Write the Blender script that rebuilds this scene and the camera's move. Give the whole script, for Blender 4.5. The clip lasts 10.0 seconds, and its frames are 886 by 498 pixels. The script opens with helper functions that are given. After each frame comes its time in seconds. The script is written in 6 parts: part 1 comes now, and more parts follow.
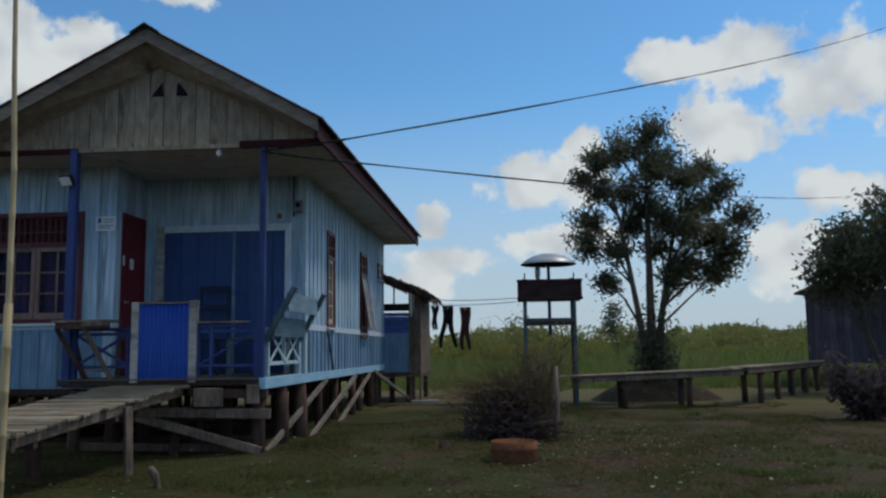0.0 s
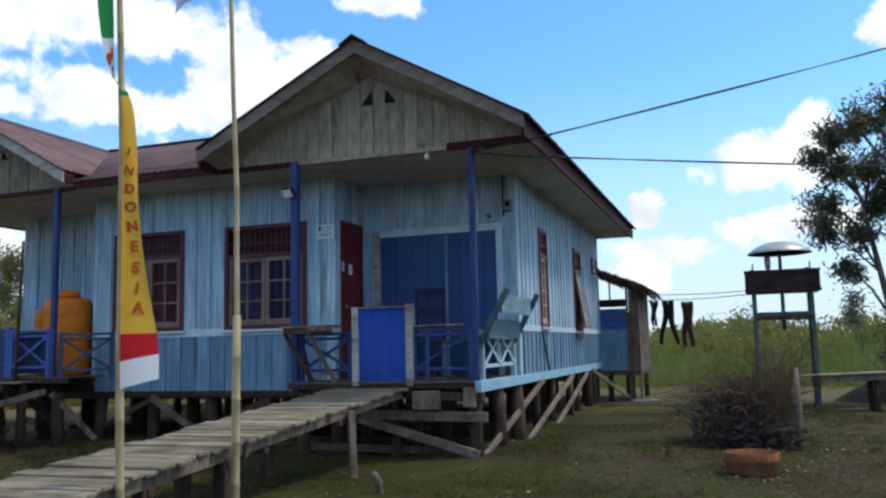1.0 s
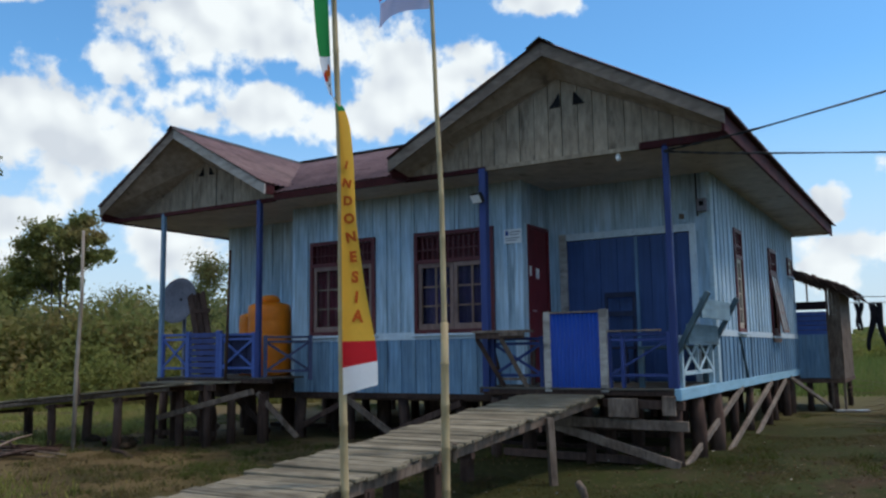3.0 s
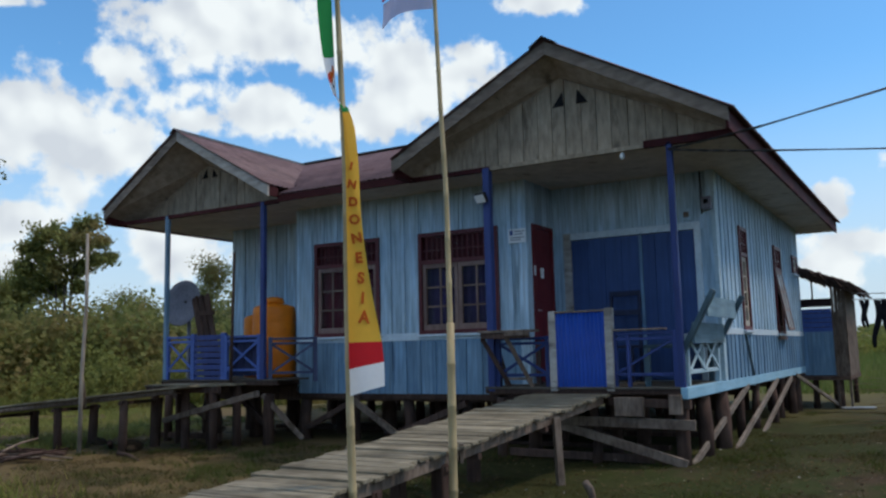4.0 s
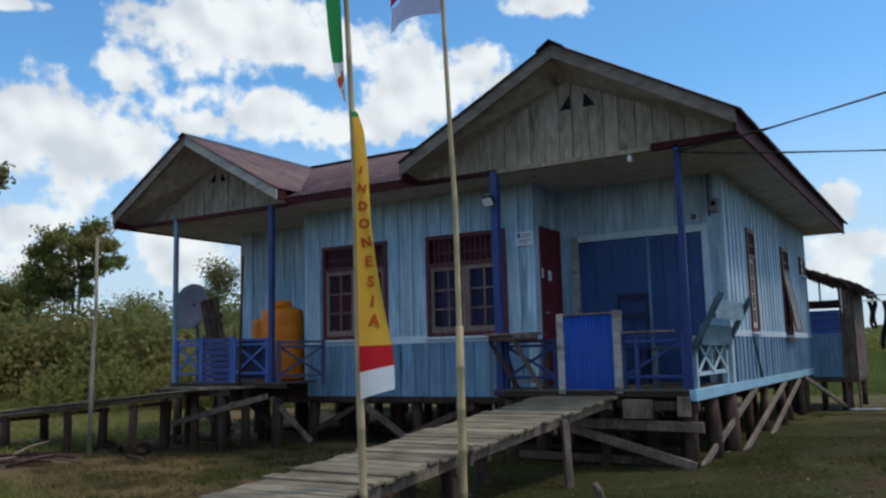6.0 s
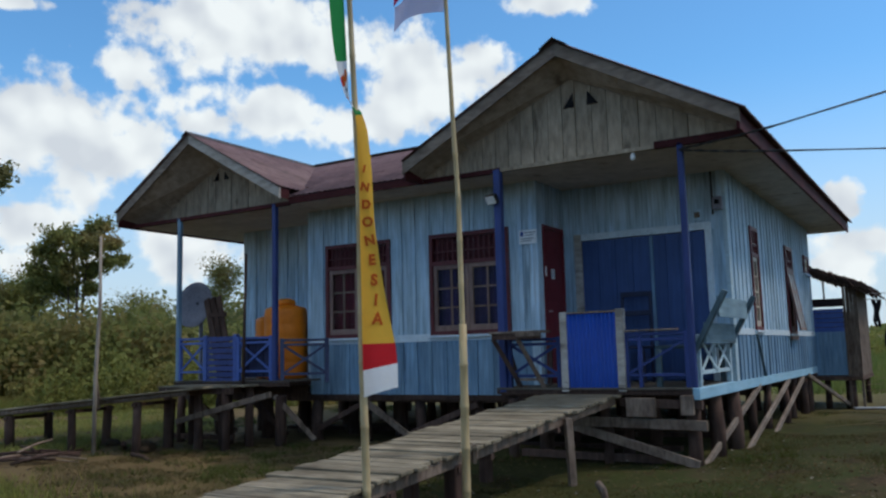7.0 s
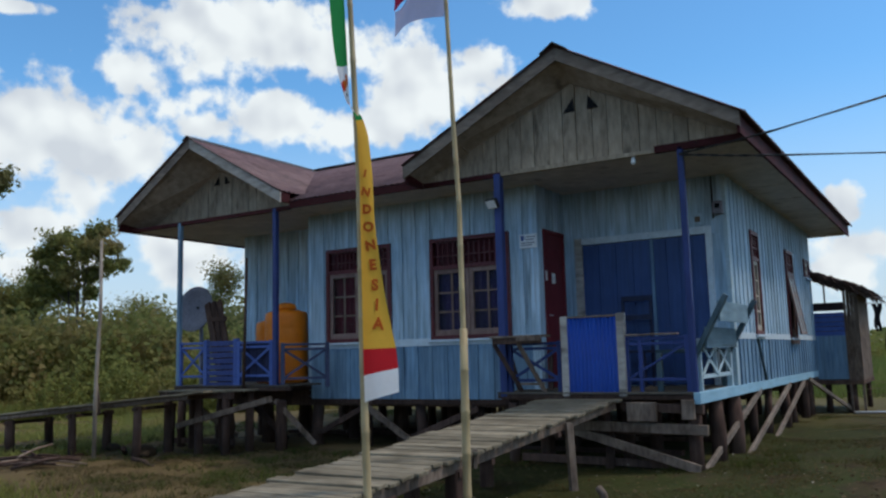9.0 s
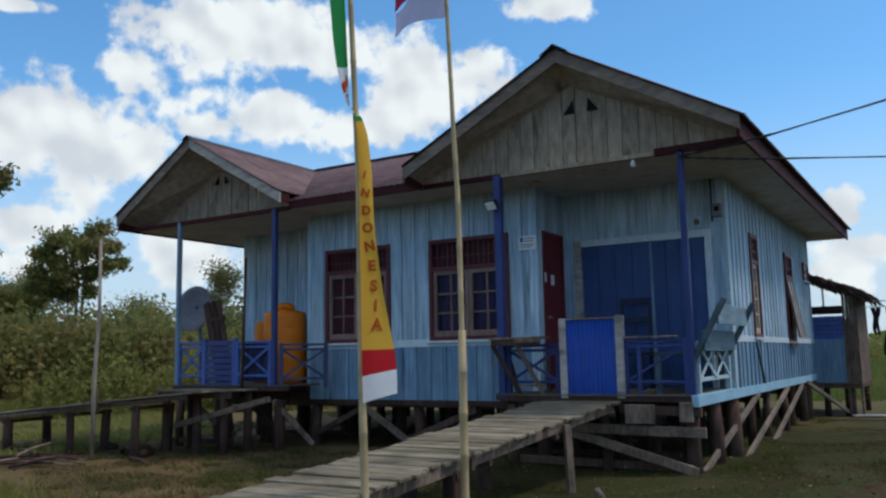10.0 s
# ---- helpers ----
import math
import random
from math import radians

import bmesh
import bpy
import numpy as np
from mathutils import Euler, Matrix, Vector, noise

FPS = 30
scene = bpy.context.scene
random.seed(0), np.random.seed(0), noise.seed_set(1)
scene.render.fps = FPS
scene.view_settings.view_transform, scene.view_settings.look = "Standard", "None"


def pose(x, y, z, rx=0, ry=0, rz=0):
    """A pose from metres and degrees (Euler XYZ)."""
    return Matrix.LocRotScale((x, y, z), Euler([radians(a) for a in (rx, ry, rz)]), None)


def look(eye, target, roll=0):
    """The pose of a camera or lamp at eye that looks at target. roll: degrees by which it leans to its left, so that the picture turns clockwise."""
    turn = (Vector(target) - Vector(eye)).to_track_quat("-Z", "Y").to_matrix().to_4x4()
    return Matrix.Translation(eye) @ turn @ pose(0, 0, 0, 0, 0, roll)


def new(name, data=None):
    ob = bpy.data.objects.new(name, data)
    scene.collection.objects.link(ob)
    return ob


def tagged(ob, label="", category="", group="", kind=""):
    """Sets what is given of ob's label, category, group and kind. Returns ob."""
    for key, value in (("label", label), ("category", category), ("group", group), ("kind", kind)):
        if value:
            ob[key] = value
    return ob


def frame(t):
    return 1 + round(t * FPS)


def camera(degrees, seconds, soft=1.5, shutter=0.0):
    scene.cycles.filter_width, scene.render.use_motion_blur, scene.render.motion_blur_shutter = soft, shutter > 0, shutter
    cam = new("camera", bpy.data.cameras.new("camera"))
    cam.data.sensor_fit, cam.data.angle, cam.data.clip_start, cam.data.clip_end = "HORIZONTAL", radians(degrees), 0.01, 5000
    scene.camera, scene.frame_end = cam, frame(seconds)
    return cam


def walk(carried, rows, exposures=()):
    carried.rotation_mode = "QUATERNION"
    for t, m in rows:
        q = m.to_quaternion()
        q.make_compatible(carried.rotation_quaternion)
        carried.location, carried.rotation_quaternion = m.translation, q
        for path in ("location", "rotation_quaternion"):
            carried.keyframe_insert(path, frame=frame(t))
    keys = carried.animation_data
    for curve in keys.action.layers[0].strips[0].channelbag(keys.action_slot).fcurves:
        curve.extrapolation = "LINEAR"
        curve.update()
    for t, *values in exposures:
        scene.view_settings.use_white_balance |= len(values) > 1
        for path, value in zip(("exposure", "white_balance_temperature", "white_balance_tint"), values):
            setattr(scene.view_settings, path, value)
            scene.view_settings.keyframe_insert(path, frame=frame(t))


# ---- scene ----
# ---------------------------------------------------------------- camera
cam = camera(56.0, 10.0, soft=2.4)
PATH = [
    (0, (2.863, -9.398, 1.107), (2.698, -7.419, 1.347), -0.75),
    (0.1, (2.846, -9.343, 1.116), (2.613, -7.376, 1.354), -0.82),
    (0.2, (2.828, -9.289, 1.125), (2.527, -7.332, 1.361), -0.89),
    (0.3, (2.810, -9.233, 1.134), (2.440, -7.288, 1.367), -0.97),
    (0.4, (2.793, -9.180, 1.142), (2.357, -7.246, 1.374), -1.04),
    (0.5, (2.778, -9.132, 1.150), (2.282, -7.208, 1.380), -1.10),
    (1, (2.799, -9.091, 1.203), (2.141, -7.217, 1.437), -1.33),
    (1.5, (2.677, -9.081, 1.204), (1.892, -7.258, 1.443), -1.66),
    (2, (2.580, -9.137, 1.223), (1.690, -7.363, 1.465), -1.50),
    (2.5, (2.546, -9.177, 1.233), (1.612, -7.426, 1.473), -1.49),
    (3, (2.490, -9.161, 1.257), (1.477, -7.453, 1.501), -0.87),
    (4.5, (2.467, -9.164, 1.259), (1.449, -7.460, 1.504), -1.42),
    (5, (2.465, -9.179, 1.264), (1.441, -7.478, 1.510), -1.36),
    (5.5, (2.464, -9.192, 1.264), (1.437, -7.494, 1.515), -1.40),
    (7, (2.466, -9.202, 1.262), (1.429, -7.510, 1.509), -1.46),
    (7.5, (2.466, -9.203, 1.245), (1.428, -7.513, 1.498), -1.24),
    (8, (2.465, -9.209, 1.267), (1.424, -7.520, 1.519), -1.13),
    (8.5, (2.465, -9.202, 1.272), (1.427, -7.511, 1.524), -1.50),
    (9, (2.465, -9.205, 1.269), (1.428, -7.514, 1.525), -1.49),
    (9.5, (2.466, -9.212, 1.270), (1.428, -7.521, 1.527), -1.06),
    (10, (2.470, -9.208, 1.273), (1.434, -7.516, 1.531), -1.14),
]
WB = (6850, 15)  # the camera's white balance: kelvin, tint
EXPOSURES = [(t, v, *WB) for t, v in ((0.0, -0.2), (0.2, 0.1), (0.5, 0.46), (1.0, 0.58), (1.5, 0.62), (2.0, 0.52), (2.6, 0.42), (3.2, 0.25), (10.0, 0.2))]
walk(cam, [(t, look(e, g, r)) for t, e, g, r in PATH], EXPOSURES)

# ---------------------------------------------------------------- sky and sun
SUN_AZ, SUN_EL = 62.0, 58.0  # degrees from +y towards +x, and up
# azimuth, elevation, half width, half height of the cumulus clouds, degrees; the last five are out of view, added to
# light the house
CLOUDS = [(-57.1, 14.3, 6.4, 3.7), (-53.5, 13.4, 2.7, 1.9), (-45.3, 21.6, 8.3, 2.7), (-52.6, 18.6, 2.1, 1.4), (-38.6, 20.8, 3.7, 2.1),
          (-43.3, 16.6, 4.9, 1.6), (-47.3, 15.4, 2.3, 1.1), (-31.9, 18.4, 5.3, 3.1), (-37.1, 15.8, 3.1, 1.7), (-28.6, 19.5, 1.7, 1.6),
          (-24.1, 23.3, 3.5, 1.2), (-58.3, 8.7, 2.3, 1.2), (-48.4, 7.0, 3.5, 1.6), (-5.6, 8.4, 0.9, 0.9), (-5.6, 5.0, 2.0, 1.2),
          (-59.1, 21.8, 1.9, 0.6), (-55.6, 6.1, 3.1, 1.2), (10.9, 18.7, 2.3, 1.4), (16.4, 18.6, 3.7, 1.9), (21.6, 16.0, 3.9, 2.9),
          (14.7, 13.8, 3.7, 1.9), (12.2, 14.7, 1.9, 1.4), (2.2, 11.4, 3.9, 2.0), (5.0, 13.2, 1.6, 1.6), (20.9, 9.6, 2.3, 1.3),
          (-5.7, 9.0, 1.1, 0.9), (-4.2, 6.1, 2.8, 0.9), (3.6, 7.3, 3.9, 1.1), (18.0, 5.7, 2.7, 2.1), (100.0, 34.0, 30.0, 24.0),
          (165.0, 54.0, 45.0, 17.0), (-150.0, 54.0, 42.0, 16.0), (-108.0, 34.0, 26.0, 18.0), (0.0, 68.0, 60.0, 14.0)]


def make_world():
    w = bpy.data.worlds.new("sky")
    scene.world = w
    w.use_nodes = True
    nt = w.node_tree
    nt.nodes.clear()
    N = nt.nodes.new
    L = nt.links.new
    out, bg = N("ShaderNodeOutputWorld"), N("ShaderNodeBackground")
    sky = N("ShaderNodeTexSky")
    sky.sky_type, sky.sun_disc = "NISHITA", False
    sky.sun_elevation, sky.sun_rotation = radians(SUN_EL), radians(SUN_AZ)
    sky.air_density, sky.dust_density, sky.ozone_density = 1.0, 0.3, 2.5
    tc = N("ShaderNodeTexCoord")
    sep = N("ShaderNodeSeparateXYZ")
    L(tc.outputs["Generated"], sep.inputs[0])

    def math(op, a, b=None, c=None):
        m = N("ShaderNodeMath")
        m.operation = op
        for i, v in enumerate((a, b, c)):
            if v is None:
                continue
            if isinstance(v, (int, float)):
                m.inputs[i].default_value = v
            else:
                L(v, m.inputs[i])
        return m.outputs[0]

    deg = 180 / 3.14159265
    az = math("MULTIPLY", math("ARCTAN2", sep.outputs[0], sep.outputs[1]), deg)
    el = math("MULTIPLY", math("ARCSINE", sep.outputs[2]), deg)
    pos = N("ShaderNodeCombineXYZ")
    L(az, pos.inputs[0]), L(el, pos.inputs[1])

    def noise_at(scale, detail, rough, offset=0.0):
        mp = N("ShaderNodeVectorMath")
        mp.operation = "ADD"
        mp.inputs[1].default_value = (offset, offset * 0.7, offset)
        L(pos.outputs[0], mp.inputs[0])
        n = N("ShaderNodeTexNoise")
        n.inputs["Scale"].default_value, n.inputs["Detail"].default_value, n.inputs["Roughness"].default_value = scale, detail, rough
        L(mp.outputs[0], n.inputs["Vector"])
        return n.outputs["Fac"]

    puff = noise_at(0.25, 6, 0.56)
    fine = noise_at(0.9, 4, 0.5, 31.0)
    cover = None
    for a, e, rx, ry in CLOUDS:
        d = N("ShaderNodeVectorMath")
        d.operation = "SUBTRACT"
        d.inputs[1].default_value = (a, e, 0)
        L(pos.outputs[0], d.inputs[0])
        s = N("ShaderNodeVectorMath")
        s.operation = "MULTIPLY"
        s.inputs[1].default_value = (0.86 / rx, 0.86 / ry, 0)
        L(d.outputs[0], s.inputs[0])
        ln = N("ShaderNodeVectorMath")
        ln.operation = "LENGTH"
        L(s.outputs[0], ln.inputs[0])
        v = math("SUBTRACT", 1.0, ln.outputs["Value"])
        cover = v if cover is None else math("SMOOTH_MAX", cover, v, 0.22)
    cover = math("MAXIMUM", cover, -0.75)
    # wisps everywhere else, thicker towards the horizon
    low = math("MULTIPLY", math("POWER", math("SUBTRACT", 1.0, math("MINIMUM", math("DIVIDE", math("MAXIMUM", el, 0.0), 12.0), 1.0)), 1.5), 0.30)
    field = math("ADD", math("ADD", cover, low), math("MULTIPLY", math("SUBTRACT", puff, 0.5), 2.3))
    field = math("ADD", field, math("MULTIPLY", math("SUBTRACT", fine, 0.5), 0.75))
    mr = N("ShaderNodeMapRange")
    mr.interpolation_type = "SMOOTHSTEP"
    mr.inputs["From Min"].default_value, mr.inputs["From Max"].default_value = -0.03, 0.40
    L(field, mr.inputs["Value"])
    shade = N("ShaderNodeMapRange")
    shade.inputs["From Min"].default_value, shade.inputs["From Max"].default_value = -0.20, 0.10
    above = N("ShaderNodeVectorMath")  # the cloud a little higher up: tops are lit, bases grey
    above.operation = "ADD"
    above.inputs[1].default_value = (0.35, 1.1, 0)
    L(pos.outputs[0], above.inputs[0])
    n2 = N("ShaderNodeTexNoise")
    n2.inputs["Scale"].default_value, n2.inputs["Detail"].default_value, n2.inputs["Roughness"].default_value = 0.26, 1.5, 0.5
    L(above.outputs[0], n2.inputs["Vector"])
    relief = math("SUBTRACT", noise_at(0.26, 2.5, 0.5), n2.outputs["Fac"])
    relief = math("ADD", relief, math("MULTIPLY", math("SUBTRACT", noise_at(0.16, 3, 0.5, 77.0), 0.5), 0.5))
    L(relief, shade.inputs["Value"])
    col = N("ShaderNodeMix")
    col.data_type = "RGBA"
    col.inputs[6].default_value, col.inputs[7].default_value = (3.55, 4.15, 4.65, 1), (4.9, 5.6, 5.85, 1)
    L(shade.outputs[0], col.inputs[0])
    sat = N("ShaderNodeMix")  # the clear sky, a little deeper
    sat.data_type, sat.blend_type = "RGBA", "MULTIPLY"
    sat.inputs[0].default_value = 1.0
    sat.inputs[7].default_value = (0.50, 0.93, 1.12, 1)
    L(sky.outputs[0], sat.inputs[6])
    haze = N("ShaderNodeMix")
    haze.data_type = "RGBA"
    haze.inputs[7].default_value = (3.3, 4.1, 4.9, 1)
    veil = N("ShaderNodeMapRange")
    veil.interpolation_type = "SMOOTHSTEP"
    veil.inputs["From Min"].default_value, veil.inputs["From Max"].default_value = 19.0, 0.0
    veil.inputs["To Max"].default_value = 0.9
    L(el, veil.inputs["Value"])
    L(veil.outputs[0], haze.inputs[0]), L(sat.outputs[2], haze.inputs[6])
    mix = N("ShaderNodeMix")
    mix.data_type = "RGBA"
    L(mr.outputs[0], mix.inputs[0]), L(haze.outputs[2], mix.inputs[6]), L(col.outputs[2], mix.inputs[7])
    L(mix.outputs[2], bg.inputs["Color"])
    bg.inputs["Strength"].default_value = 0.145
    L(bg.outputs[0], out.inputs[0])


make_world()
sun = new("sun", bpy.data.lights.new("sun", "SUN"))
sun.data.energy, sun.data.angle, sun.data.color = 1.6, radians(8), (1.0, 0.95, 0.86)
_d = Vector((math.sin(radians(SUN_AZ)) * math.cos(radians(SUN_EL)), math.cos(radians(SUN_AZ)) * math.cos(radians(SUN_EL)), math.sin(radians(SUN_EL))))
sun.matrix_world = look(_d * 50, (0, 0, 0))

# ---------------------------------------------------------------- materials


def surface(name, c1, c2, scale=3.0, rough=0.75, grain=(1, 1, 1), grain_scale=25.0, grain_amount=0.25, bump=0.15, wear=None, wear_at=0.62, vary=0.12, metal=0.0, spec=0.3):
    """Two mixed colours at a large scale, a stretched fine grain, worn patches, and a shade of its own for each piece."""
    spec = 0.1 if rough > 0.79 and spec == 0.3 else spec
    m = bpy.data.materials.new(name)
    m.use_nodes = True
    nt = m.node_tree
    N, L = nt.nodes.new, nt.links.new
    b = nt.nodes["Principled BSDF"]
    b.inputs["Roughness"].default_value, b.inputs["Metallic"].default_value, b.inputs["Specular IOR Level"].default_value = rough, metal, spec
    geo, info = N("ShaderNodeNewGeometry"), N("ShaderNodeObjectInfo")
    off = N("ShaderNodeVectorMath")
    off.operation = "MULTIPLY_ADD"
    off.inputs[1].default_value = (1, 1, 1)
    comb = N("ShaderNodeCombineXYZ")
    for i in range(3):
        L(info.outputs["Random"], comb.inputs[i])
    sc = N("ShaderNodeVectorMath")
    sc.operation = "SCALE"
    sc.inputs["Scale"].default_value = 7.0
    L(comb.outputs[0], sc.inputs[0])
    L(geo.outputs["Position"], off.inputs[0]), L(sc.outputs[0], off.inputs[2])

    def noise_tex(s, stretch=(1, 1, 1), detail=4):
        mp = N("ShaderNodeMapping")
        mp.inputs["Scale"].default_value = stretch
        L(off.outputs[0], mp.inputs["Vector"])
        n = N("ShaderNodeTexNoise")
        n.inputs["Scale"].default_value, n.inputs["Detail"].default_value, n.inputs["Roughness"].default_value = s, detail, 0.6
        L(mp.outputs[0], n.inputs["Vector"])
        return n.outputs["Fac"]

    def ramp(v, lo, hi):
        r = N("ShaderNodeMapRange")
        r.inputs["From Min"].default_value, r.inputs["From Max"].default_value = lo, hi
        L(v, r.inputs["Value"])
        return r.outputs[0]

    def mixed(fac, a, c, mode="MIX"):
        x = N("ShaderNodeMix")
        x.data_type, x.blend_type = "RGBA", mode
        for i, v in ((0, fac), (6, a), (7, c)):
            if isinstance(v, tuple):
                x.inputs[i].default_value = (*v, 1)
            elif isinstance(v, float):
                x.inputs[i].default_value = v
            else:
                L(v, x.inputs[i])
        return x.outputs[2]

    col = mixed(ramp(noise_tex(scale), 0.35, 0.65), c1, c2)
    g = noise_tex(grain_scale, grain, 5)
    dark = N("ShaderNodeMapRange")
    dark.inputs["From Min"].default_value, dark.inputs["From Max"].default_value = 0.3, 0.7
    dark.inputs["To Min"].default_value, dark.inputs["To Max"].default_value = 1 - grain_amount, 1 + grain_amount * 0.6
    L(g, dark.inputs["Value"])
    one = N("ShaderNodeMapRange")
    one.inputs["To Min"].default_value, one.inputs["To Max"].default_value = 1 - vary, 1 + vary
    L(info.outputs["Random"], one.inputs["Value"])
    mul = N("ShaderNodeMath")
    mul.operation = "MULTIPLY"
    L(dark.outputs[0], mul.inputs[0]), L(one.outputs[0], mul.inputs[1])
    tone = N("ShaderNodeVectorMath")
    tone.operation = "SCALE"
    L(col, tone.inputs[0]), L(mul.outputs[0], tone.inputs["Scale"])
    final = tone.outputs[0]
    if wear:
        w = noise_tex(grain_scale * 0.35, grain, 6)
        final = mixed(ramp(w, wear_at, wear_at + 0.1), final, wear)
    L(final, b.inputs["Base Color"])
    if bump:
        bp = N("ShaderNodeBump")
        bp.inputs["Strength"].default_value, bp.inputs["Distance"].default_value = bump, 0.01
        L(g, bp.inputs["Height"])
        L(bp.outputs[0], b.inputs["Normal"])
    return m


VERT = (1, 1, 0.06)   # grain that runs upright
M_WALL = surface("pale_blue_boards", (0.33, 0.475, 0.59), (0.445, 0.59, 0.70), 1.3, 0.7, VERT, 26, 0.40, 0.35, (0.14, 0.20, 0.235), 0.60, 0.14)
M_WALL_LOW = surface("mid_blue_boards", (0.135, 0.25, 0.375), (0.195, 0.325, 0.45), 1.3, 0.65, VERT, 26, 0.38, 0.35, (0.05, 0.09, 0.15), 0.61, 0.15)
M_BAND = surface("bleached_band", (0.50, 0.60, 0.68), (0.60, 0.69, 0.75), 2, 0.7, (1, 1, 1), 20, 0.15, 0.1, (0.25, 0.36, 0.46), 0.64, 0.05)
M_BEAM = surface("pale_blue_beam", (0.24, 0.455, 0.60), (0.30, 0.51, 0.65), 2, 0.65, (1, 0.1, 1), 25, 0.15, 0.1, (0.14, 0.22, 0.28), 0.66, 0.05)
M_BLUE = surface("deep_blue_paint", (0.021, 0.040, 0.15), (0.030, 0.054, 0.20), 2, 0.5, VERT, 25, 0.2, 0.1, (0.10, 0.13, 0.2), 0.68, 0.1)
M_RAIL = surface("rail_blue_paint", (0.05, 0.10, 0.33), (0.07, 0.13, 0.38), 2, 0.55, (1, 1, 1), 25, 0.2, 0.1, (0.16, 0.2, 0.28), 0.66, 0.1)
M_RAIL_PALE = surface("rail_pale_paint", (0.36, 0.50, 0.58), (0.44, 0.57, 0.64), 2, 0.6, (1, 1, 1), 25, 0.2, 0.1, (0.2, 0.26, 0.3), 0.64, 0.08)
M_GATE = surface("gate_blue_sheet", (0.006, 0.055, 0.31), (0.009, 0.068, 0.36), 2, 0.45, VERT, 12, 0.15, 0.05, None, 0.7, 0.03, 0.0, 0.25)
M_DOORBLUE = surface("blue_door_board", (0.030, 0.066, 0.19), (0.042, 0.086, 0.23), 1.5, 0.55, VERT, 25, 0.2, 0.1, (0.035, 0.07, 0.14), 0.66, 0.08)
M_RED = surface("dark_red_paint", (0.092, 0.014, 0.019), (0.13, 0.023, 0.028), 2, 0.5, VERT, 25, 0.2, 0.1, (0.07, 0.03, 0.03), 0.66, 0.1)
M_FASCIA = surface("dark_red_fascia", (0.045, 0.010, 0.012), (0.07, 0.016, 0.018), 2, 0.75, (1, 0.1, 1), 25, 0.3, 0.15, (0.04, 0.02, 0.02), 0.62, 0.1, 0.0, 0.15)
M_PORCH = surface("worn_porch_plank", (0.085, 0.072, 0.06), (0.13, 0.11, 0.09), 3, 0.85, (0.1, 1, 1), 22, 0.3, 0.25, (0.05, 0.04, 0.035), 0.62, 0.2)
M_BARGE_PALE = surface("bleached_barge_board", (0.38, 0.345, 0.31), (0.48, 0.445, 0.41), 2.5, 0.8, (0.3, 1, 1), 16, 0.3, 0.15, (0.2, 0.18, 0.165), 0.58, 0.05)
M_DOORRED = surface("red_door_paint", (0.135, 0.012, 0.018), (0.18, 0.02, 0.027), 2, 0.5, VERT, 25, 0.2, 0.1, (0.1, 0.03, 0.03), 0.68, 0.1)
M_CASE = surface("faded_red_wood", (0.19, 0.115, 0.10), (0.27, 0.175, 0.152), 3, 0.7, VERT, 30, 0.25, 0.15, (0.36, 0.27, 0.23), 0.62, 0.12)
M_CREAM = surface("cream_casement_paint", (0.46, 0.40, 0.32), (0.56, 0.50, 0.41), 3, 0.7, VERT, 24, 0.25, 0.1, (0.3, 0.22, 0.18), 0.64)
M_GREY = surface("weathered_grey_wood", (0.15, 0.108, 0.086), (0.24, 0.182, 0.146), 3.5, 0.85, (1, 1, 0.3), 22, 0.42, 0.4, (0.085, 0.062, 0.046), 0.58, 0.22)
M_GABLE = surface("gable_board_wood", (0.29, 0.23, 0.17), (0.39, 0.315, 0.235), 1.6, 0.85, (1, 1, 0.25), 16, 0.38, 0.4, (0.12, 0.095, 0.07), 0.60, 0.08)
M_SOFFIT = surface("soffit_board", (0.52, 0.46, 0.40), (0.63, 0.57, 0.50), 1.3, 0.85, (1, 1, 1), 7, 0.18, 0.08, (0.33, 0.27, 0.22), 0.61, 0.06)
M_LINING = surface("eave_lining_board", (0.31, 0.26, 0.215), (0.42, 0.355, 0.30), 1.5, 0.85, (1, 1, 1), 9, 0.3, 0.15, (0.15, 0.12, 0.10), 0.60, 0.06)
M_BARGE = surface("barge_board_wood", (0.165, 0.132, 0.11), (0.26, 0.215, 0.18), 2.0, 0.85, (0.3, 1, 1), 18, 0.35, 0.3, (0.42, 0.38, 0.34), 0.68, 0.06)
M_DARKWOOD = surface("dark_stilt_wood", (0.060, 0.037, 0.031), (0.108, 0.068, 0.055), 2.5, 0.9, VERT, 25, 0.35, 0.35, (0.2, 0.17, 0.14), 0.66, 0.25)
M_PLANK = surface("walkway_plank_wood", (0.17, 0.142, 0.10), (0.28, 0.24, 0.175), 3.5, 0.85, (0.1, 1, 1), 25, 0.42, 0.4, (0.08, 0.062, 0.045), 0.58, 0.26)
M_ROOF = surface("red_brown_roof_sheet", (0.135, 0.078, 0.083), (0.19, 0.112, 0.116), 1.4, 0.6, (1, 1, 1), 6, 0.3, 0.08, (0.10, 0.052, 0.052), 0.56, 0.05, 0.0, 0.25)
M_RIDGE = surface("dark_ridge_cap", (0.05, 0.045, 0.045), (0.08, 0.07, 0.065), 3, 0.7)
M_BAMBOO = surface("dry_bamboo", (0.36, 0.27, 0.145), (0.46, 0.36, 0.20), 4, 0.5, VERT, 20, 0.2, 0.1, (0.3, 0.22, 0.12), 0.66, 0.05)
M_ORANGE = surface("orange_plastic", (0.68, 0.17, 0.008), (0.76, 0.21, 0.01), 1.5, 0.45, (1, 1, 1), 10, 0.1, 0.03, (0.4, 0.13, 0.03), 0.70, 0.03)
M_DISH = surface("grey_dish_mesh", (0.15, 0.15, 0.19), (0.19, 0.19, 0.23), 3, 0.6)
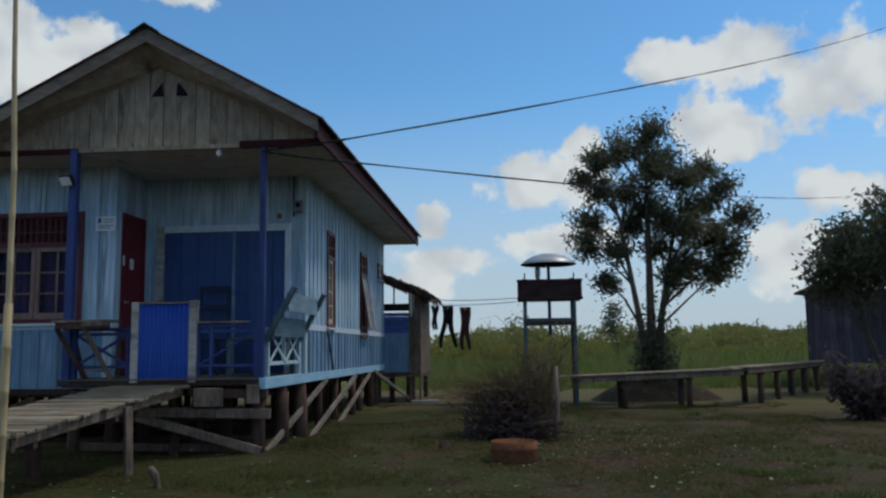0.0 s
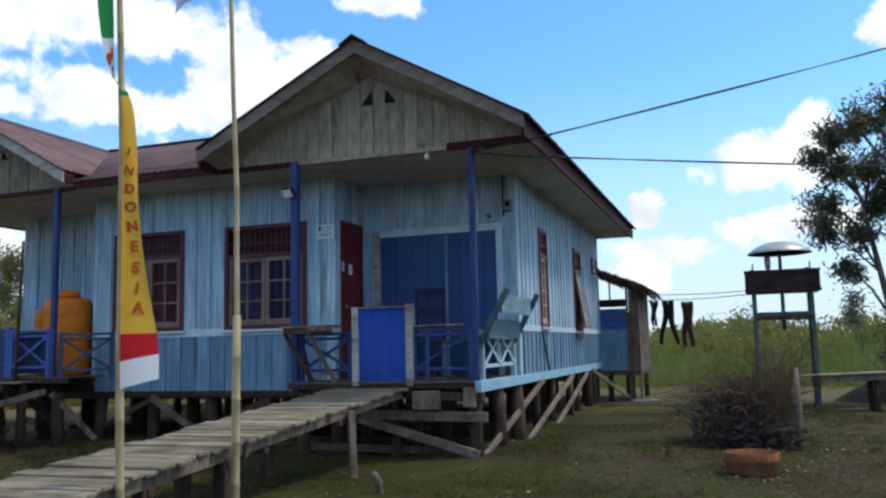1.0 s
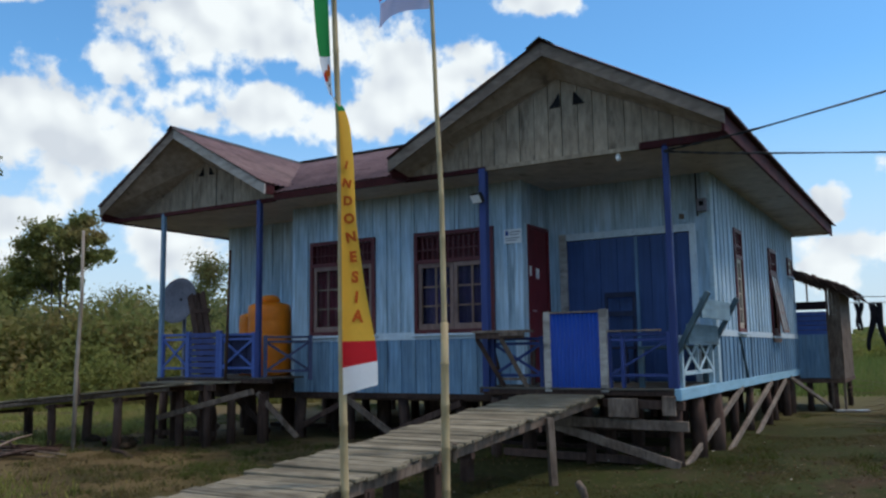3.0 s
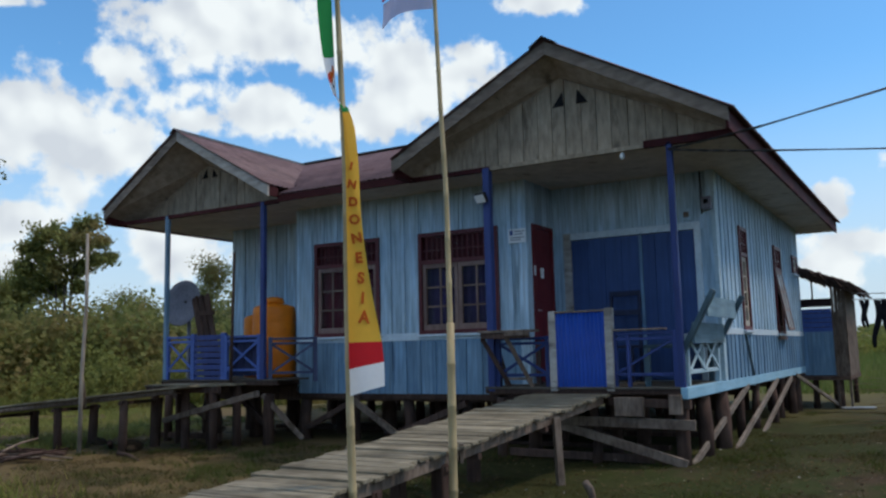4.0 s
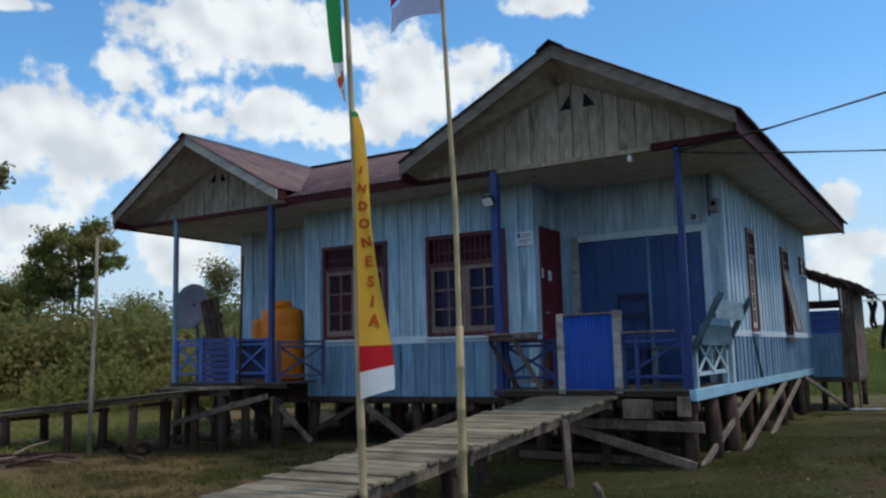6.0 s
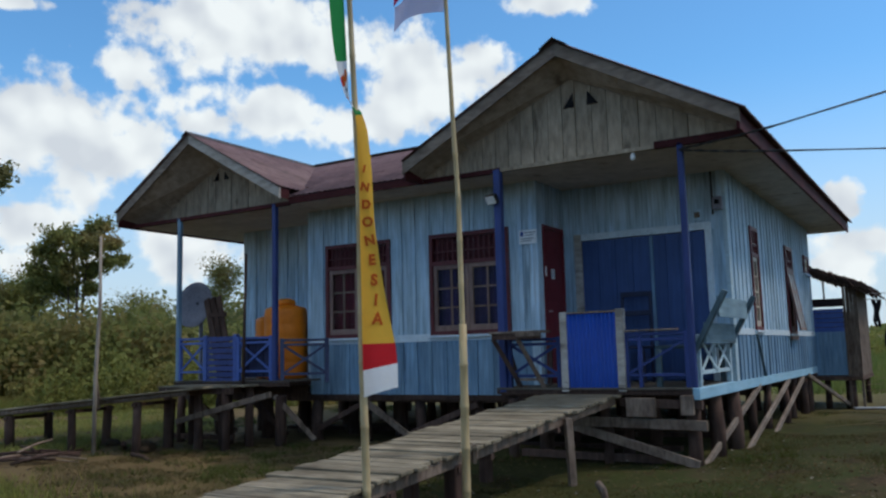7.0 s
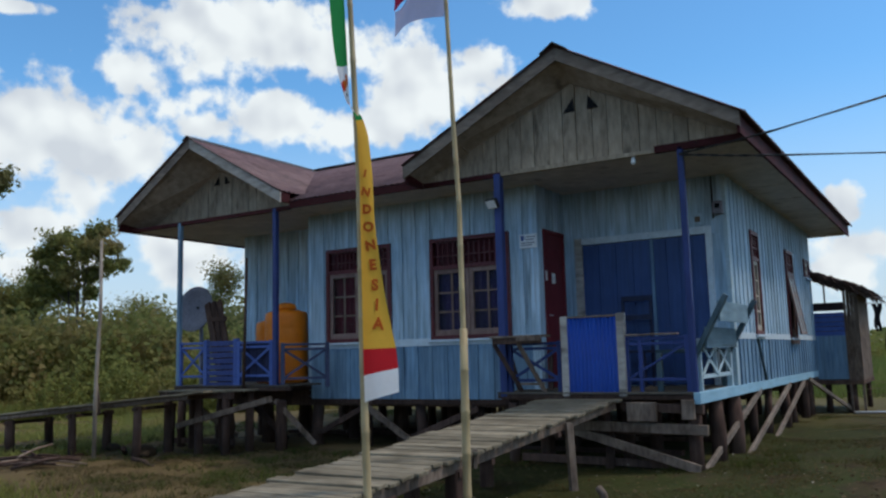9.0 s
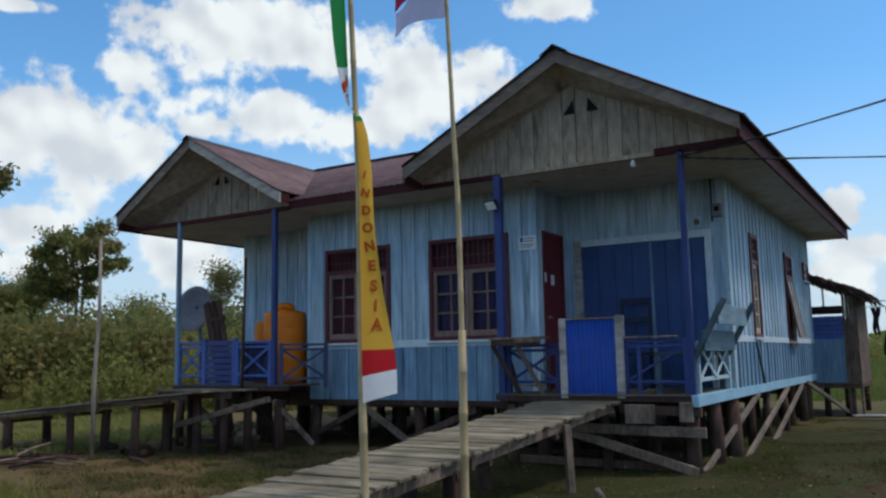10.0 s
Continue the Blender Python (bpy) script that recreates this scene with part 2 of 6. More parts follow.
M_METAL = surface("dull_zinc", (0.36, 0.37, 0.38), (0.46, 0.47, 0.48), 3, 0.45, (1, 1, 1), 14, 0.15, 0.05, (0.25, 0.2, 0.16), 0.66, 0.05, 0.6)
M_RUST = surface("rusty_steel", (0.16, 0.065, 0.035), (0.24, 0.10, 0.05), 6, 0.85, (1, 1, 1), 25, 0.3, 0.3, (0.10, 0.05, 0.035), 0.58)
M_BLACK = surface("black_cable", (0.012, 0.012, 0.013), (0.02, 0.02, 0.02), 5, 0.6)
M_DARK = surface("dark_inside", (0.012, 0.012, 0.014), (0.02, 0.018, 0.02), 3, 0.9)
M_WHITE = surface("white_plastic", (0.70, 0.71, 0.72), (0.76, 0.77, 0.78), 3, 0.5, (1, 1, 1), 12, 0.06, 0.0, None, 0.7, 0.03)
M_BARK = surface("tree_bark", (0.075, 0.06, 0.05), (0.13, 0.11, 0.09), 4, 0.9, VERT, 18, 0.35, 0.5, (0.2, 0.18, 0.15), 0.66)
M_CLOTH = surface("dark_cloth", (0.015, 0.014, 0.02), (0.03, 0.026, 0.03), 5, 0.95)
M_CLOTH_RED = surface("dull_brown_cloth", (0.05, 0.02, 0.02), (0.08, 0.035, 0.03), 5, 0.95)
M_TANKWOOD = surface("dark_box_wood", (0.035, 0.02, 0.022), (0.06, 0.035, 0.035), 4, 0.8, (0.1, 1, 1), 20, 0.3, 0.2)
M_RAIL_DULL = surface("dull_rail_paint", (0.045, 0.058, 0.12), (0.065, 0.078, 0.15), 3, 0.7, (1, 1, 1), 22, 0.25, 0.1, (0.11, 0.10, 0.11), 0.62)
M_SHED = surface("purplish_grey_plank", (0.075, 0.075, 0.105), (0.11, 0.105, 0.14), 3, 0.85, VERT, 22, 0.35, 0.25, (0.05, 0.045, 0.05), 0.6, 0.2)
M_POLE = surface("dry_bare_pole", (0.24, 0.20, 0.165), (0.34, 0.295, 0.25), 3, 0.8, VERT, 18, 0.35, 0.2, (0.12, 0.08, 0.065), 0.58)
M_NAVY = surface("navy_paint", (0.010, 0.013, 0.045), (0.016, 0.020, 0.062), 3, 0.7, VERT, 20, 0.25, 0.1, (0.03, 0.03, 0.05), 0.64)
M_CHAIR = surface("blue_black_chair_paint", (0.018, 0.024, 0.055), (0.03, 0.036, 0.075), 4, 0.7, VERT, 20, 0.25, 0.1)
M_TEAL = surface("teal_worn_paint", (0.05, 0.09, 0.11), (0.08, 0.13, 0.155), 3, 0.7, VERT, 20, 0.25, 0.2, (0.05, 0.05, 0.05), 0.62)
M_CHIP = surface("dry_chip", (0.28, 0.25, 0.2), (0.38, 0.34, 0.28), 5, 0.9)
M_PAPER = surface("white_paper", (0.72, 0.73, 0.74), (0.78, 0.79, 0.8), 5, 0.7)
M_INK = surface("blue_ink", (0.05, 0.09, 0.25), (0.06, 0.1, 0.28), 5, 0.7)
M_CURTAIN = surface("blue_curtain", (0.05, 0.045, 0.15), (0.10, 0.07, 0.20), 2.5, 0.9, VERT, 14, 0.5, 0.3)
M_CURTAIN_RED = surface("wine_curtain", (0.20, 0.03, 0.055), (0.28, 0.045, 0.08), 2.5, 0.9, VERT, 14, 0.5, 0.3)


def cloth(name, c):
    m = surface(name, tuple(v * 0.94 for v in c), c, 3, 0.8, (1, 1, 1), 30, 0.06, 0.0, None, 0.7, 0.0, 0.0, 0.15)
    b = m.node_tree.nodes["Principled BSDF"]
    tr, add = m.node_tree.nodes.new("ShaderNodeBsdfTranslucent"), m.node_tree.nodes.new("ShaderNodeMixShader")
    tr.inputs[0].default_value = (*c, 1)
    add.inputs[0].default_value = 0.5
    m.node_tree.links.new(b.outputs[0], add.inputs[1])
    m.node_tree.links.new(tr.outputs[0], add.inputs[2])
    m.node_tree.links.new(add.outputs[0], m.node_tree.nodes["Material Output"].inputs[0])
    return m


M_F_GREEN, M_F_WHITE, M_F_ORANGE, M_F_RED = cloth("green_cloth", (0.02, 0.30, 0.08)), cloth("white_cloth", (0.90, 0.91, 0.93)), cloth("yellow_cloth", (0.95, 0.52, 0.07)), cloth("red_cloth", (0.68, 0.025, 0.035))
M_F_INK = cloth("brick_red_print", (0.66, 0.15, 0.03))
# the flag's white half is lilac: its shade is put into the cloth colour
M_F_FLAGRED, M_F_LILAC = cloth("crimson_cloth", (0.42, 0.02, 0.06)), cloth("shaded_white_cloth", (0.62, 0.60, 0.78))


def glass(name):
    m = bpy.data.materials.new(name)
    m.use_nodes = True
    b = m.node_tree.nodes["Principled BSDF"]
    b.inputs["Base Color"].default_value = (0.6, 0.62, 0.65, 1)
    b.inputs["Roughness"].default_value, b.inputs["Transmission Weight"].default_value, b.inputs["IOR"].default_value = 0.05, 1.0, 1.12
    return m


M_GLASS = glass("window_glass")
# pale base colour stands for the sky's reflection in the open casement
M_PANE = surface("reflection_pale_pane", (0.30, 0.33, 0.35), (0.40, 0.43, 0.45), 3, 0.25, (1, 1, 1), 12, 0.1, 0.0, None, 0.7, 0.0, 0.0, 0.8)


def leafy(name, c1, c2, c3):
    """Leaves: three greens by leaf, part of the light let through."""
    m = bpy.data.materials.new(name)
    m.use_nodes = True
    nt = m.node_tree
    N, L = nt.nodes.new, nt.links.new
    b = nt.nodes["Principled BSDF"]
    b.inputs["Roughness"].default_value, b.inputs["Specular IOR Level"].default_value = 0.65, 0.12
    geo, n = N("ShaderNodeNewGeometry"), N("ShaderNodeTexNoise")
    n.inputs["Scale"].default_value = 0.7
    L(geo.outputs["Position"], n.inputs["Vector"])
    a = N("ShaderNodeMix")
    a.data_type = "RGBA"
    a.inputs[6].default_value, a.inputs[7].default_value = (*c1, 1), (*c2, 1)
    L(geo.outputs["Random Per Island"], a.inputs[0])
    mr = N("ShaderNodeMapRange")
    mr.inputs["From Min"].default_value, mr.inputs["From Max"].default_value = 0.5, 0.72
    L(n.outputs["Fac"], mr.inputs["Value"])
    c = N("ShaderNodeMix")
    c.data_type = "RGBA"
    c.inputs[7].default_value = (*c3, 1)
    L(mr.outputs[0], c.inputs[0]), L(a.outputs[2], c.inputs[6])
    L(c.outputs[2], b.inputs["Base Color"])
    tr, mx = N("ShaderNodeBsdfTranslucent"), N("ShaderNodeMixShader")
    mx.inputs[0].default_value = 0.48
    L(c.outputs[2], tr.inputs[0]), L(b.outputs[0], mx.inputs[1]), L(tr.outputs[0], mx.inputs[2])
    L(mx.outputs[0], nt.nodes["Material Output"].inputs[0])
    return m


M_LEAF = leafy("tree_leaves", (0.075, 0.085, 0.058), (0.135, 0.145, 0.092), (0.175, 0.16, 0.10))
M_LEAF2 = leafy("bush_leaves", (0.15, 0.17, 0.055), (0.255, 0.26, 0.085), (0.30, 0.235, 0.10))
M_LEAF3 = leafy("sunlit_tree_leaves", (0.12, 0.145, 0.055), (0.20, 0.21, 0.08), (0.24, 0.205, 0.09))
M_SCRUB = leafy("scrub_leaves", (0.15, 0.17, 0.042), (0.26, 0.265, 0.07), (0.30, 0.235, 0.09))
M_WEED = leafy("rank_weeds", (0.19, 0.205, 0.06), (0.27, 0.28, 0.082), (0.31, 0.255, 0.10))
M_GRASS = leafy("field_grass", (0.125, 0.165, 0.045), (0.185, 0.225, 0.062), (0.24, 0.225, 0.085))
M_TURF = leafy("short_turf", (0.060, 0.058, 0.018), (0.098, 0.084, 0.031), (0.14, 0.098, 0.048))
M_TUFT = leafy("green_tufts", (0.062, 0.082, 0.019), (0.094, 0.112, 0.029), (0.13, 0.10, 0.042))
M_DRYLEAF = leafy("dry_stalks", (0.17, 0.12, 0.075), (0.30, 0.225, 0.145), (0.22, 0.16, 0.10))
M_DEAD = leafy("dead_leaves", (0.10, 0.066, 0.036), (0.18, 0.125, 0.07), (0.125, 0.08, 0.05))
M_PURPLE = leafy("dark_bush_leaves", (0.070, 0.052, 0.057), (0.12, 0.092, 0.096), (0.10, 0.085, 0.072))


def ground_material():
    """Patches of dull green turf and trodden brown earth, with straw and darker crumbs; lush green out in the field.
    The shaded right side is put into the colour as well.
    """
    m = surface("worn_lawn", (0.030, 0.036, 0.010), (0.052, 0.052, 0.017), 2.2, 0.95, (1, 1, 1), 22, 0.45, 0.9, (0.11, 0.082, 0.046), 0.66, 0.0)
    nt = m.node_tree
    N, L = nt.nodes.new, nt.links.new
    b = nt.nodes["Principled BSDF"]
    turf = b.inputs["Base Color"].links[0].from_socket
    geo, sep = N("ShaderNodeNewGeometry"), N("ShaderNodeSeparateXYZ")
    L(geo.outputs["Position"], sep.inputs[0])

    def patches(scale, detail, lo, hi, a, c, slant=0.0):
        n, r, x = N("ShaderNodeTexNoise"), N("ShaderNodeMapRange"), N("ShaderNodeMix")
        n.inputs["Scale"].default_value, n.inputs["Detail"].default_value, n.inputs["Roughness"].default_value = scale, detail, 0.68
        L(geo.outputs["Position"], n.inputs["Vector"])
        r.inputs["From Min"].default_value, r.inputs["From Max"].default_value = lo, hi
        tilt = N("ShaderNodeMath")  # commoner towards -x when slant is below 0
        tilt.operation = "MULTIPLY_ADD"
        tilt.inputs[1].default_value = slant
        L(sep.outputs[0], tilt.inputs[0]), L(n.outputs["Fac"], tilt.inputs[2])
        L(tilt.outputs[0], r.inputs["Value"])
        x.data_type = "RGBA"
        L(r.outputs[0], x.inputs[0]), L(a, x.inputs[6])
        x.inputs[7].default_value = (*c, 1)
        return x.outputs[2]

    # the slants also carry the shade on the right: darker towards +x
    col = patches(0.55, 8, 0.61, 0.75, turf, (0.125, 0.088, 0.040), -0.045)
    col = patches(0.5, 8, 0.50, 0.62, col, (0.036, 0.046, 0.012), 0.016)
    col = patches(0.8, 8, 0.54, 0.70, col, (0.072, 0.046, 0.028), 0.018)
    col = patches(0.23, 7, 0.66, 0.80, col, (0.14, 0.10, 0.052), -0.028)
    col = patches(1.7, 9, 0.55, 0.64, col, (0.036, 0.025, 0.013))
    col = patches(5.0, 7, 0.60, 0.68, col, (0.10, 0.08, 0.045))
    far, n, mx, add = N("ShaderNodeMapRange"), N("ShaderNodeTexNoise"), N("ShaderNodeMix"), N("ShaderNodeMath")
    n.inputs["Scale"].default_value, n.inputs["Detail"].default_value = 0.25, 5
    L(geo.outputs["Position"], n.inputs["Vector"])
    add.operation = "MULTIPLY_ADD"
    add.inputs[1].default_value = 9.0
    L(n.outputs["Fac"], add.inputs[0]), L(sep.outputs[1], add.inputs[2])
    far.inputs["From Min"].default_value, far.inputs["From Max"].default_value = 18.0, 24.0
    L(add.outputs[0], far.inputs["Value"])
    strip, dry = N("ShaderNodeMapRange"), N("ShaderNodeMix")  # a dry mown strip before the field
    strip.inputs["From Min"].default_value, strip.inputs["From Max"].default_value = 10.5, 13.0
    L(add.outputs[0], strip.inputs["Value"])
    dry.data_type = "RGBA"
    dry.inputs[7].default_value = (0.11, 0.092, 0.038, 1)
    L(strip.outputs[0], dry.inputs[0]), L(col, dry.inputs[6])
    col = dry.outputs[2]
    mx.data_type = "RGBA"
    mx.inputs[7].default_value = (0.12, 0.155, 0.042, 1)
    L(far.outputs[0], mx.inputs[0]), L(col, mx.inputs[6]), L(mx.outputs[2], b.inputs["Base Color"])
    return m


M_GROUND = ground_material()

# ---------------------------------------------------------------- building helpers
GROUND, FLOOR, SOFFIT = -0.02, 0.82, 3.52
FLOOR_L = 0.92        # the smaller porch lies a step higher
rnd = random.Random(5)


def mesh_of(bm, name):
    me = bpy.data.meshes.new(name)
    bm.normal_update()
    bm.to_mesh(me)
    bm.free()
    return me


def part(name, bm, material, parent, label="", at=None):
    """One mesh object under a thing, or under a part of it."""
    me = bm if isinstance(bm, bpy.types.Mesh) else mesh_of(bm, name)
    if not me.materials:
        me.materials.append(material)
    ob = new(name, me)
    ob.parent = parent
    if at is not None:
        ob.matrix_basis = at
    if label:
        ob["label"] = label
    return ob


def thing(name, x, y, z, label, category, group="", turn=0.0, kind=""):
    ob = new(name)
    ob.matrix_basis = pose(x, y, z, 0, 0, turn)
    return tagged(ob, label, category, group, kind)


def alone(name, bm, material, label, category, group="", kind="", at=None):
    me = bm if isinstance(bm, bpy.types.Mesh) else mesh_of(bm, name)
    me.materials.append(material)
    ob = new(name, me)
    if at is not None:
        ob.matrix_basis = at
    return tagged(ob, label, category, group, kind)


def box(bm, x0, y0, z0, x1, y1, z1, bevel=0.0):
    v = [bm.verts.new((x, y, z)) for x in (x0, x1) for y in (y0, y1) for z in (z0, z1)]
    fs = [bm.faces.new([v[i] for i in q]) for q in ((0, 1, 3, 2), (4, 6, 7, 5), (0, 4, 5, 1), (2, 3, 7, 6), (0, 2, 6, 4), (1, 5, 7, 3))]
    if bevel:
        bmesh.ops.bevel(bm, geom=list({e for f in fs for e in f.edges}), offset=bevel, segments=1, affect="EDGES", profile=0.5)
    return bm


def B(x0, y0, z0, x1, y1, z1, bevel=0.0):
    return box(bmesh.new(), x0, y0, z0, x1, y1, z1, bevel)


def bar(p, q, w, h, bm=None, bevel=0.0):
    """A timber from p to q, w wide sideways and h high."""
    bm = bm or bmesh.new()
    p, q = Vector(p), Vector(q)
    d = (q - p).normalized()
    side = d.cross(Vector((0, 0, 1)))
    side = side.normalized() if side.length > 1e-3 else Vector((1, 0, 0))
    up = side.cross(d)
    v = [bm.verts.new(e + side * a * w / 2 + up * b * h / 2) for e in (p, q) for a in (-1, 1) for b in (-1, 1)]
    fs = [bm.faces.new([v[i] for i in o]) for o in ((0, 1, 3, 2), (4, 6, 7, 5), (0, 4, 5, 1), (2, 3, 7, 6), (0, 2, 6, 4), (1, 5, 7, 3))]
    if bevel:
        bmesh.ops.bevel(bm, geom=list({e for f in fs for e in f.edges}), offset=bevel, segments=1, affect="EDGES", profile=0.5)
    bmesh.ops.recalc_face_normals(bm, faces=bm.faces[:])
    return bm


def tube(points, radii, sides=8, bm=None, cap=True):
    """A round rod through points, with a radius at each."""
    bm = bm or bmesh.new()
    rings = []
    pts = [Vector(p) for p in points]
    for i, p in enumerate(pts):
        d = (pts[min(i + 1, len(pts) - 1)] - pts[max(i - 1, 0)]).normalized()
        a = d.orthogonal().normalized() if abs(d.z) < 0.9 else Vector((1, 0, 0)).cross(d).normalized()
        b = d.cross(a)
        rings.append([bm.verts.new(p + (a * math.cos(k * 2 * math.pi / sides) + b * math.sin(k * 2 * math.pi / sides)) * radii[i]) for k in range(sides)])
    for r, s in zip(rings, rings[1:]):
        for k in range(sides):
            bm.faces.new((r[k], r[(k + 1) % sides], s[(k + 1) % sides], s[k])).smooth = True
    if cap:
        bm.faces.new(rings[0][::-1]), bm.faces.new(rings[-1])
    return bm


def lathe(profile, sides=32, bm=None):
    """A turned body from (radius, height) pairs."""
    bm = bm or bmesh.new()
    rings = [[bm.verts.new((r * math.cos(k * 2 * math.pi / sides), r * math.sin(k * 2 * math.pi / sides), z)) for k in range(sides)] for r, z in profile]
    for a, b in zip(rings, rings[1:]):
        for k in range(sides):
            bm.faces.new((a[k], a[(k + 1) % sides], b[(k + 1) % sides], b[k])).smooth = True
    bm.faces.new(rings[0][::-1]), bm.faces.new(rings[-1])
    return bm


def prism(bm, poly, y0, y1):
    """A polygon in x and z, drawn out from y0 to y1."""
    a, b = [bm.verts.new((x, y0, z)) for x, z in poly], [bm.verts.new((x, y1, z)) for x, z in poly]
    n = len(poly)
    bm.faces.new(a), bm.faces.new(b[::-1])
    for i in range(n):
        bm.faces.new((a[(i + 1) % n], a[i], b[i], b[(i + 1) % n]))
    bmesh.ops.recalc_face_normals(bm, faces=bm.faces[:])
    return bm


# ---------------------------------------------------------------- ground
def make_ground():
    bm = bmesh.new()
    xs = [-900, -300, -120, -60] + [x * 1.0 for x in range(-40, 41)] + [60, 120, 300, 900]
    ys = [-900, -200, -60] + [y * 1.0 for y in range(-20, 51)] + [70, 120, 300, 900]
    grid = [[bm.verts.new((x, y, GROUND + (0.05 * (noise.noise(Vector((x * 0.35, y * 0.35, 0)))) if abs(x) < 40 and -20 <= y <= 50 else 0))) for y in ys] for x in xs]
    for i in range(len(xs) - 1):
        for j in range(len(ys) - 1):
            bm.faces.new((grid[i][j], grid[i + 1][j], grid[i + 1][j + 1], grid[i][j + 1])).smooth = True
    return alone("ground", bm, M_GROUND, "worn patchy lawn of short grass and bare earth", "ground", kind="structure")


make_ground()

# ---------------------------------------------------------------- the house
house = thing("house", 0, 0, 0, "raised wooden house with pale blue board walls on dark stilts", "house")


def planks(wall, place, u0, u1, bands, holes, pitch=0.245, batten=0.055, proud=0.018, face=0.014):
    """Upright boards with cover battens over a wall. place(u, n, z): a point u along and n out of the wall.
    bands: (z0, z1, material); holes: (u0, u1, z0, z1)."""
    cuts = [(u0 + i * pitch, min(u0 + (i + 1) * pitch, u1)) for i in range(int((u1 - u0) / pitch) + 1) if u0 + i * pitch < u1 - 0.01]
    pieces = []
    for a, b in cuts:
        pieces.append((a + 0.003, b - 0.003, 0.0, face))
        if b < u1 - 0.02:
            w = batten * rnd.uniform(0.85, 1.15)
            pieces.append((b - w / 2, b + w / 2, face, face + proud * rnd.uniform(0.8, 1.2)))
    for a, b, n0, n1 in pieces:
        for z0, z1, material in bands:
            # split at openings that this strip touches
            spans = [(a, b, z0, z1)]
            for ha, hb, hz0, hz1 in holes:
                out = []
                for sa, sb, s0, s1 in spans:
                    if sb <= ha or sa >= hb or s1 <= hz0 or s0 >= hz1:
                        out.append((sa, sb, s0, s1))
                        continue
                    if s0 < hz0:
                        out.append((sa, sb, s0, hz0))
                    if s1 > hz1:
                        out.append((sa, sb, hz1, s1))
                    if sa < ha:
                        out.append((sa, ha, max(s0, hz0), min(s1, hz1)))
                    if sb > hb:
                        out.append((hb, sb, max(s0, hz0), min(s1, hz1)))
                spans = out
            for sa, sb, s0, s1 in spans:
                if sb - sa < 0.012 or s1 - s0 < 0.03:
                    continue
                j = rnd.uniform(-0.002, 0.002)
                pts = [place(u, n + j, z) for u in (sa, sb) for n in (n0, n1) for z in (s0, s1)]
                me = bpy.data.meshes.new("plank")
                me.from_pydata(pts, [], [(0, 1, 3, 2), (4, 6, 7, 5), (0, 4, 5, 1), (2, 3, 7, 6), (0, 2, 6, 4), (1, 5, 7, 3)])
                bm = bmesh.new()
                bm.from_mesh(me)
                bmesh.ops.recalc_face_normals(bm, faces=bm.faces[:])
                bm.to_mesh(me)
                bm.free()
                part("plank", me, material, wall)


def wall_core(name, place, u0, u1, z0, z1, holes, material, label=""):
    """The wall behind the boards, 6 cm thick, with its openings through it."""
    bm = bmesh.new()
    us = sorted({u0, u1, *[h[0] for h in holes], *[h[1] for h in holes]})
    zs = sorted({z0, z1, *[h[2] for h in holes], *[h[3] for h in holes]})
    zs = [z for z in zs if z0 <= z <= z1]
    for a, b in zip(us, us[1:]):
        for c, d in zip(zs, zs[1:]):
            if any(h[0] <= (a + b) / 2 <= h[1] and h[2] <= (c + d) / 2 <= h[3] for h in holes):
                continue
            v = [bm.verts.new(place(u, n, z)) for u in (a, b) for n in (-0.06, 0.0) for z in (c, d)]
            for q in ((0, 1, 3, 2), (4, 6, 7, 5), (0, 4, 5, 1), (2, 3, 7, 6), (0, 2, 6, 4), (1, 5, 7, 3)):
                bm.faces.new([v[i] for i in q])
    bmesh.ops.recalc_face_normals(bm, faces=bm.faces[:])
    return part(name, bm, material, house, label)


X_IN = -2.227          # side wall of the main room, beside the right porch
Y_MAIN, Y_BACK = 0.82, 1.75
X_MAINL, X_LEFT = -6.12, -8.44
X_SIDE = 0.02
Y_END = 8.69
W1, W2 = (-5.79, -4.575, 1.515, 2.945), (-3.89, -2.62, 1.505, 2.935)
SW1, SW2, SW3 = (3.04, 3.57, 1.465, 2.945), (5.83, 6.50, 1.43, 2.93), (7.84, 8.40, 2.59, 2.935)
RED_DOOR = (0.99, 1.68, FLOOR, 2.95)
BLUE_DOOR = (-1.945, -0.235, FLOOR, 2.765)
front, right_side = lambda Y: (lambda u, n, z: (u, Y - n, z)), lambda X: (lambda u, n, z: (X + n, u, z))
low3 = [(0.68, 1.425, M_WALL_LOW), (1.53, SOFFIT, M_WALL)]

WALLS = [
    ("front_wall", front(Y_MAIN), X_MAINL, X_IN, 0.66, [W1, W2], low3),
    ("porch_side_wall", right_side(X_IN), Y_MAIN, Y_BACK, 0.70, [RED_DOOR], [(FLOOR, 1.425, M_WALL_LOW), (1.425, SOFFIT, M_WALL)]),
    ("porch_back_wall", front(Y_BACK), X_IN, X_SIDE, 0.70, [BLUE_DOOR], [(FLOOR, SOFFIT, M_WALL)]),
    ("side_wall", right_side(X_SIDE), Y_BACK, Y_END, 0.70, [SW1, SW2, SW3], [(0.815, 1.40, M_WALL_LOW), (1.485, SOFFIT, M_WALL)]),
    ("left_porch_wall", front(Y_BACK), X_LEFT, X_MAINL, 0.70, [], [(FLOOR_L, SOFFIT, M_WALL)]),
]
wall_parts = []
for nm, pl, a, b, z0, holes, bands in WALLS:
    wall_parts.append((wall_core(nm, pl, a, b, z0, SOFFIT, holes, M_WALL), pl, a, b, bands, holes))
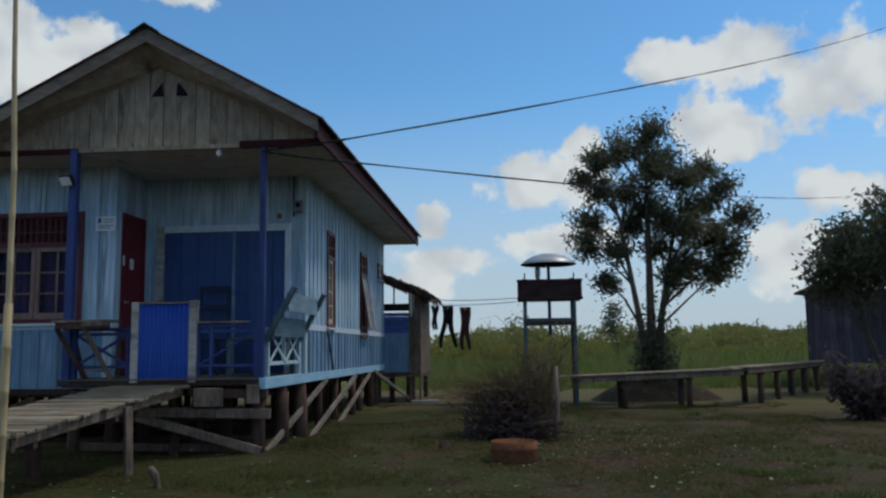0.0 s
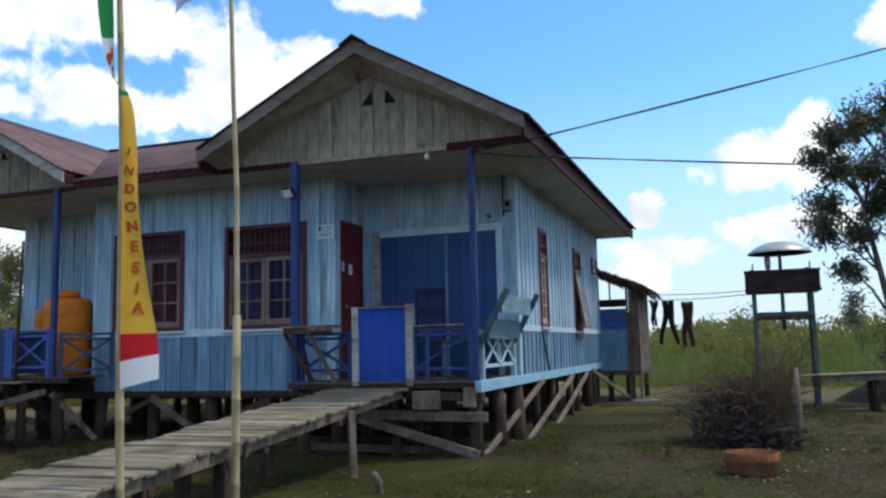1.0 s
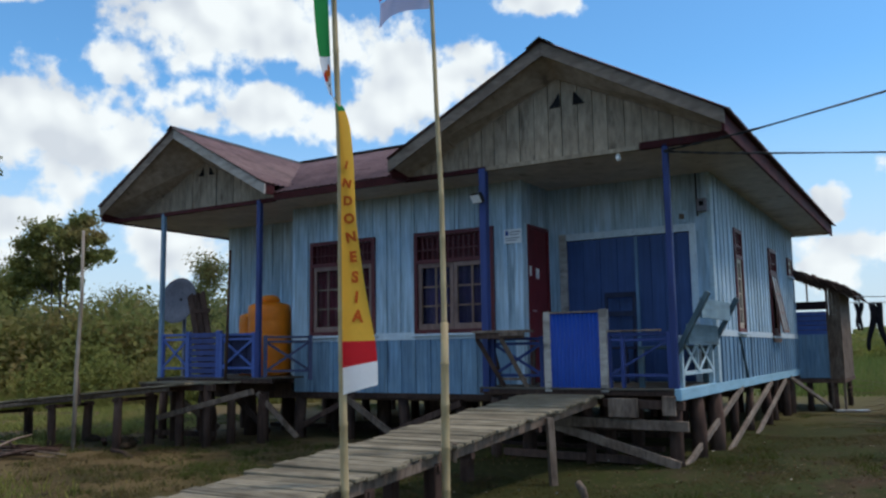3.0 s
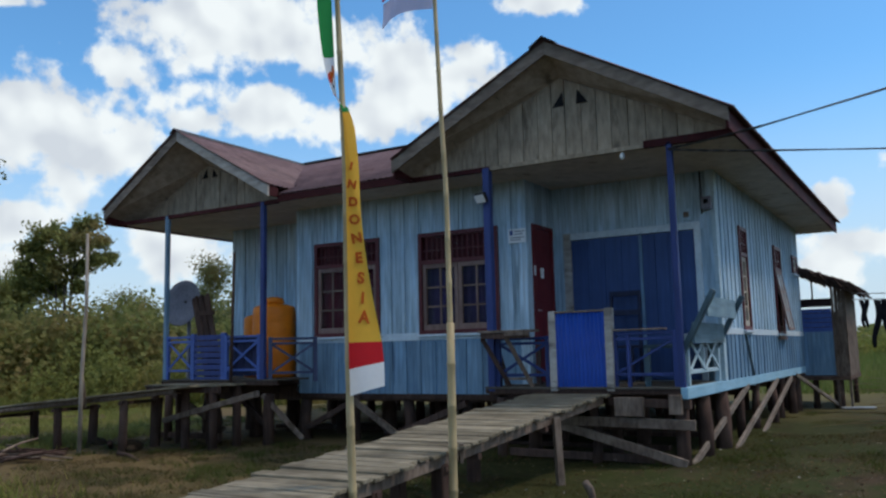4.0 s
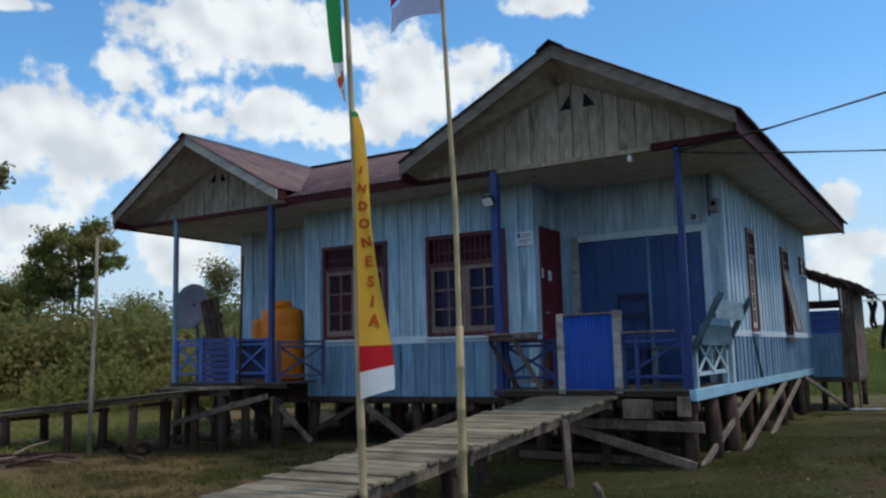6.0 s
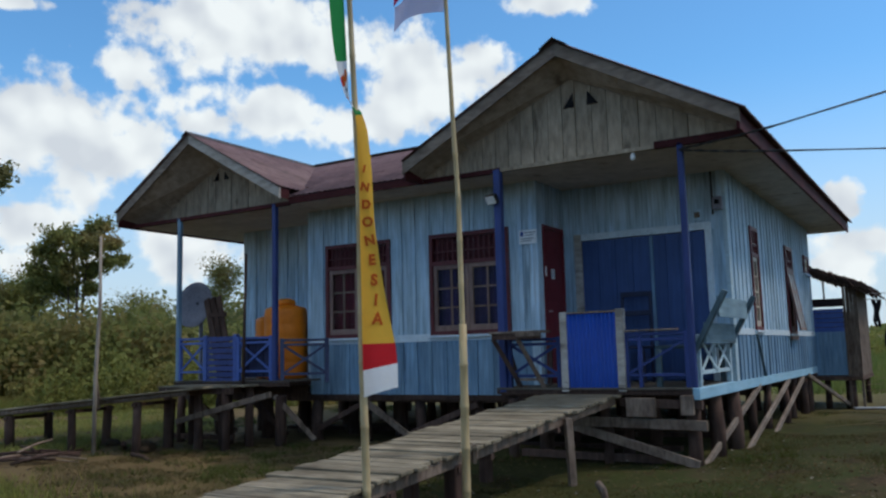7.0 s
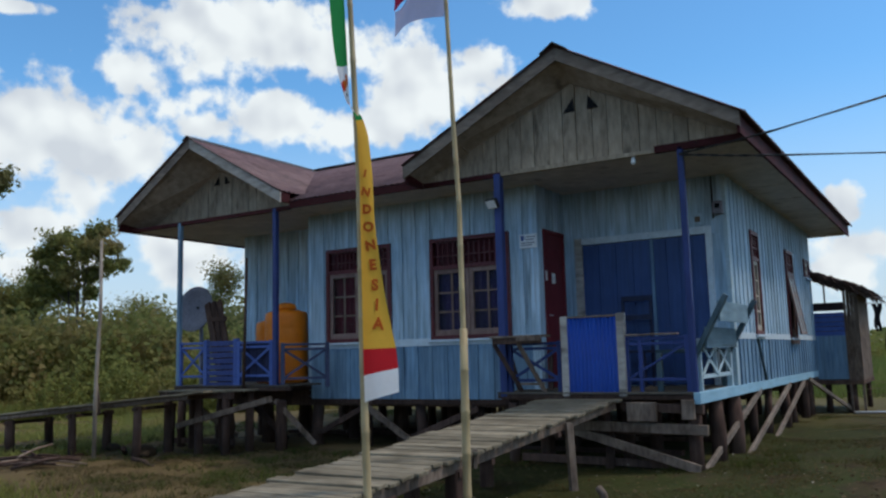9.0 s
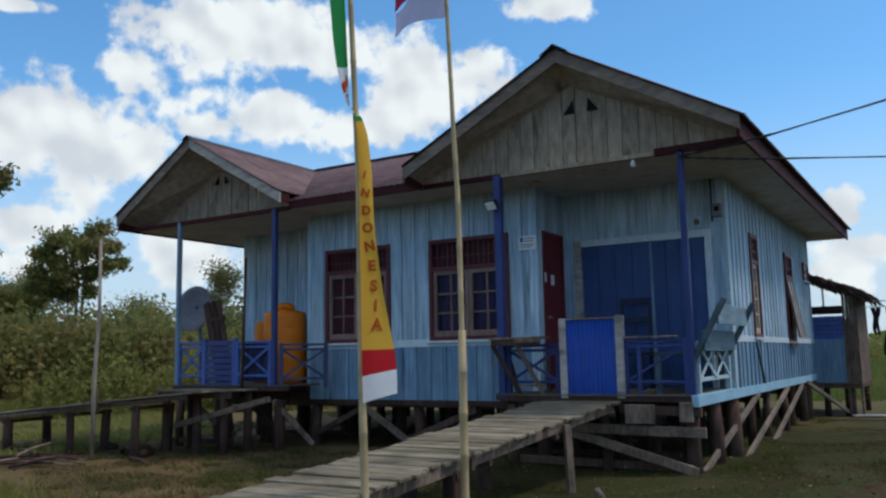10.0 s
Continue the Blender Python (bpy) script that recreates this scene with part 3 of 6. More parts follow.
# closing walls that no one sees from outside
part("rear_wall", B(X_LEFT, Y_END - 0.06, 0.7, X_SIDE - 0.06, Y_END, SOFFIT), M_WALL, house)
part("left_wall", B(X_LEFT - 0.06, Y_BACK, 0.7, X_LEFT, Y_END, SOFFIT), M_WALL, house)
part("left_return_wall", B(X_MAINL - 0.06, Y_MAIN, 0.7, X_MAINL, Y_BACK, SOFFIT), M_WALL, house)
part("room_floor", B(X_LEFT, Y_MAIN, 0.69, -0.05, Y_END - 0.06, FLOOR - 0.01), M_DARKWOOD, house)
part("room_divider", B(X_LEFT, 3.4, 0.8, -0.07, 3.44, SOFFIT), M_WALL, house)

# pale band, corner boards, skirting beam
part("wall_band", B(X_MAINL, Y_MAIN - 0.028, 1.425, X_IN, Y_MAIN, 1.53), M_BAND, house, "bleached pale strip between the two blues")
part("wall_band", B(X_SIDE, Y_BACK, 1.40, X_SIDE + 0.028, Y_END, 1.485), M_BAND, house, "bleached pale strip between the two blues")
part("corner_board", B(X_SIDE - 0.02, Y_BACK - 0.035, FLOOR, X_SIDE + 0.035, Y_BACK + 0.09, SOFFIT, 0.004), M_RAIL_PALE, house, "whitish corner board")
part("corner_board", B(X_IN - 0.09, Y_MAIN - 0.036, 0.68, X_IN + 0.036, Y_MAIN + 0.05, SOFFIT, 0.004), M_WALL, house)
part("side_beam", B(-0.03, -0.06, 0.69, 0.045, Y_END, 0.815, 0.005), M_BEAM, house, "pale blue skirting beam along the floor edge")
part("front_sill_beam", B(X_MAINL, Y_MAIN - 0.02, 0.605, X_IN, Y_MAIN + 0.08, 0.68), M_DARKWOOD, house)

# porch floors
for nm, x0, x1, x1f, z in (("porch_floor", -2.42, -0.032, -0.032, FLOOR), ("left_porch_floor", -8.22, X_MAINL, -5.80, FLOOR_L)):
    fl = part(nm, B(x0, 0.05, z - 0.10, x1, Y_BACK, z - 0.025), M_DARKWOOD, house)
    y = -0.06
    while y < Y_BACK - 0.1:
        inner = y > Y_MAIN - 0.16
        part("plank", B(X_IN + 0.04 if inner and x0 > -5 else x0, y, z - 0.024, x1 if inner else x1f, y + 0.138, z, 0.003), M_PORCH, fl)
        y += 0.145
    part("edge_joist", B(x0, -0.045, z - 0.08, x1f, 0.0, z - 0.028), M_DARKWOOD, house)

# posts of the porches
# the outermost left post is paler: sun on it is put into the colour
for x, w in ((-0.022, 0.034), (-2.335, 0.048), (-6.11, 0.038), (-8.18, 0.034)):
    part("porch_post", B(x - w, -w, (FLOOR if x > -5 else FLOOR_L) - 0.06, x + w, w, SOFFIT + 0.02, 0.008), M_BLUE if x > -8 else M_WALL_LOW, house, "deep blue square post" if x > -8 else "square post, its sunlit side put into a paler blue")


# ---------------------------------------------------------------- roof
def sheet(p00, p10, p01, waves, amp=0.011, thick=0.004):
    """Corrugated sheet: the waves lie side by side from p00 to p10 and run down to p01."""
    p00, p10, p01 = Vector(p00), Vector(p10), Vector(p01)
    along, down = p10 - p00, p01 - p00
    nrm = along.cross(down).normalized()
    nrm = nrm if nrm.z > 0 else -nrm
    n = waves * 5
    vs, fs = [], []
    for i in range(n + 1):
        o = nrm * (amp * math.sin(i * 2 * math.pi / 5))
        e = rnd.uniform(-0.006, 0.006)
        a = p00 + along * (i / n) + o
        vs += [a, a + down * (1 + e / down.length), a - nrm * thick, a + down * (1 + e / down.length) - nrm * thick]
    for i in range(n):
        k = 4 * i
        fs += [(k, k + 1, k + 5, k + 4), (k + 2, k + 6, k + 7, k + 3), (k + 1, k + 3, k + 7, k + 5)]
    me = bpy.data.meshes.new("roof_sheet")
    me.from_pydata(vs, [], fs)
    for p in me.polygons:
        p.use_smooth = True
    return me


RIDGE, RIDGE_L = 4.865, 4.835
RX, LX = -1.30, -7.71
EAVE = 3.745
R_E, R_W, L_E, L_W = 0.705, -3.475, -5.80, -9.42
Y_RF, Y_LF, Y_RIDGE = -0.44, -0.27, 2.85
roof = part("roof", sheet((RX, Y_RF - 0.04, RIDGE), (RX, 9.57, RIDGE), (R_E + 0.085, Y_RF - 0.04, EAVE - 0.05), 102), M_ROOF, house, "rusty red-brown corrugated roof sheets")
part("roof_slope", sheet((RX, Y_RF - 0.04, RIDGE), (RX, 9.57, RIDGE), (R_W - 0.03, Y_RF - 0.04, EAVE - 0.01), 104), M_ROOF, roof)
part("roof_slope", sheet((LX, Y_LF - 0.04, RIDGE_L), (LX, 5.2, RIDGE_L), (L_E + 0.04, Y_LF - 0.04, EAVE - 0.01), 56), M_ROOF, roof)
part("roof_slope", sheet((LX, Y_LF - 0.04, RIDGE_L), (LX, 5.2, RIDGE_L), (L_W - 0.05, Y_LF - 0.04, EAVE - 0.01), 56), M_ROOF, roof)
MID_EAVE = 3.615
FALL = (RIDGE - 0.02 - MID_EAVE) / (Y_RIDGE + 0.06)  # the middle roof's front slope, cut back behind the two gables
for xa, xb, ye, waves in ((LX, L_E, 0.46, 19), (L_E, R_W, -0.06, 24), (R_W, RX, 0.10, 21)):
    part("roof_slope", sheet((xa, Y_RIDGE, RIDGE - 0.02), (xb, Y_RIDGE, RIDGE - 0.02), (xa, ye, MID_EAVE + FALL * (ye + 0.06)), waves), M_ROOF, roof)
part("roof_slope", sheet((LX, Y_RIDGE, RIDGE - 0.02), (RX, Y_RIDGE, RIDGE - 0.02), (LX, 5.4, 3.66), 64), M_ROOF, roof)
# ridge caps
part("ridge_cap", prism(bmesh.new(), [(RX - 0.17, RIDGE - 0.075), (RX, RIDGE + 0.035), (RX + 0.17, RIDGE - 0.075), (RX + 0.17, RIDGE - 0.09), (RX, RIDGE + 0.018), (RX - 0.17, RIDGE - 0.09)], Y_RF - 0.07, 9.59), M_RIDGE, roof, "dark folded ridge cap")
part("ridge_cap", prism(bmesh.new(), [(LX - 0.11, RIDGE_L - 0.05), (LX, RIDGE_L + 0.025), (LX + 0.11, RIDGE_L - 0.05), (LX, RIDGE_L + 0.01)], Y_LF - 0.06, Y_RIDGE), M_RIDGE, roof)
part("ridge_cap", bar((LX, Y_RIDGE, RIDGE - 0.005), (RX, Y_RIDGE, RIDGE - 0.005), 0.16, 0.022), M_RIDGE, roof)


def gable(x_mid, half_e, half_w, z_top, y_rake, y_wall, name, inset):
    """Barge boards, sloped lining, boarded gable wall with its vents, for one wing."""
    for side, half in ((1, half_e), (-1, half_w)):
        ex = x_mid + side * half
        # barge board: its upper edge lies just under the sheet
        pale = side > 0 and x_mid < -5
        poly = [(x_mid, z_top - 0.015), (ex + side * 0.02, EAVE - 0.03), (ex + side * 0.02, EAVE - 0.185), (x_mid, z_top - 0.175)]
        part("barge_board", prism(bmesh.new(), poly, y_rake, y_rake + 0.03), M_BARGE_PALE if pale else M_BARGE, house, "bleached whitish barge board" if pale else "weathered grey barge board")
        # lining under the overhang
        a0, a1, b0, b1 = Vector((x_mid, y_rake + 0.03, z_top - 0.09)), Vector((ex, y_rake + 0.03, EAVE - 0.115)), Vector((x_mid, y_wall, z_top - inset)), Vector((ex, y_wall, EAVE - 0.19))
        bm = bmesh.new()
        lift = Vector((0, 0, 0.012))
        v = [bm.verts.new(p) for p in (a0, a1, b1, b0, a0 + lift, a1 + lift, b1 + lift, b0 + lift)]
        for f in ((0, 1, 2, 3), (7, 6, 5, 4), (0, 4, 5, 1), (1, 5, 6, 2), (2, 6, 7, 3), (3, 7, 4, 0)):
            bm.faces.new([v[i] for i in f])
        bmesh.ops.recalc_face_normals(bm, faces=bm.faces[:])
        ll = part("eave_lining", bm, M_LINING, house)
        for k in range(1, 3):  # cover strips across the lining
            p, q = a0.lerp(a1, k / 3), b0.lerp(b1, k / 3)
            part("cover_strip", bar(p - Vector((0, 0, 0.006)), q - Vector((0, 0, 0.006)), 0.03, 0.012), M_LINING, ll)
    # gable boards
    gw = part(name, prism(bmesh.new(), [(x_mid - half_w + 0.25, SOFFIT + 0.05), (x_mid, z_top - inset - 0.10), (x_mid + half_e - 0.25, SOFFIT + 0.05)], y_wall + 0.02, y_wall + 0.05), M_GABLE, house)
    x = x_mid - half_w + 0.02
    while x < x_mid + half_e - 0.05:
        w = rnd.uniform(0.15, 0.21)
        top = lambda q: z_top - inset - 0.005 - (z_top - inset + 0.19 - EAVE) / (half_e if q > x_mid else half_w) * abs(q - x_mid)
        a, b = x + 0.004, min(x + w, x_mid + half_e - 0.02) - 0.004
        za, zb = top(a), top(b)
        n = rnd.uniform(0.0, 0.012)
        bot = SOFFIT + 0.02
        if min(za, zb) > bot + 0.01 and b - a > 0.03:
            poly = [(a, bot), (b, bot), (b, zb), (a, za)]
            if a < x_mid < b:
                poly.insert(3, (x_mid, z_top - inset - 0.005))
            part("plank", prism(bmesh.new(), poly, y_wall - 0.004 - n, y_wall + 0.02), M_GABLE, gw)
        x += w
    return gw


g1 = gable(RX, R_E - RX, RX - R_W, RIDGE, Y_RF, 0.0, "gable_wall", 0.34)
g2 = gable(LX, L_E - LX, LX - L_W, RIDGE_L, Y_LF, 0.40, "left_gable_wall", 0.44)
# vent holes as thin plates, the dark inside put into their colour
for gw, vx, s, z, y in ((g1, -1.175, 1.0, 4.165, 0.0), (g2, -7.646, 0.78, 4.172, 0.40)):
    for side in (-1, 1):
        c = vx + side * 0.155 * s
        poly = [(c - side * 0.06 * s, z + 0.17 * s), (c - side * 0.075 * s, z), (c + side * 0.07 * s, z)]
        part("vent", prism(bmesh.new(), poly, y - 0.028, y - 0.012), M_DARK, gw, "small dark triangular vent hole")

# flat soffits
part("soffit", B(X_IN, 0.0, SOFFIT, R_E - 0.02, Y_BACK, SOFFIT + 0.02), M_SOFFIT, house, "greyish beige boarded soffit")
part("soffit", B(X_SIDE, Y_BACK, SOFFIT, R_E - 0.02, 9.50, SOFFIT + 0.02), M_SOFFIT, house)
part("soffit", B(R_W + 0.02, 0.0, SOFFIT, X_IN, Y_MAIN, SOFFIT + 0.02), M_SOFFIT, house)
part("soffit", B(L_E, -0.03, SOFFIT, R_W + 0.02, Y_MAIN, SOFFIT + 0.02), M_SOFFIT, house)
part("soffit", B(L_W + 0.02, 0.0, SOFFIT, L_E, Y_BACK + 0.02, SOFFIT + 0.02), M_SOFFIT, house)
part("soffit", B(L_W + 0.02, Y_BACK + 0.02, SOFFIT, X_LEFT, 5.2, SOFFIT + 0.02), M_SOFFIT, house)
part("attic_floor", B(X_LEFT, Y_BACK, SOFFIT, 0.0, Y_END, SOFFIT + 0.02), M_SOFFIT, house)
part("soffit_end", B(-3.4, 9.47, SOFFIT, R_E - 0.02, 9.50, EAVE + 0.05), M_SOFFIT, house)
for k in range(1, 7):  # cover strips on the side soffit
    y = Y_BACK + 1.22 * k
    part("cover_strip", B(0.03, y - 0.02, SOFFIT - 0.008, R_E - 0.03, y + 0.02, SOFFIT), M_SOFFIT, house)
# fascias
part("eave_fascia", B(R_E - 0.02, Y_RF + 0.03, SOFFIT - 0.03, R_E + 0.012, 9.52, EAVE - 0.02, 0.003), M_FASCIA, house, "dark red fascia board")
part("eave_fascia", B(R_W - 0.012, Y_RF + 0.03, SOFFIT - 0.03, R_W + 0.02, 0.0, EAVE - 0.02, 0.003), M_FASCIA, house)
part("eave_fascia", B(L_E, -0.05, SOFFIT - 0.022, R_W - 0.012, -0.02, MID_EAVE - 0.016, 0.003), M_FASCIA, house, "dark red fascia board")
part("eave_fascia", B(L_E - 0.012, Y_LF + 0.03, SOFFIT + 0.05, L_E + 0.02, -0.05, EAVE - 0.02, 0.003), M_FASCIA, house)
part("eave_fascia", B(L_W - 0.02, Y_LF + 0.03, SOFFIT - 0.03, L_W + 0.012, 5.2, EAVE - 0.02, 0.003), M_FASCIA, house)
part("gable_beam", B(R_W + 0.03, -0.03, SOFFIT - 0.02, -2.29, 0.03, SOFFIT + 0.04, 0.004), M_FASCIA, house, "dark red end of the tie beam")
part("gable_beam", B(-2.29, -0.025, SOFFIT - 0.015, -0.31, 0.03, SOFFIT + 0.035, 0.004), M_GABLE, house, "bare tie beam under the gable")
part("gable_beam", B(-0.31, -0.034, SOFFIT - 0.02, R_E - 0.02, 0.03, SOFFIT + 0.065, 0.004), M_FASCIA, house, "dark red end of the tie beam")
part("gable_beam", B(L_W + 0.03, -0.03, SOFFIT - 0.03, L_E - 0.02, 0.03, SOFFIT + 0.03, 0.004), M_FASCIA, house)


# ---------------------------------------------------------------- doors and windows
def window_unit(name, at, w, h, transom, leaves, rows, curtain, label, swing=0.0, case=None):
    """A framed window in local x (across), z (up), facing -y. transom: height of the barred top light."""
    case = case or M_CASE
    bm = bmesh.new()
    t = 0.055
    for q in ((0, 0, t, h), (w - t, 0, w, h), (t, 0, w - t, t), (t, h - t, w - t, h)):
        box(bm, q[0], -0.05, q[1], q[2], 0.06, q[3])
    if transom:
        box(bm, t, -0.045, h - transom - t / 2, w - t, 0.05, h - transom + t / 2)
    frame_ob = part(name, bm, M_RED, house, label, at)
    if transom:
        n = max(4, int(w / 0.085))
        for i in range(1, n):
            x = t + (w - 2 * t) * i / n
            part("grille_bar", B(x - 0.008, -0.03, h - transom + t / 2, x + 0.008, -0.014, h - t), M_RED, frame_ob)
        part("grille_bar", B(t, -0.034, h - transom * 0.62, w - t, -0.012, h - transom * 0.62 + 0.016), M_RED, frame_ob)
        part("pane", B(t, 0.02, h - transom + t / 2, w - t, 0.024, h - t), M_GLASS, frame_ob).visible_shadow = False
        part("transom_board", B(t, 0.035, h - transom + t / 2, w - t, 0.05, h - t), M_DOORRED, frame_ob, "dark red board behind the bars")
    z1 = h - transom - t / 2 if transom else h - t
    lw = (w - 2 * t) / leaves
    for k in range(leaves):
        x0 = t + k * lw
        s, top = 0.06, z1 - t
        m = Matrix.Translation((x0, -0.005, t)) @ (pose(0, 0, 0, swing) if swing else Matrix())
        for nm, q in (("stile", (0.004, -0.02, 0, s, 0.02, top)), ("stile", (lw - s, -0.02, 0, lw - 0.004, 0.02, top)), ("bottom_rail", (s, -0.02, 0, lw - s, 0.02, s + 0.02)), ("top_rail", (s, -0.02, top - s, lw - s, 0.02, top))):
            part(nm, B(*q, 0.003), case, frame_ob, "", m)
        part("glazing_bar", B(lw / 2 - 0.011, -0.012, s + 0.02, lw / 2 + 0.011, 0.012, top - s), case, frame_ob, "", m)
        for r in range(1, rows):
            zz = s + (top - 2 * s) * r / rows
            part("glazing_bar", B(s, -0.0135, zz - 0.011, lw - s, 0.0135, zz + 0.011), case, frame_ob, "", m)
        if not swing:
            part("pane", B(x0 + s, 0.0, t + s, x0 + lw - s, 0.004, z1 - s), M_GLASS, frame_ob).visible_shadow = False
    if curtain:
        bm = bmesh.new()
        n = 60
        a = [(bm.verts.new((t + (w - 2 * t) * i / n, 0.09 + 0.018 * math.sin(i * 1.15) + 0.006 * math.sin(i * 2.9), t)), bm.verts.new((t + (w - 2 * t) * i / n, 0.09 + 0.014 * math.sin(i * 1.15 + 0.3), h - t))) for i in range(n + 1)]
        for p, q in zip(a, a[1:]):
            bm.faces.new((p[0], q[0], q[1], p[1])).smooth = True
        part("curtain", bm, curtain, frame_ob, "gathered curtain behind the panes")
    part("window_sill", B(-0.04, -0.075, -0.035, w + 0.04, 0.03, 0.0, 0.004), M_BAND, frame_ob, "pale window sill")
    return frame_ob


window_unit("window", pose(W1[0], Y_MAIN, W1[2]), W1[1] - W1[0], W1[3] - W1[2], 0.36, 2, 3, M_CURTAIN_RED, "dark red framed window with barred top light")
window_unit("window", pose(W2[0], Y_MAIN, W2[2]), W2[1] - W2[0], W2[3] - W2[2], 0.42, 2, 3, M_CURTAIN, "dark red framed window with blue curtains")
for hole, sw in ((SW1, 0), (SW3, 0)):
    window_unit("side_window", pose(X_SIDE, hole[0], hole[2], 0, 0, 90), hole[1] - hole[0], hole[3] - hole[2], 0.4 if hole is SW1 else 0, 1, 4 if hole is SW1 else 1, M_CURTAIN_RED, "narrow dark red window with a cream casement in the side wall", 0.0, M_CREAM)
# the second side window stands open, its casement pushed out at the foot
window_unit("open_side_window", pose(X_SIDE, SW2[0], SW2[2], 0, 0, 90), SW2[1] - SW2[0], SW2[3] - SW2[2], 0.4, 1, 1, None, "dark red window standing open in the side wall")
leaf = part("awning_leaf", bar((0.06, 5.88, 2.50), (0.215, 5.88, 1.49), 0.05, 0.03), M_CASE, house, "casement pushed outwards at its foot")
part("stile", bar((0.06, 6.42, 2.50), (0.215, 6.42, 1.49), 0.05, 0.03), M_CASE, leaf)
for f in (0.0, 0.34, 0.67, 1.0):
    part("glazing_bar", bar((0.063 + 0.15 * f, 5.90, 2.48 - 0.97 * f), (0.063 + 0.15 * f, 6.40, 2.48 - 0.97 * f), 0.022, 0.045 if f in (0.0, 1.0) else 0.024), M_CASE, leaf)
part("glazing_bar", bar((0.06, 6.15, 2.50), (0.215, 6.15, 1.49), 0.024, 0.024), M_CASE, leaf)
part("pane", bar((0.062, 6.15, 2.47), (0.211, 6.15, 1.52), 0.49, 0.006), M_PANE, leaf, "pale glass, its reflection put into the colour")
part("awning_board", B(0.05, 5.85, 1.33, 0.085, 6.48, 1.41), M_CASE, house)

# red door in the porch's side wall
rd = part("door", B(X_IN - 0.03, RED_DOOR[0] + 0.05, FLOOR, X_IN + 0.012, RED_DOOR[1] - 0.04, RED_DOOR[3] - 0.05, 0.004), M_DOORRED, house, "closed dark red wooden door")
for q in ((RED_DOOR[0], FLOOR, RED_DOOR[0] + 0.05, RED_DOOR[3]), (RED_DOOR[1] - 0.04, FLOOR, RED_DOOR[1], RED_DOOR[3]), (RED_DOOR[0] + 0.05, RED_DOOR[3] - 0.05, RED_DOOR[1] - 0.04, RED_DOOR[3])):
    part("door_frame", B(X_IN - 0.05, q[0], q[1], X_IN + 0.035, q[2], q[3], 0.004), M_DOORRED, rd)
part("door_panel", B(X_IN + 0.012, 1.1, 1.9, X_IN + 0.02, 1.5, 2.7, 0.003), M_DOORRED, rd)
part("door_panel", B(X_IN + 0.012, 1.1, 0.95, X_IN + 0.02, 1.5, 1.7, 0.003), M_DOORRED, rd)
for y0, z0, w, h in ((1.0, 2.25, 0.06, 0.13), (1.20, 2.22, 0.11, 0.14)):
    part("sticker", B(X_IN + 0.036, y0, z0, X_IN + 0.039, y0 + w, z0 + h), M_PAPER, rd, "small white paper stuck to the door")
part("door_handle", bar((X_IN + 0.05, 1.06, 1.78), (X_IN + 0.05, 1.16, 1.78), 0.02, 0.02), M_METAL, rd)

# blue double doors in the porch's back wall
bx0, bx1, bz0, bz1 = BLUE_DOOR
for q in ((bx0 - 0.11, FLOOR, bx0, bz1 + 0.095), (bx1, FLOOR, bx1 + 0.08, bz1 + 0.095), (bx0, bz1, bx1, bz1 + 0.095)):
    part("door_frame", B(q[0], Y_BACK - 0.05, q[1], q[2], Y_BACK + 0.03, q[3], 0.005), M_BARGE_PALE if q[0] < -2 else M_BAND, house, "worn pale door frame")
mid = -0.954
for a, b in ((bx0, mid - 0.02), (mid + 0.02, bx1)):
    d = part("door_leaf", B(a + 0.004, Y_BACK - 0.012, FLOOR + 0.01, b - 0.004, Y_BACK + 0.025, bz1 - 0.004), M_DOORBLUE, house, "blue boarded double door leaf")
    n = 4
    for k in range(n):
        u0, u1 = a + (b - a) * k / n + 0.004, a + (b - a) * (k + 1) / n - 0.004
        part("plank", B(u0, Y_BACK - 0.022, FLOOR + 0.01, u1, Y_BACK - 0.012, bz1 - 0.006), M_DOORBLUE, d)
part("meeting_post", B(mid - 0.02, Y_BACK - 0.03, FLOOR, mid + 0.02, Y_BACK + 0.03, bz1), M_WALL_LOW, house, "blue meeting strip")

# ---------------------------------------------------------------- stilts and braces under the house
for ix, x in enumerate((-0.06, -1.10, -2.25, -3.25, -4.2, -5.15, -6.05, -7.15, -8.15)):
    for iy, y in enumerate((0.06, 0.92, 1.83, 3.0, 4.2, 5.4, 6.5, 7.5, 8.2)):
        if y < 0.5 and -6.0 < x < -2.4:
            continue
        r = rnd.uniform(0.075, 0.11) if iy in (1, 2) else rnd.uniform(0.055, 0.085)
        jx, jy = rnd.uniform(-0.06, 0.06), rnd.uniform(-0.06, 0.06)
        part("stilt", tube([(x + jx * 0.5, y + jy * 0.5, GROUND - 0.2), (x + jx, y + jy, 0.3), (x, y, 0.70)], [r * 1.06, r, r * 0.97], 8), M_DARKWOOD, house)
for y in (0.92, 1.83, 3.0, 4.2, 5.4, 6.5, 7.5, 8.2):
    part("floor_joist", B(-8.2, y - 0.04, 0.57, -0.035, y + 0.04, 0.69), M_DARKWOOD, house)
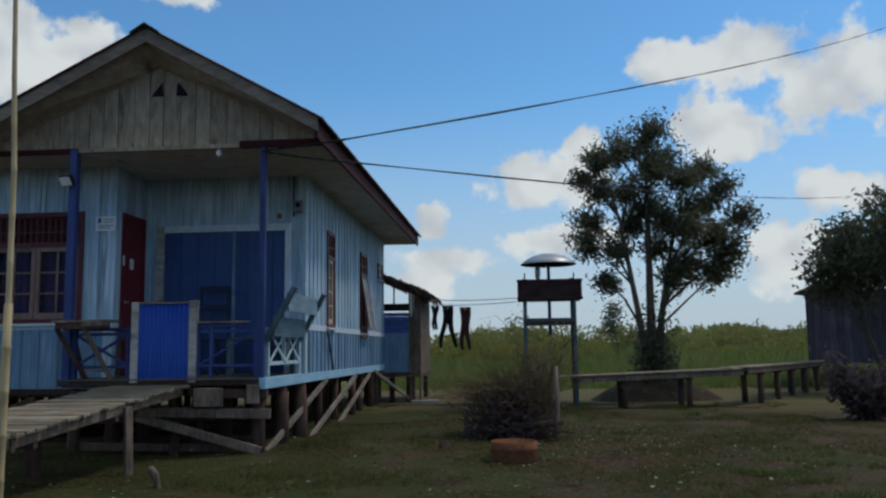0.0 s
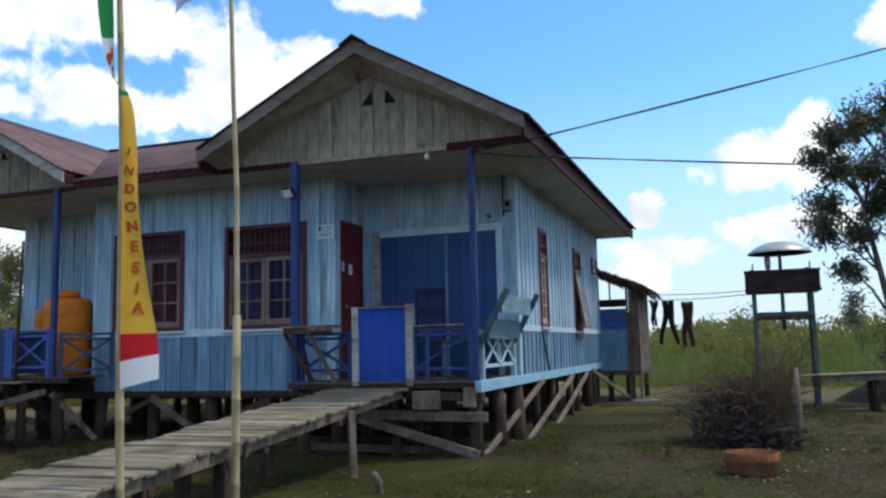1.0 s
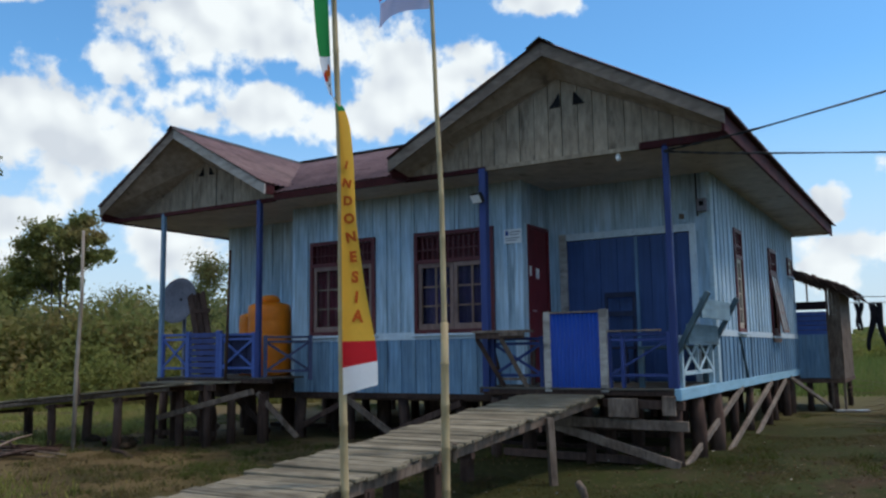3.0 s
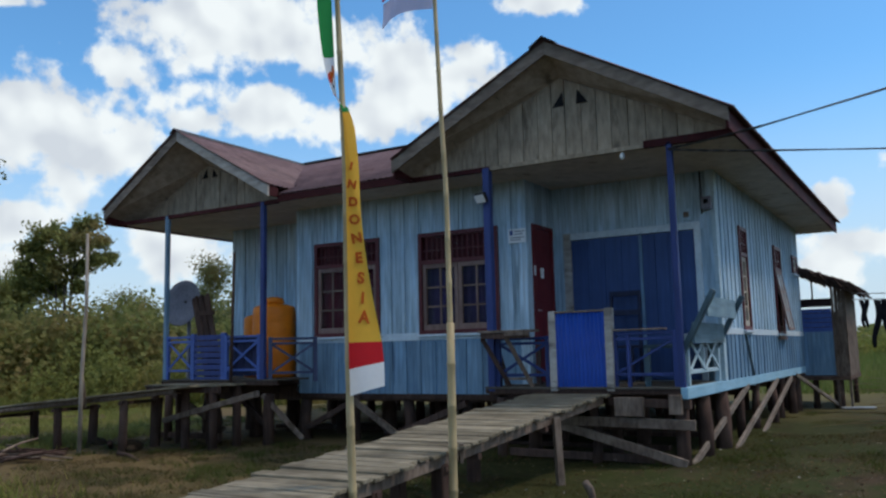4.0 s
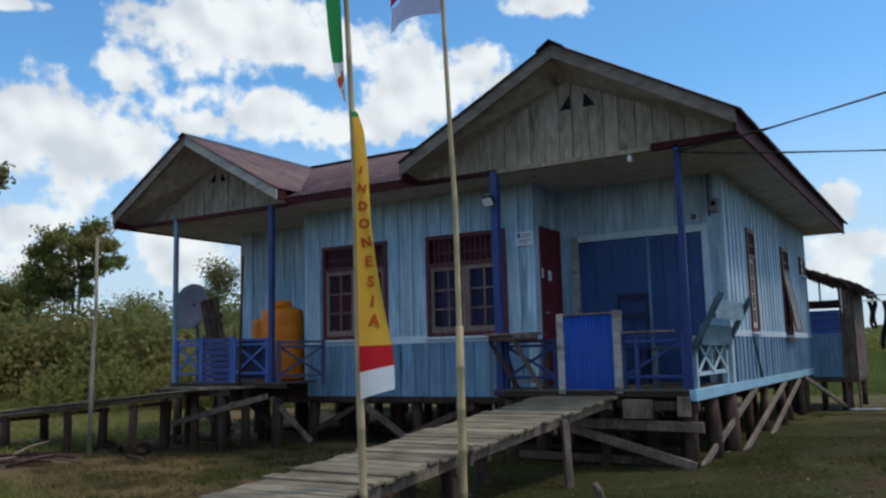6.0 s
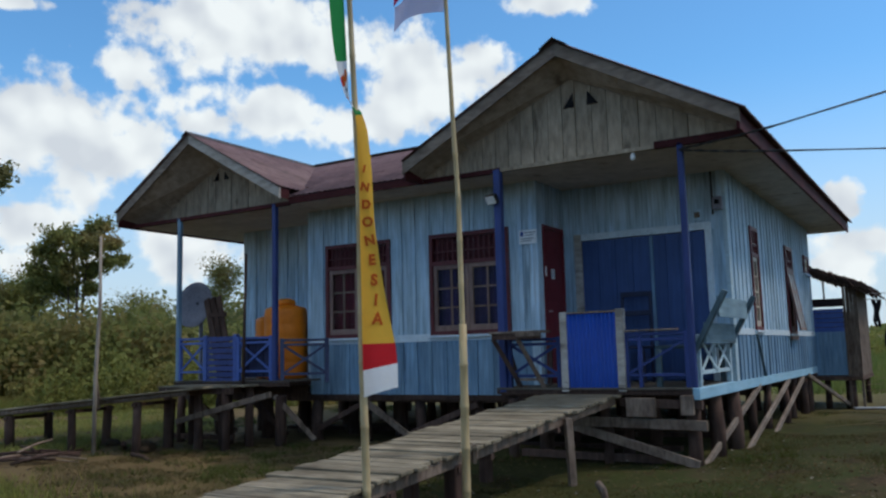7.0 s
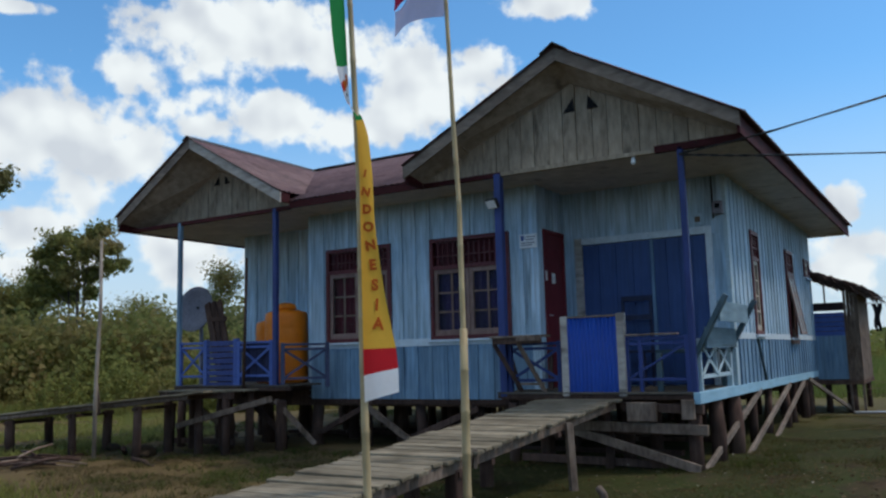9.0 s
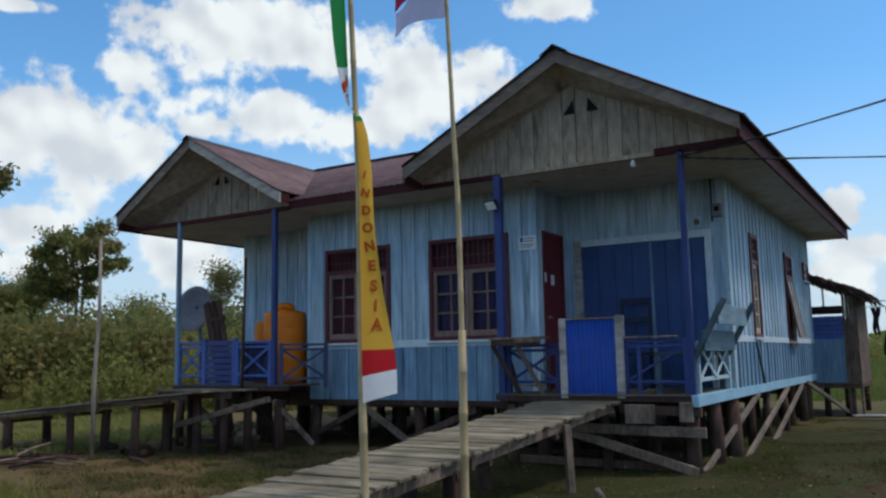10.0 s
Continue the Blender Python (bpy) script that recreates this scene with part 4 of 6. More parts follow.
for p, q, w, h, m in (
    ((0.03, 3.15, 0.69), (-0.02, 0.16, -0.06), 0.045, 0.075, M_BARGE),
    ((0.04, 5.45, 0.68), (0.09, 1.85, -0.06), 0.045, 0.075, M_BARGE),
    ((0.04, 6.9, 0.66), (0.07, 3.7, -0.06), 0.045, 0.075, M_BARGE),
    ((0.05, 7.4, 0.69), (0.6, 9.0, 0.01), 0.045, 0.07, M_BARGE),
    ((-1.673, -0.02, 0.445), (0.1, -0.04, 0.415), 0.05, 0.11, M_GREY),
    ((-1.534, 0.0, 0.403), (0.0, -0.05, 0.0), 0.05, 0.1, M_GREY),
    ((-2.186, 0.12, 0.04), (0.0, 0.1, 0.02), 0.06, 0.09, M_DARKWOOD),
    ((-0.87, 0.02, 0.657), (0.05, 0.02, 0.63), 0.08, 0.1, M_DARKWOOD),
    ((-5.058, 0.75, 0.594), (-4.146, 0.7, 0.06), 0.05, 0.09, M_GREY),
    ((-3.172, 0.8, 0.557), (-4.419, 0.85, 0.08), 0.05, 0.09, M_DARKWOOD),
    ((-5.54, -0.7, 0.758), (-7.40, -0.7, 0.36), 0.05, 0.08, M_GREY),
    ((-6.12, 0.0, 0.702), (-5.62, 0.3, 0.06), 0.05, 0.075, M_GREY),
    ((-8.112, 0.1, 0.697), (-7.037, 0.15, 0.16), 0.05, 0.09, M_GREY),
    ((-5.971, 0.8, 0.16), (-4.967, 0.8, 0.623), 0.05, 0.08, M_DARKWOOD),
    ((-8.447, 0.05, 0.06), (-6.842, -0.1, 0.09), 0.06, 0.08, M_DARKWOOD),
    ((-6.94, 0.3, 0.689), (-6.158, 0.3, 0.11), 0.05, 0.09, M_DARKWOOD)):
    part("brace", bar(p, q, w, h, None, 0.006), m, house, "weathered diagonal brace")
part("nailed_board", B(-0.775, -0.10, 0.50, -0.44, -0.05, 0.71, 0.006), M_GREY, house, "short grey board nailed under the floor")
part("nailed_board", B(-0.16, -0.11, 0.53, -0.02, -0.05, 0.74, 0.006), M_GREY, house)
# slatted skirting that closes the far edge under the floor, added to keep light out from behind
for k in range(40):
    x = -8.3 + 0.206 * k + rnd.uniform(-0.04, 0.04)
    part("skirting_slat", B(x, 8.24, GROUND - 0.1, x + rnd.uniform(0.07, 0.12), 8.27, 0.69), M_DARKWOOD, house)
# boards stored under the floor, added to block some of the light there
for p, q in (((-7.9, 2.3, 0.02), (-5.2, 2.5, 0.02)), ((-6.9, 2.7, 0.05), (-3.6, 2.5, 0.03)), ((-3.6, 1.3, 0.0), (-0.6, 1.4, 0.0)), ((-5.0, 3.3, 0.06), (-2.2, 3.5, 0.04)), ((-3.0, 2.3, 0.04), (-0.4, 2.2, 0.10)), ((-2.6, 0.5, 0.30), (-0.3, 0.55, 0.34))):
    part("stored_board", bar(p, q, 0.16, 0.06), M_DARKWOOD, house, "old board stored under the floor")

# ---------------------------------------------------------------- on the right porch
def make_gate():
    g = thing("porch_gate", -1.163, -0.02, FLOOR - 0.02, "closed bright blue corrugated sheet gate between pale posts", "gate")
    for x in (-0.345, 0.345):
        part("gate_post", B(x - 0.045, -0.04, -0.03, x + 0.045, 0.05, 0.90 + 0.012 * (x > 0), 0.008), M_BARGE_PALE, g, "pale bare wood post")
    n = 90
    vs = []
    for i in range(n + 1):
        x = -0.30 + 0.60 * i / n
        y = -0.03 + 0.009 * math.sin(i * 2 * math.pi / 7.5)
        vs += [(x, y, 0.02), (x, y, 0.885), (x, y + 0.004, 0.02), (x, y + 0.004, 0.885)]
    fs = []
    for i in range(n):
        k = 4 * i
        fs += [(k, k + 4, k + 5, k + 1), (k + 2, k + 3, k + 7, k + 6), (k + 1, k + 5, k + 7, k + 3)]
    me = bpy.data.meshes.new("panel")
    me.from_pydata(vs, [], fs)
    for p in me.polygons:
        p.use_smooth = True
    part("panel", me, M_GATE, g)
    part("top_rail", B(-0.30, -0.045, 0.875, 0.30, 0.0, 0.895, 0.003), M_GREY, g)
    for z in (0.15, 0.72):
        part("back_rail", B(-0.30, -0.015, z, 0.30, 0.02, z + 0.07), M_RAIL, g)


make_gate()


def railing(x, y, z, turn, w, h, material, label, bays=1, diag="x", thick=0.035):
    """Posts, rails and crossed slats; local x along, facing -y."""
    r = thing("railing", x, y, z, label, "railing", "porch railings", turn)
    for i in range(bays + 1):
        u = w * i / bays
        part("post", B(u - 0.03, -0.025, 0, u + 0.03, 0.03, h, 0.004), material, r)
    for zz in (h - 0.045, h * 0.83, 0.12):
        part("rail", B(0.03, -0.018, zz, w - 0.03, 0.022, zz + thick, 0.003), material, r)
    for i in range(bays):
        a, b = w * i / bays + 0.03, w * (i + 1) / bays - 0.03
        za, zb = 0.155, h * 0.83
        if diag in "x":
            part("slat", bar((a, -0.012, za), (b, -0.012, zb), 0.014, thick), material, r)
            part("slat", bar((a, 0.010, zb), (b, 0.010, za), 0.014, thick), material, r)
        elif diag == "/":
            part("slat", bar((a, -0.012, za), (b, -0.012, zb), 0.014, thick * 0.7), material, r)
    return r


slant = railing(-0.775, 0.0, FLOOR, 0, 0.70, 0.62, M_BLUE, "dark blue railing with a thin diagonal slat", 1, "/")
part("post", B(0.145, -0.022, 0.0, 0.185, 0.026, 0.575, 0.004), M_BLUE, slant)
part("top_plank", B(-0.02, -0.045, 0.625, 0.60, 0.05, 0.645, 0.004), M_GREY, slant, "bare grey plank on the rail")
railing(-1.60, 0.02, FLOOR, 180, 0.66, 0.60, M_BLUE, "dark blue railing beside the gate", 1, "x")
# zigzag railing on the open side of the porch
r = thing("railing", -0.005, 0.15, FLOOR, "pale blue side railing with zigzag slats", "railing", "porch railings", 90)
for u in (0.0, 1.42):
    part("post", B(u - 0.03, -0.03, 0, u + 0.03, 0.03, 0.57, 0.004), M_RAIL_PALE, r)
for zz in (0.53, 0.13):
    part("rail", B(0.03, -0.02, zz, 1.39, 0.02, zz + 0.045, 0.003), M_RAIL_PALE, r)
for a, za, b, zb in ((0.04, 0.52, 0.70, 0.17), (0.04, 0.17, 0.70, 0.52), (0.72, 0.52, 1.38, 0.17), (0.72, 0.17, 1.38, 0.52)):
    part("slat", bar((a, -0.026, za), (b, -0.026, zb), 0.012, 0.04), M_RAIL_PALE, r)
part("post", B(0.69, -0.02, 0.17, 0.73, 0.02, 0.53), M_RAIL_PALE, r)

M_BENCH = surface("faded_bench_paint", (0.12, 0.20, 0.25), (0.19, 0.28, 0.33), 3, 0.7, (1, 0.1, 1), 20, 0.25, 0.2, (0.09, 0.12, 0.13), 0.6)
# bench along the open side, its back leaning outwards
b = thing("bench", -0.237, 0.29, FLOOR, "blue-grey wooden bench whose backrest leans outwards", "bench")
for y in (-0.20, 1.30):
    part("back_post", bar((0.17, y, 0.30), (0.58, y, 1.04), 0.09, 0.055, None, 0.005), M_TEAL, b)
    part("leg", B(-0.22, y - 0.03, 0, -0.16, y + 0.03, 0.42, 0.004), M_TEAL, b)
    part("leg", B(0.12, y - 0.03, 0, 0.18, y + 0.03, 0.42, 0.004), M_TEAL, b)
part("seat", B(-0.24, -0.18, 0.42, 0.22, 1.30, 0.46, 0.005), M_TEAL, b)
for z0, z1 in ((0.76, 0.98), (0.47, 0.70)):
    xa, xb = 0.16 + (z0 - 0.30) * 0.554, 0.16 + (z1 - 0.30) * 0.554
    part("back_board", bar(((xa + xb) / 2 + 0.01, -0.17, (z0 + z1) / 2), ((xa + xb) / 2 + 0.01, 1.26, (z0 + z1) / 2), 0.025, z1 - z0), M_BENCH, b, "faded blue-grey back board")

# rough table by the gate
t = thing("table", -2.018, -0.10, FLOOR - 0.055, "rough unpainted wooden shelf table on slanting legs", "table")
for k in range(3):
    part("plank", B(-0.46, -0.22 + 0.15 * k, 0.70 + 0.003 * k, 0.44 - 0.04 * k, -0.08 + 0.15 * k, 0.73 + 0.003 * k, 0.004), M_GREY, t)
part("apron", B(-0.42, -0.20, 0.63, 0.42, -0.16, 0.70, 0.003), M_DARKWOOD, t)
part("apron", B(0.02, -0.225, 0.66, 0.43, -0.20, 0.70, 0.003), M_GREY, t)
for p, q, m in (((-0.42, -0.16, 0.64), (-0.12, 0.12, 0.05), M_DARKWOOD), ((0.02, -0.18, 0.64), (0.30, 0.08, 0.05), M_GREY), ((-0.40, 0.16, 0.64), (-0.2, 0.16, 0.08), M_DARKWOOD), ((0.38, 0.16, 0.64), (0.36, 0.16, 0.08), M_DARKWOOD)):
    part("leg", bar(p, q, 0.05, 0.06, None, 0.005), m, t)
t.scale = (0.76, 1, 1)
part("stretcher", bar((-0.14, 0.10, 0.15), (0.28, 0.10, 0.15), 0.03, 0.03), M_GREY, t)

# chair against the blue doors
c = thing("chair", -1.142, 1.35, FLOOR, "dark wooden chair standing by the blue doors", "chair")
for x in (-0.19, 0.19):
    part("back_leg", bar((x, 0.16, 0), (x, 0.2, 1.18), 0.035, 0.04), M_CHAIR, c)
    part("front_leg", bar((x, -0.2, 0), (x, -0.2, 0.44), 0.035, 0.04), M_CHAIR, c)
part("seat", B(-0.22, -0.23, 0.43, 0.22, 0.2, 0.465, 0.006), M_CHAIR, c)
for z in (0.86, 1.11):
    part("back_rail", B(-0.18, 0.165, z, 0.18, 0.2, z + 0.07, 0.003), M_CHAIR, c)

# flood lamp on the post, bulb, sign, meter
f = thing("flood_lamp", -2.355, -0.06, 3.165, "small flood lamp with a pale face on a blue post", "lamp", turn=-14)
part("bracket", B(-0.015, -0.02, -0.03, 0.015, 0.03, 0.02), M_BLACK, f)
part("housing", bar((0, -0.03, 0.0), (0, -0.075, -0.025), 0.17, 0.13, None, 0.008), M_BLACK, f)
part("lens", bar((0, -0.077, -0.026), (0, -0.083, -0.030), 0.145, 0.105), M_WHITE, f, "pale diffuser face")
f = thing("hanging_bulb", -0.574, 0.02, SOFFIT, "unlit pale bulb hanging from the porch ceiling", "bulb")
part("cord", tube([(0, 0, 0.02), (0, 0, 0.0)], [0.006, 0.006], 6), M_BLACK, f)
part("socket", tube([(0, 0, 0.0), (0, 0, -0.03)], [0.02, 0.022], 10), M_WHITE, f)
part("glass", lathe([(0.018, -0.03), (0.028, -0.05), (0.033, -0.075), (0.026, -0.098), (0.008, -0.108)], 14), M_WHITE, f)
s = thing("wall_sign", -2.32, Y_MAIN - 0.045, 2.767, "small white notice board on the blue wall", "sign")
part("plate", B(-0.13, -0.006, -0.095, 0.13, 0.008, 0.095, 0.002), M_WHITE, s)
part("emblem", B(-0.105, -0.008, 0.01, -0.06, -0.006, 0.075), M_INK, s)
for i, (x0, x1, z) in enumerate(((-0.04, 0.11, 0.05), (-0.04, 0.09, 0.015), (-0.10, 0.10, -0.03), (-0.10, 0.06, -0.06))):
    part("text_bar", B(x0, -0.0075, z, x1, -0.006, z + 0.012), M_DISH, s)
s = thing("electric_meter", -0.081, Y_BACK - 0.04, 3.07, "grey electricity meter with its conduit on the porch wall", "meter")
part("box", B(-0.02, -0.08, -0.07, 0.10, 0.0, 0.10, 0.008), M_DISH, s)
part("window", B(0.01, -0.084, 0.0, 0.07, -0.08, 0.06), M_DARK, s)
part("conduit", tube([(-0.03, -0.02, 0.44), (-0.03, -0.02, 0.0), (-0.03, -0.02, -0.12)], [0.012] * 3, 6), M_BLACK, s)
s = thing("switch_box", -0.318, Y_BACK - 0.035, 2.975, "small outlined board on the porch wall", "board")
part("board", B(-0.06, -0.02, -0.09, 0.09, 0.0, 0.06, 0.004), M_WALL, s)
part("cover", B(-0.03, -0.035, -0.05, 0.04, -0.02, 0.02, 0.003), M_GREY, s)
# loose stick leaning on the side wall
alone("leaning_stick", bar((0.075, 3.0, 1.40), (0.085, 3.35, 0.83), 0.03, 0.03), M_TEAL, "dark thin stick leaning on the side wall", "stick")

# ---------------------------------------------------------------- on the left porch
railing(-8.14, 0.0, FLOOR_L, 0, 0.58, 0.68, M_RAIL, "blue painted railing with crossed slats", 1, "x")
backed = railing(-6.85, 0.0, FLOOR_L, 0, 0.66, 0.66, M_RAIL, "blue painted railing with crossed slats before dark boards", 1, "x")
for k in range(4):
    part("backing_board", B(0.035 + 0.15 * k, 0.026, 0.05, 0.178 + 0.15 * k, 0.044, 0.625, 0.003), M_NAVY, backed, "dark navy backing board")
railing(-6.02, 0.05, FLOOR_L - 0.05, 50, 0.66, 0.66, M_RAIL_DULL, "dull blue-grey railing with crossed slats before a water tank", 1, "x")
g = thing("slatted_gate", -7.27, 0.0, FLOOR_L - 0.06, "blue slatted wooden gate of the smaller porch", "gate")
for x in (-0.29, 0.36):
    part("post", B(x - 0.04, -0.03, -0.03, x + 0.04, 0.04, 0.76, 0.005), M_RAIL, g)
for k in range(8):
    part("slat", B(-0.25, -0.02, 0.03 + 0.09 * k, 0.32, 0.0, 0.105 + 0.09 * k, 0.003), M_BLUE, g)
p = thing("leaning_board", -7.62, 0.22, FLOOR_L, "tall dark plank panel leaning in the smaller porch", "board")
for k in range(3):
    part("plank", bar((0.42 - 0.13 * k, 0.0, 0.0), (-0.02 - 0.13 * k, 0.10, 1.33 - 0.015 * k), 0.025, 0.155), M_DARKWOOD, p)
for z, x in ((0.35, 0.03), (1.0, -0.20)):
    part("batten", B(x + 0.02, -0.035 + z * 0.075, z, x + 0.42, -0.012 + z * 0.075, z + 0.07), M_DARKWOOD, p)


def water_tank(x, y, z, r, h, group="water tanks"):
    t = thing("water_tank", x, y, z, "orange plastic water tank with a screw lid", "water tank", group)
    prof = [(r * 0.94, 0), (r, 0.03)]
    k = 5
    for i in range(k):
        z0, z1 = 0.06 + (h * 0.83 - 0.06) * i / k, 0.06 + (h * 0.83 - 0.06) * (i + 1) / k
        prof += [(r, z0), (r * 1.012, z0 + 0.02), (r * 1.012, z1 - 0.03), (r, z1 - 0.01)]
    prof += [(r * 0.99, h * 0.85), (r * 0.93, h * 0.875), (r * 0.55, h * 0.905), (r * 0.44, h * 0.91), (r * 0.43, h * 0.93)]
    part("body", lathe(prof, 40), M_ORANGE, t)
    part("lid", lathe([(r * 0.45, h * 0.925), (r * 0.46, h * 0.955), (r * 0.42, h * 0.975), (r * 0.25, h * 0.995), (r * 0.1, h)], 32), M_ORANGE, t, "ribbed round screw lid")
    part("lid_rim", lathe([(r * 0.46, h * 0.92), (r * 0.50, h * 0.93), (r * 0.46, h * 0.94)], 32), M_ORANGE, t)
    return t


water_tank(-6.69, 0.87, FLOOR_L, 0.335, 1.27)
water_tank(-7.32, 1.24, FLOOR_L, 0.28, 1.13)

# thin bare pole nailed to the floor's edge
alone("thin_post", tube([(-6.677, -0.085, 0.752), (-6.647, -0.085, 1.80), (-6.618, -0.085, 2.820)], [0.024, 0.022, 0.019], 8), M_DARKWOOD, "thin dark bare pole standing at the smaller porch's edge", "pole")

# satellite dish behind the left porch
d = thing("satellite_dish", -9.46, 1.62, GROUND, "grey mesh satellite dish on a thin pole", "satellite dish", turn=0)
part("pole", tube([(0, 0, -0.1), (0, 0, 2.2)], [0.035, 0.035], 10), M_DISH, d)
bm = lathe([(0.02, 0.0), (0.2, 0.018), (0.29, 0.045), (0.415, 0.098), (0.425, 0.103), (0.415, 0.108), (0.29, 0.057), (0.2, 0.03), (0.02, 0.012)], 32)
part("reflector", bm, M_DISH, d, "", Matrix.Translation((0, -0.08, 2.255)) @ pose(0, 0, 0, 80, 0, 6))
part("mount", bar((0, -0.02, 2.15), (0, -0.08, 2.32), 0.05, 0.05), M_BLACK, d)


# ---------------------------------------------------------------- walkways
def boardwalk(label, p, q, width, z0, z1, pitch, post_gap, over=0.07, post_r=0.055, group="", lengthwise=0, posts=None, beam=0.09):
    """Planks across two stringers on posts, from p to q (plan), sloping from z0 to z1."""
    p, q = Vector((*p, 0)), Vector((*q, 0))
    d = (q - p).normalized()
    n = Vector((-d.y, d.x, 0))
    length = (q - p).length
    w = thing("boardwalk", p.x, p.y, GROUND, label, "boardwalk", group, math.degrees(math.atan2(d.y, d.x)))
    za, zb = z0 - GROUND, z1 - GROUND
    zz = lambda u: za + (zb - za) * u / length
    for s in (-1, 1):
        e = s * (width / 2 - over)
        part("stringer", bar((0, e, zz(0) - 0.03 - beam / 2), (length, e, zz(length) - 0.03 - beam / 2), 0.05, beam, None, 0.005), M_GREY, w)
    for k in range(lengthwise):  # long boards laid along the way, a little out of line
        bw = width / lengthwise
        u = -0.3 * (k % 2)
        while u < length:
            lb = rnd.uniform(2.2, 3.2)
            v0 = -width / 2 + bw * (k + 0.5) + rnd.uniform(-0.025, 0.025)
            lift = rnd.uniform(0.0, 0.016)
            part("plank", bar((u, v0, zz(u) - 0.014 + lift), (min(u + lb, length), v0 + rnd.uniform(-0.03, 0.03), zz(min(u + lb, length)) - 0.014 + rnd.uniform(0, 0.02)), bw * rnd.uniform(0.82, 0.95), 0.026, None, 0.004), M_PLANK, w)
            u += lb + rnd.uniform(-0.12, 0.02)
    u = 0.0
    while u < length and not lengthwise:
        pw = pitch * rnd.uniform(0.85, 1.15)
        a, b = -width / 2 + rnd.uniform(-0.045, 0.03), width / 2 + rnd.uniform(-0.03, 0.045)
        t = rnd.uniform(-0.012, 0.012)
        me = bpy.data.meshes.new("plank")
        gp = rnd.uniform(0.005, 0.013)
        j = rnd.uniform(-0.009, 0.009)
        pts = [(uu + (t if v > 0 else -t), v, zz(uu) - (0.028 if lo else 0) + j) for uu in (u + gp, u + pw - gp) for v in (a, b) for lo in (1, 0)]
        me.from_pydata(pts, [], [(0, 1, 3, 2), (4, 6, 7, 5), (0, 4, 5, 1), (2, 3, 7, 6), (0, 2, 6, 4), (1, 5, 7, 3)])
        bm = bmesh.new()
        bm.from_mesh(me)
        bmesh.ops.recalc_face_normals(bm, faces=bm.faces[:])
        bmesh.ops.bevel(bm, geom=bm.edges[:], offset=0.004, segments=1, affect="EDGES")
        bm.to_mesh(me)
        bm.free()
        part("plank", me, M_PLANK, w)
        u += pw
    u = post_gap * 0.75
    for u, s in posts or ():
        e = s * (width / 2 - over - 0.02)
        part("post", B(u - post_r, e - post_r, -0.15, u + post_r, e + post_r, zz(u) - 0.10, 0.01), M_DARKWOOD, w)
        part("cross_beam", B(u - 0.03, -width / 2 + 0.02, zz(u) - 0.16, u + 0.03, width / 2 - 0.02, zz(u) - 0.115), M_DARKWOOD, w)
    while u < length and not posts:
        for s in (-1, 1):
            e = s * (width / 2 - over - 0.04)
            r = post_r * rnd.uniform(0.85, 1.15)
            lean = rnd.uniform(-0.07, 0.07)
            part("post", tube([(u + lean, e, -0.15), (u, e, zz(u) - 0.10)], [r * 1.05, r], 8), M_DARKWOOD, w)
        part("cross_beam", B(u - 0.03, -width / 2 + 0.02, zz(u) - 0.16, u + 0.03, width / 2 - 0.02, zz(u) - 0.115), M_DARKWOOD, w)
        u += post_gap
    return w


ramp = boardwalk("weathered plank walkway sloping down from the porch gate", (-1.317, -0.07), (-1.29, -7.6), 0.92, 0.75, 0.237, 0.15, 1.9, posts=((1.65, -1), (3.0, -1), (3.52, 1), (4.42, 1), (4.7, -1), (6.3, 1), (6.4, -1)))
part("side_post", bar((1.55, 0.52, -0.1), (1.5, 0.47, 0.62), 0.07, 0.07, None, 0.006), M_GREY, ramp, "pale squared post")
part("peg", bar((3.29, 0.43, 0.41), (3.30, 0.44, 0.56), 0.03, 0.03), M_GREY, ramp)
boardwalk("low weathered plank walkway on posts towards the smaller porch", (-6.76, -0.73), (-12.56, -2.07), 0.98, 0.855, 0.350, 0.145, 1.15, post_r=0.062, lengthwise=4, beam=0.05)
pl = thing("landing", -7.10, -0.38, GROUND, "small plank landing before the smaller porch", "landing")
for k in range(5):
    part("plank", B(-0.75, -0.30 + 0.13 * k, 0.865, 0.75 + rnd.uniform(-0.05, 0.05), -0.175 + 0.13 * k, 0.89, 0.003), M_PLANK, pl)
for x in (-0.6, 0.05, 0.6):
    for y in (-0.22, 0.25):
        part("post", tube([(x, y, -0.1), (x, y, 0.865)], [0.065, 0.06], 8), M_DARKWOOD, pl)
part("edge_beam", B(-0.75, -0.27, 0.775, 0.75, -0.21, 0.865), M_DARKWOOD, pl)
for a, b, za, zb in (((3.95, 6.2), (7.1, 7.1), 0.60, 0.68), ((7.1, 7.1), (10.4, 12.6), 0.70, 0.70)):
    boardwalk("grey plank walkway on posts behind the yard", a, b, 0.55, za, zb, 0.15, 1.25, 0.07, 0.055, "far walkway", lengthwise=2)

# thin pale pole by the left walkway
alone("thin_pole", tube([(-7.84, -1.75, GROUND - 0.1), (-7.85, -1.74, 1.05), (-7.82, -1.72, 2.03), (-7.85, -1.71, 3.04)], [0.03, 0.028, 0.025, 0.02], 8), M_POLE, "thin pale bare pole standing by the walkway", "pole")
part("prop", bar((-8.11, -1.48, 0.60), (-7.88, -1.70, 0.98), 0.035, 0.05), M_GREY, bpy.data.objects["thin_pole"])

# ---------------------------------------------------------------- flag poles, banner and flag


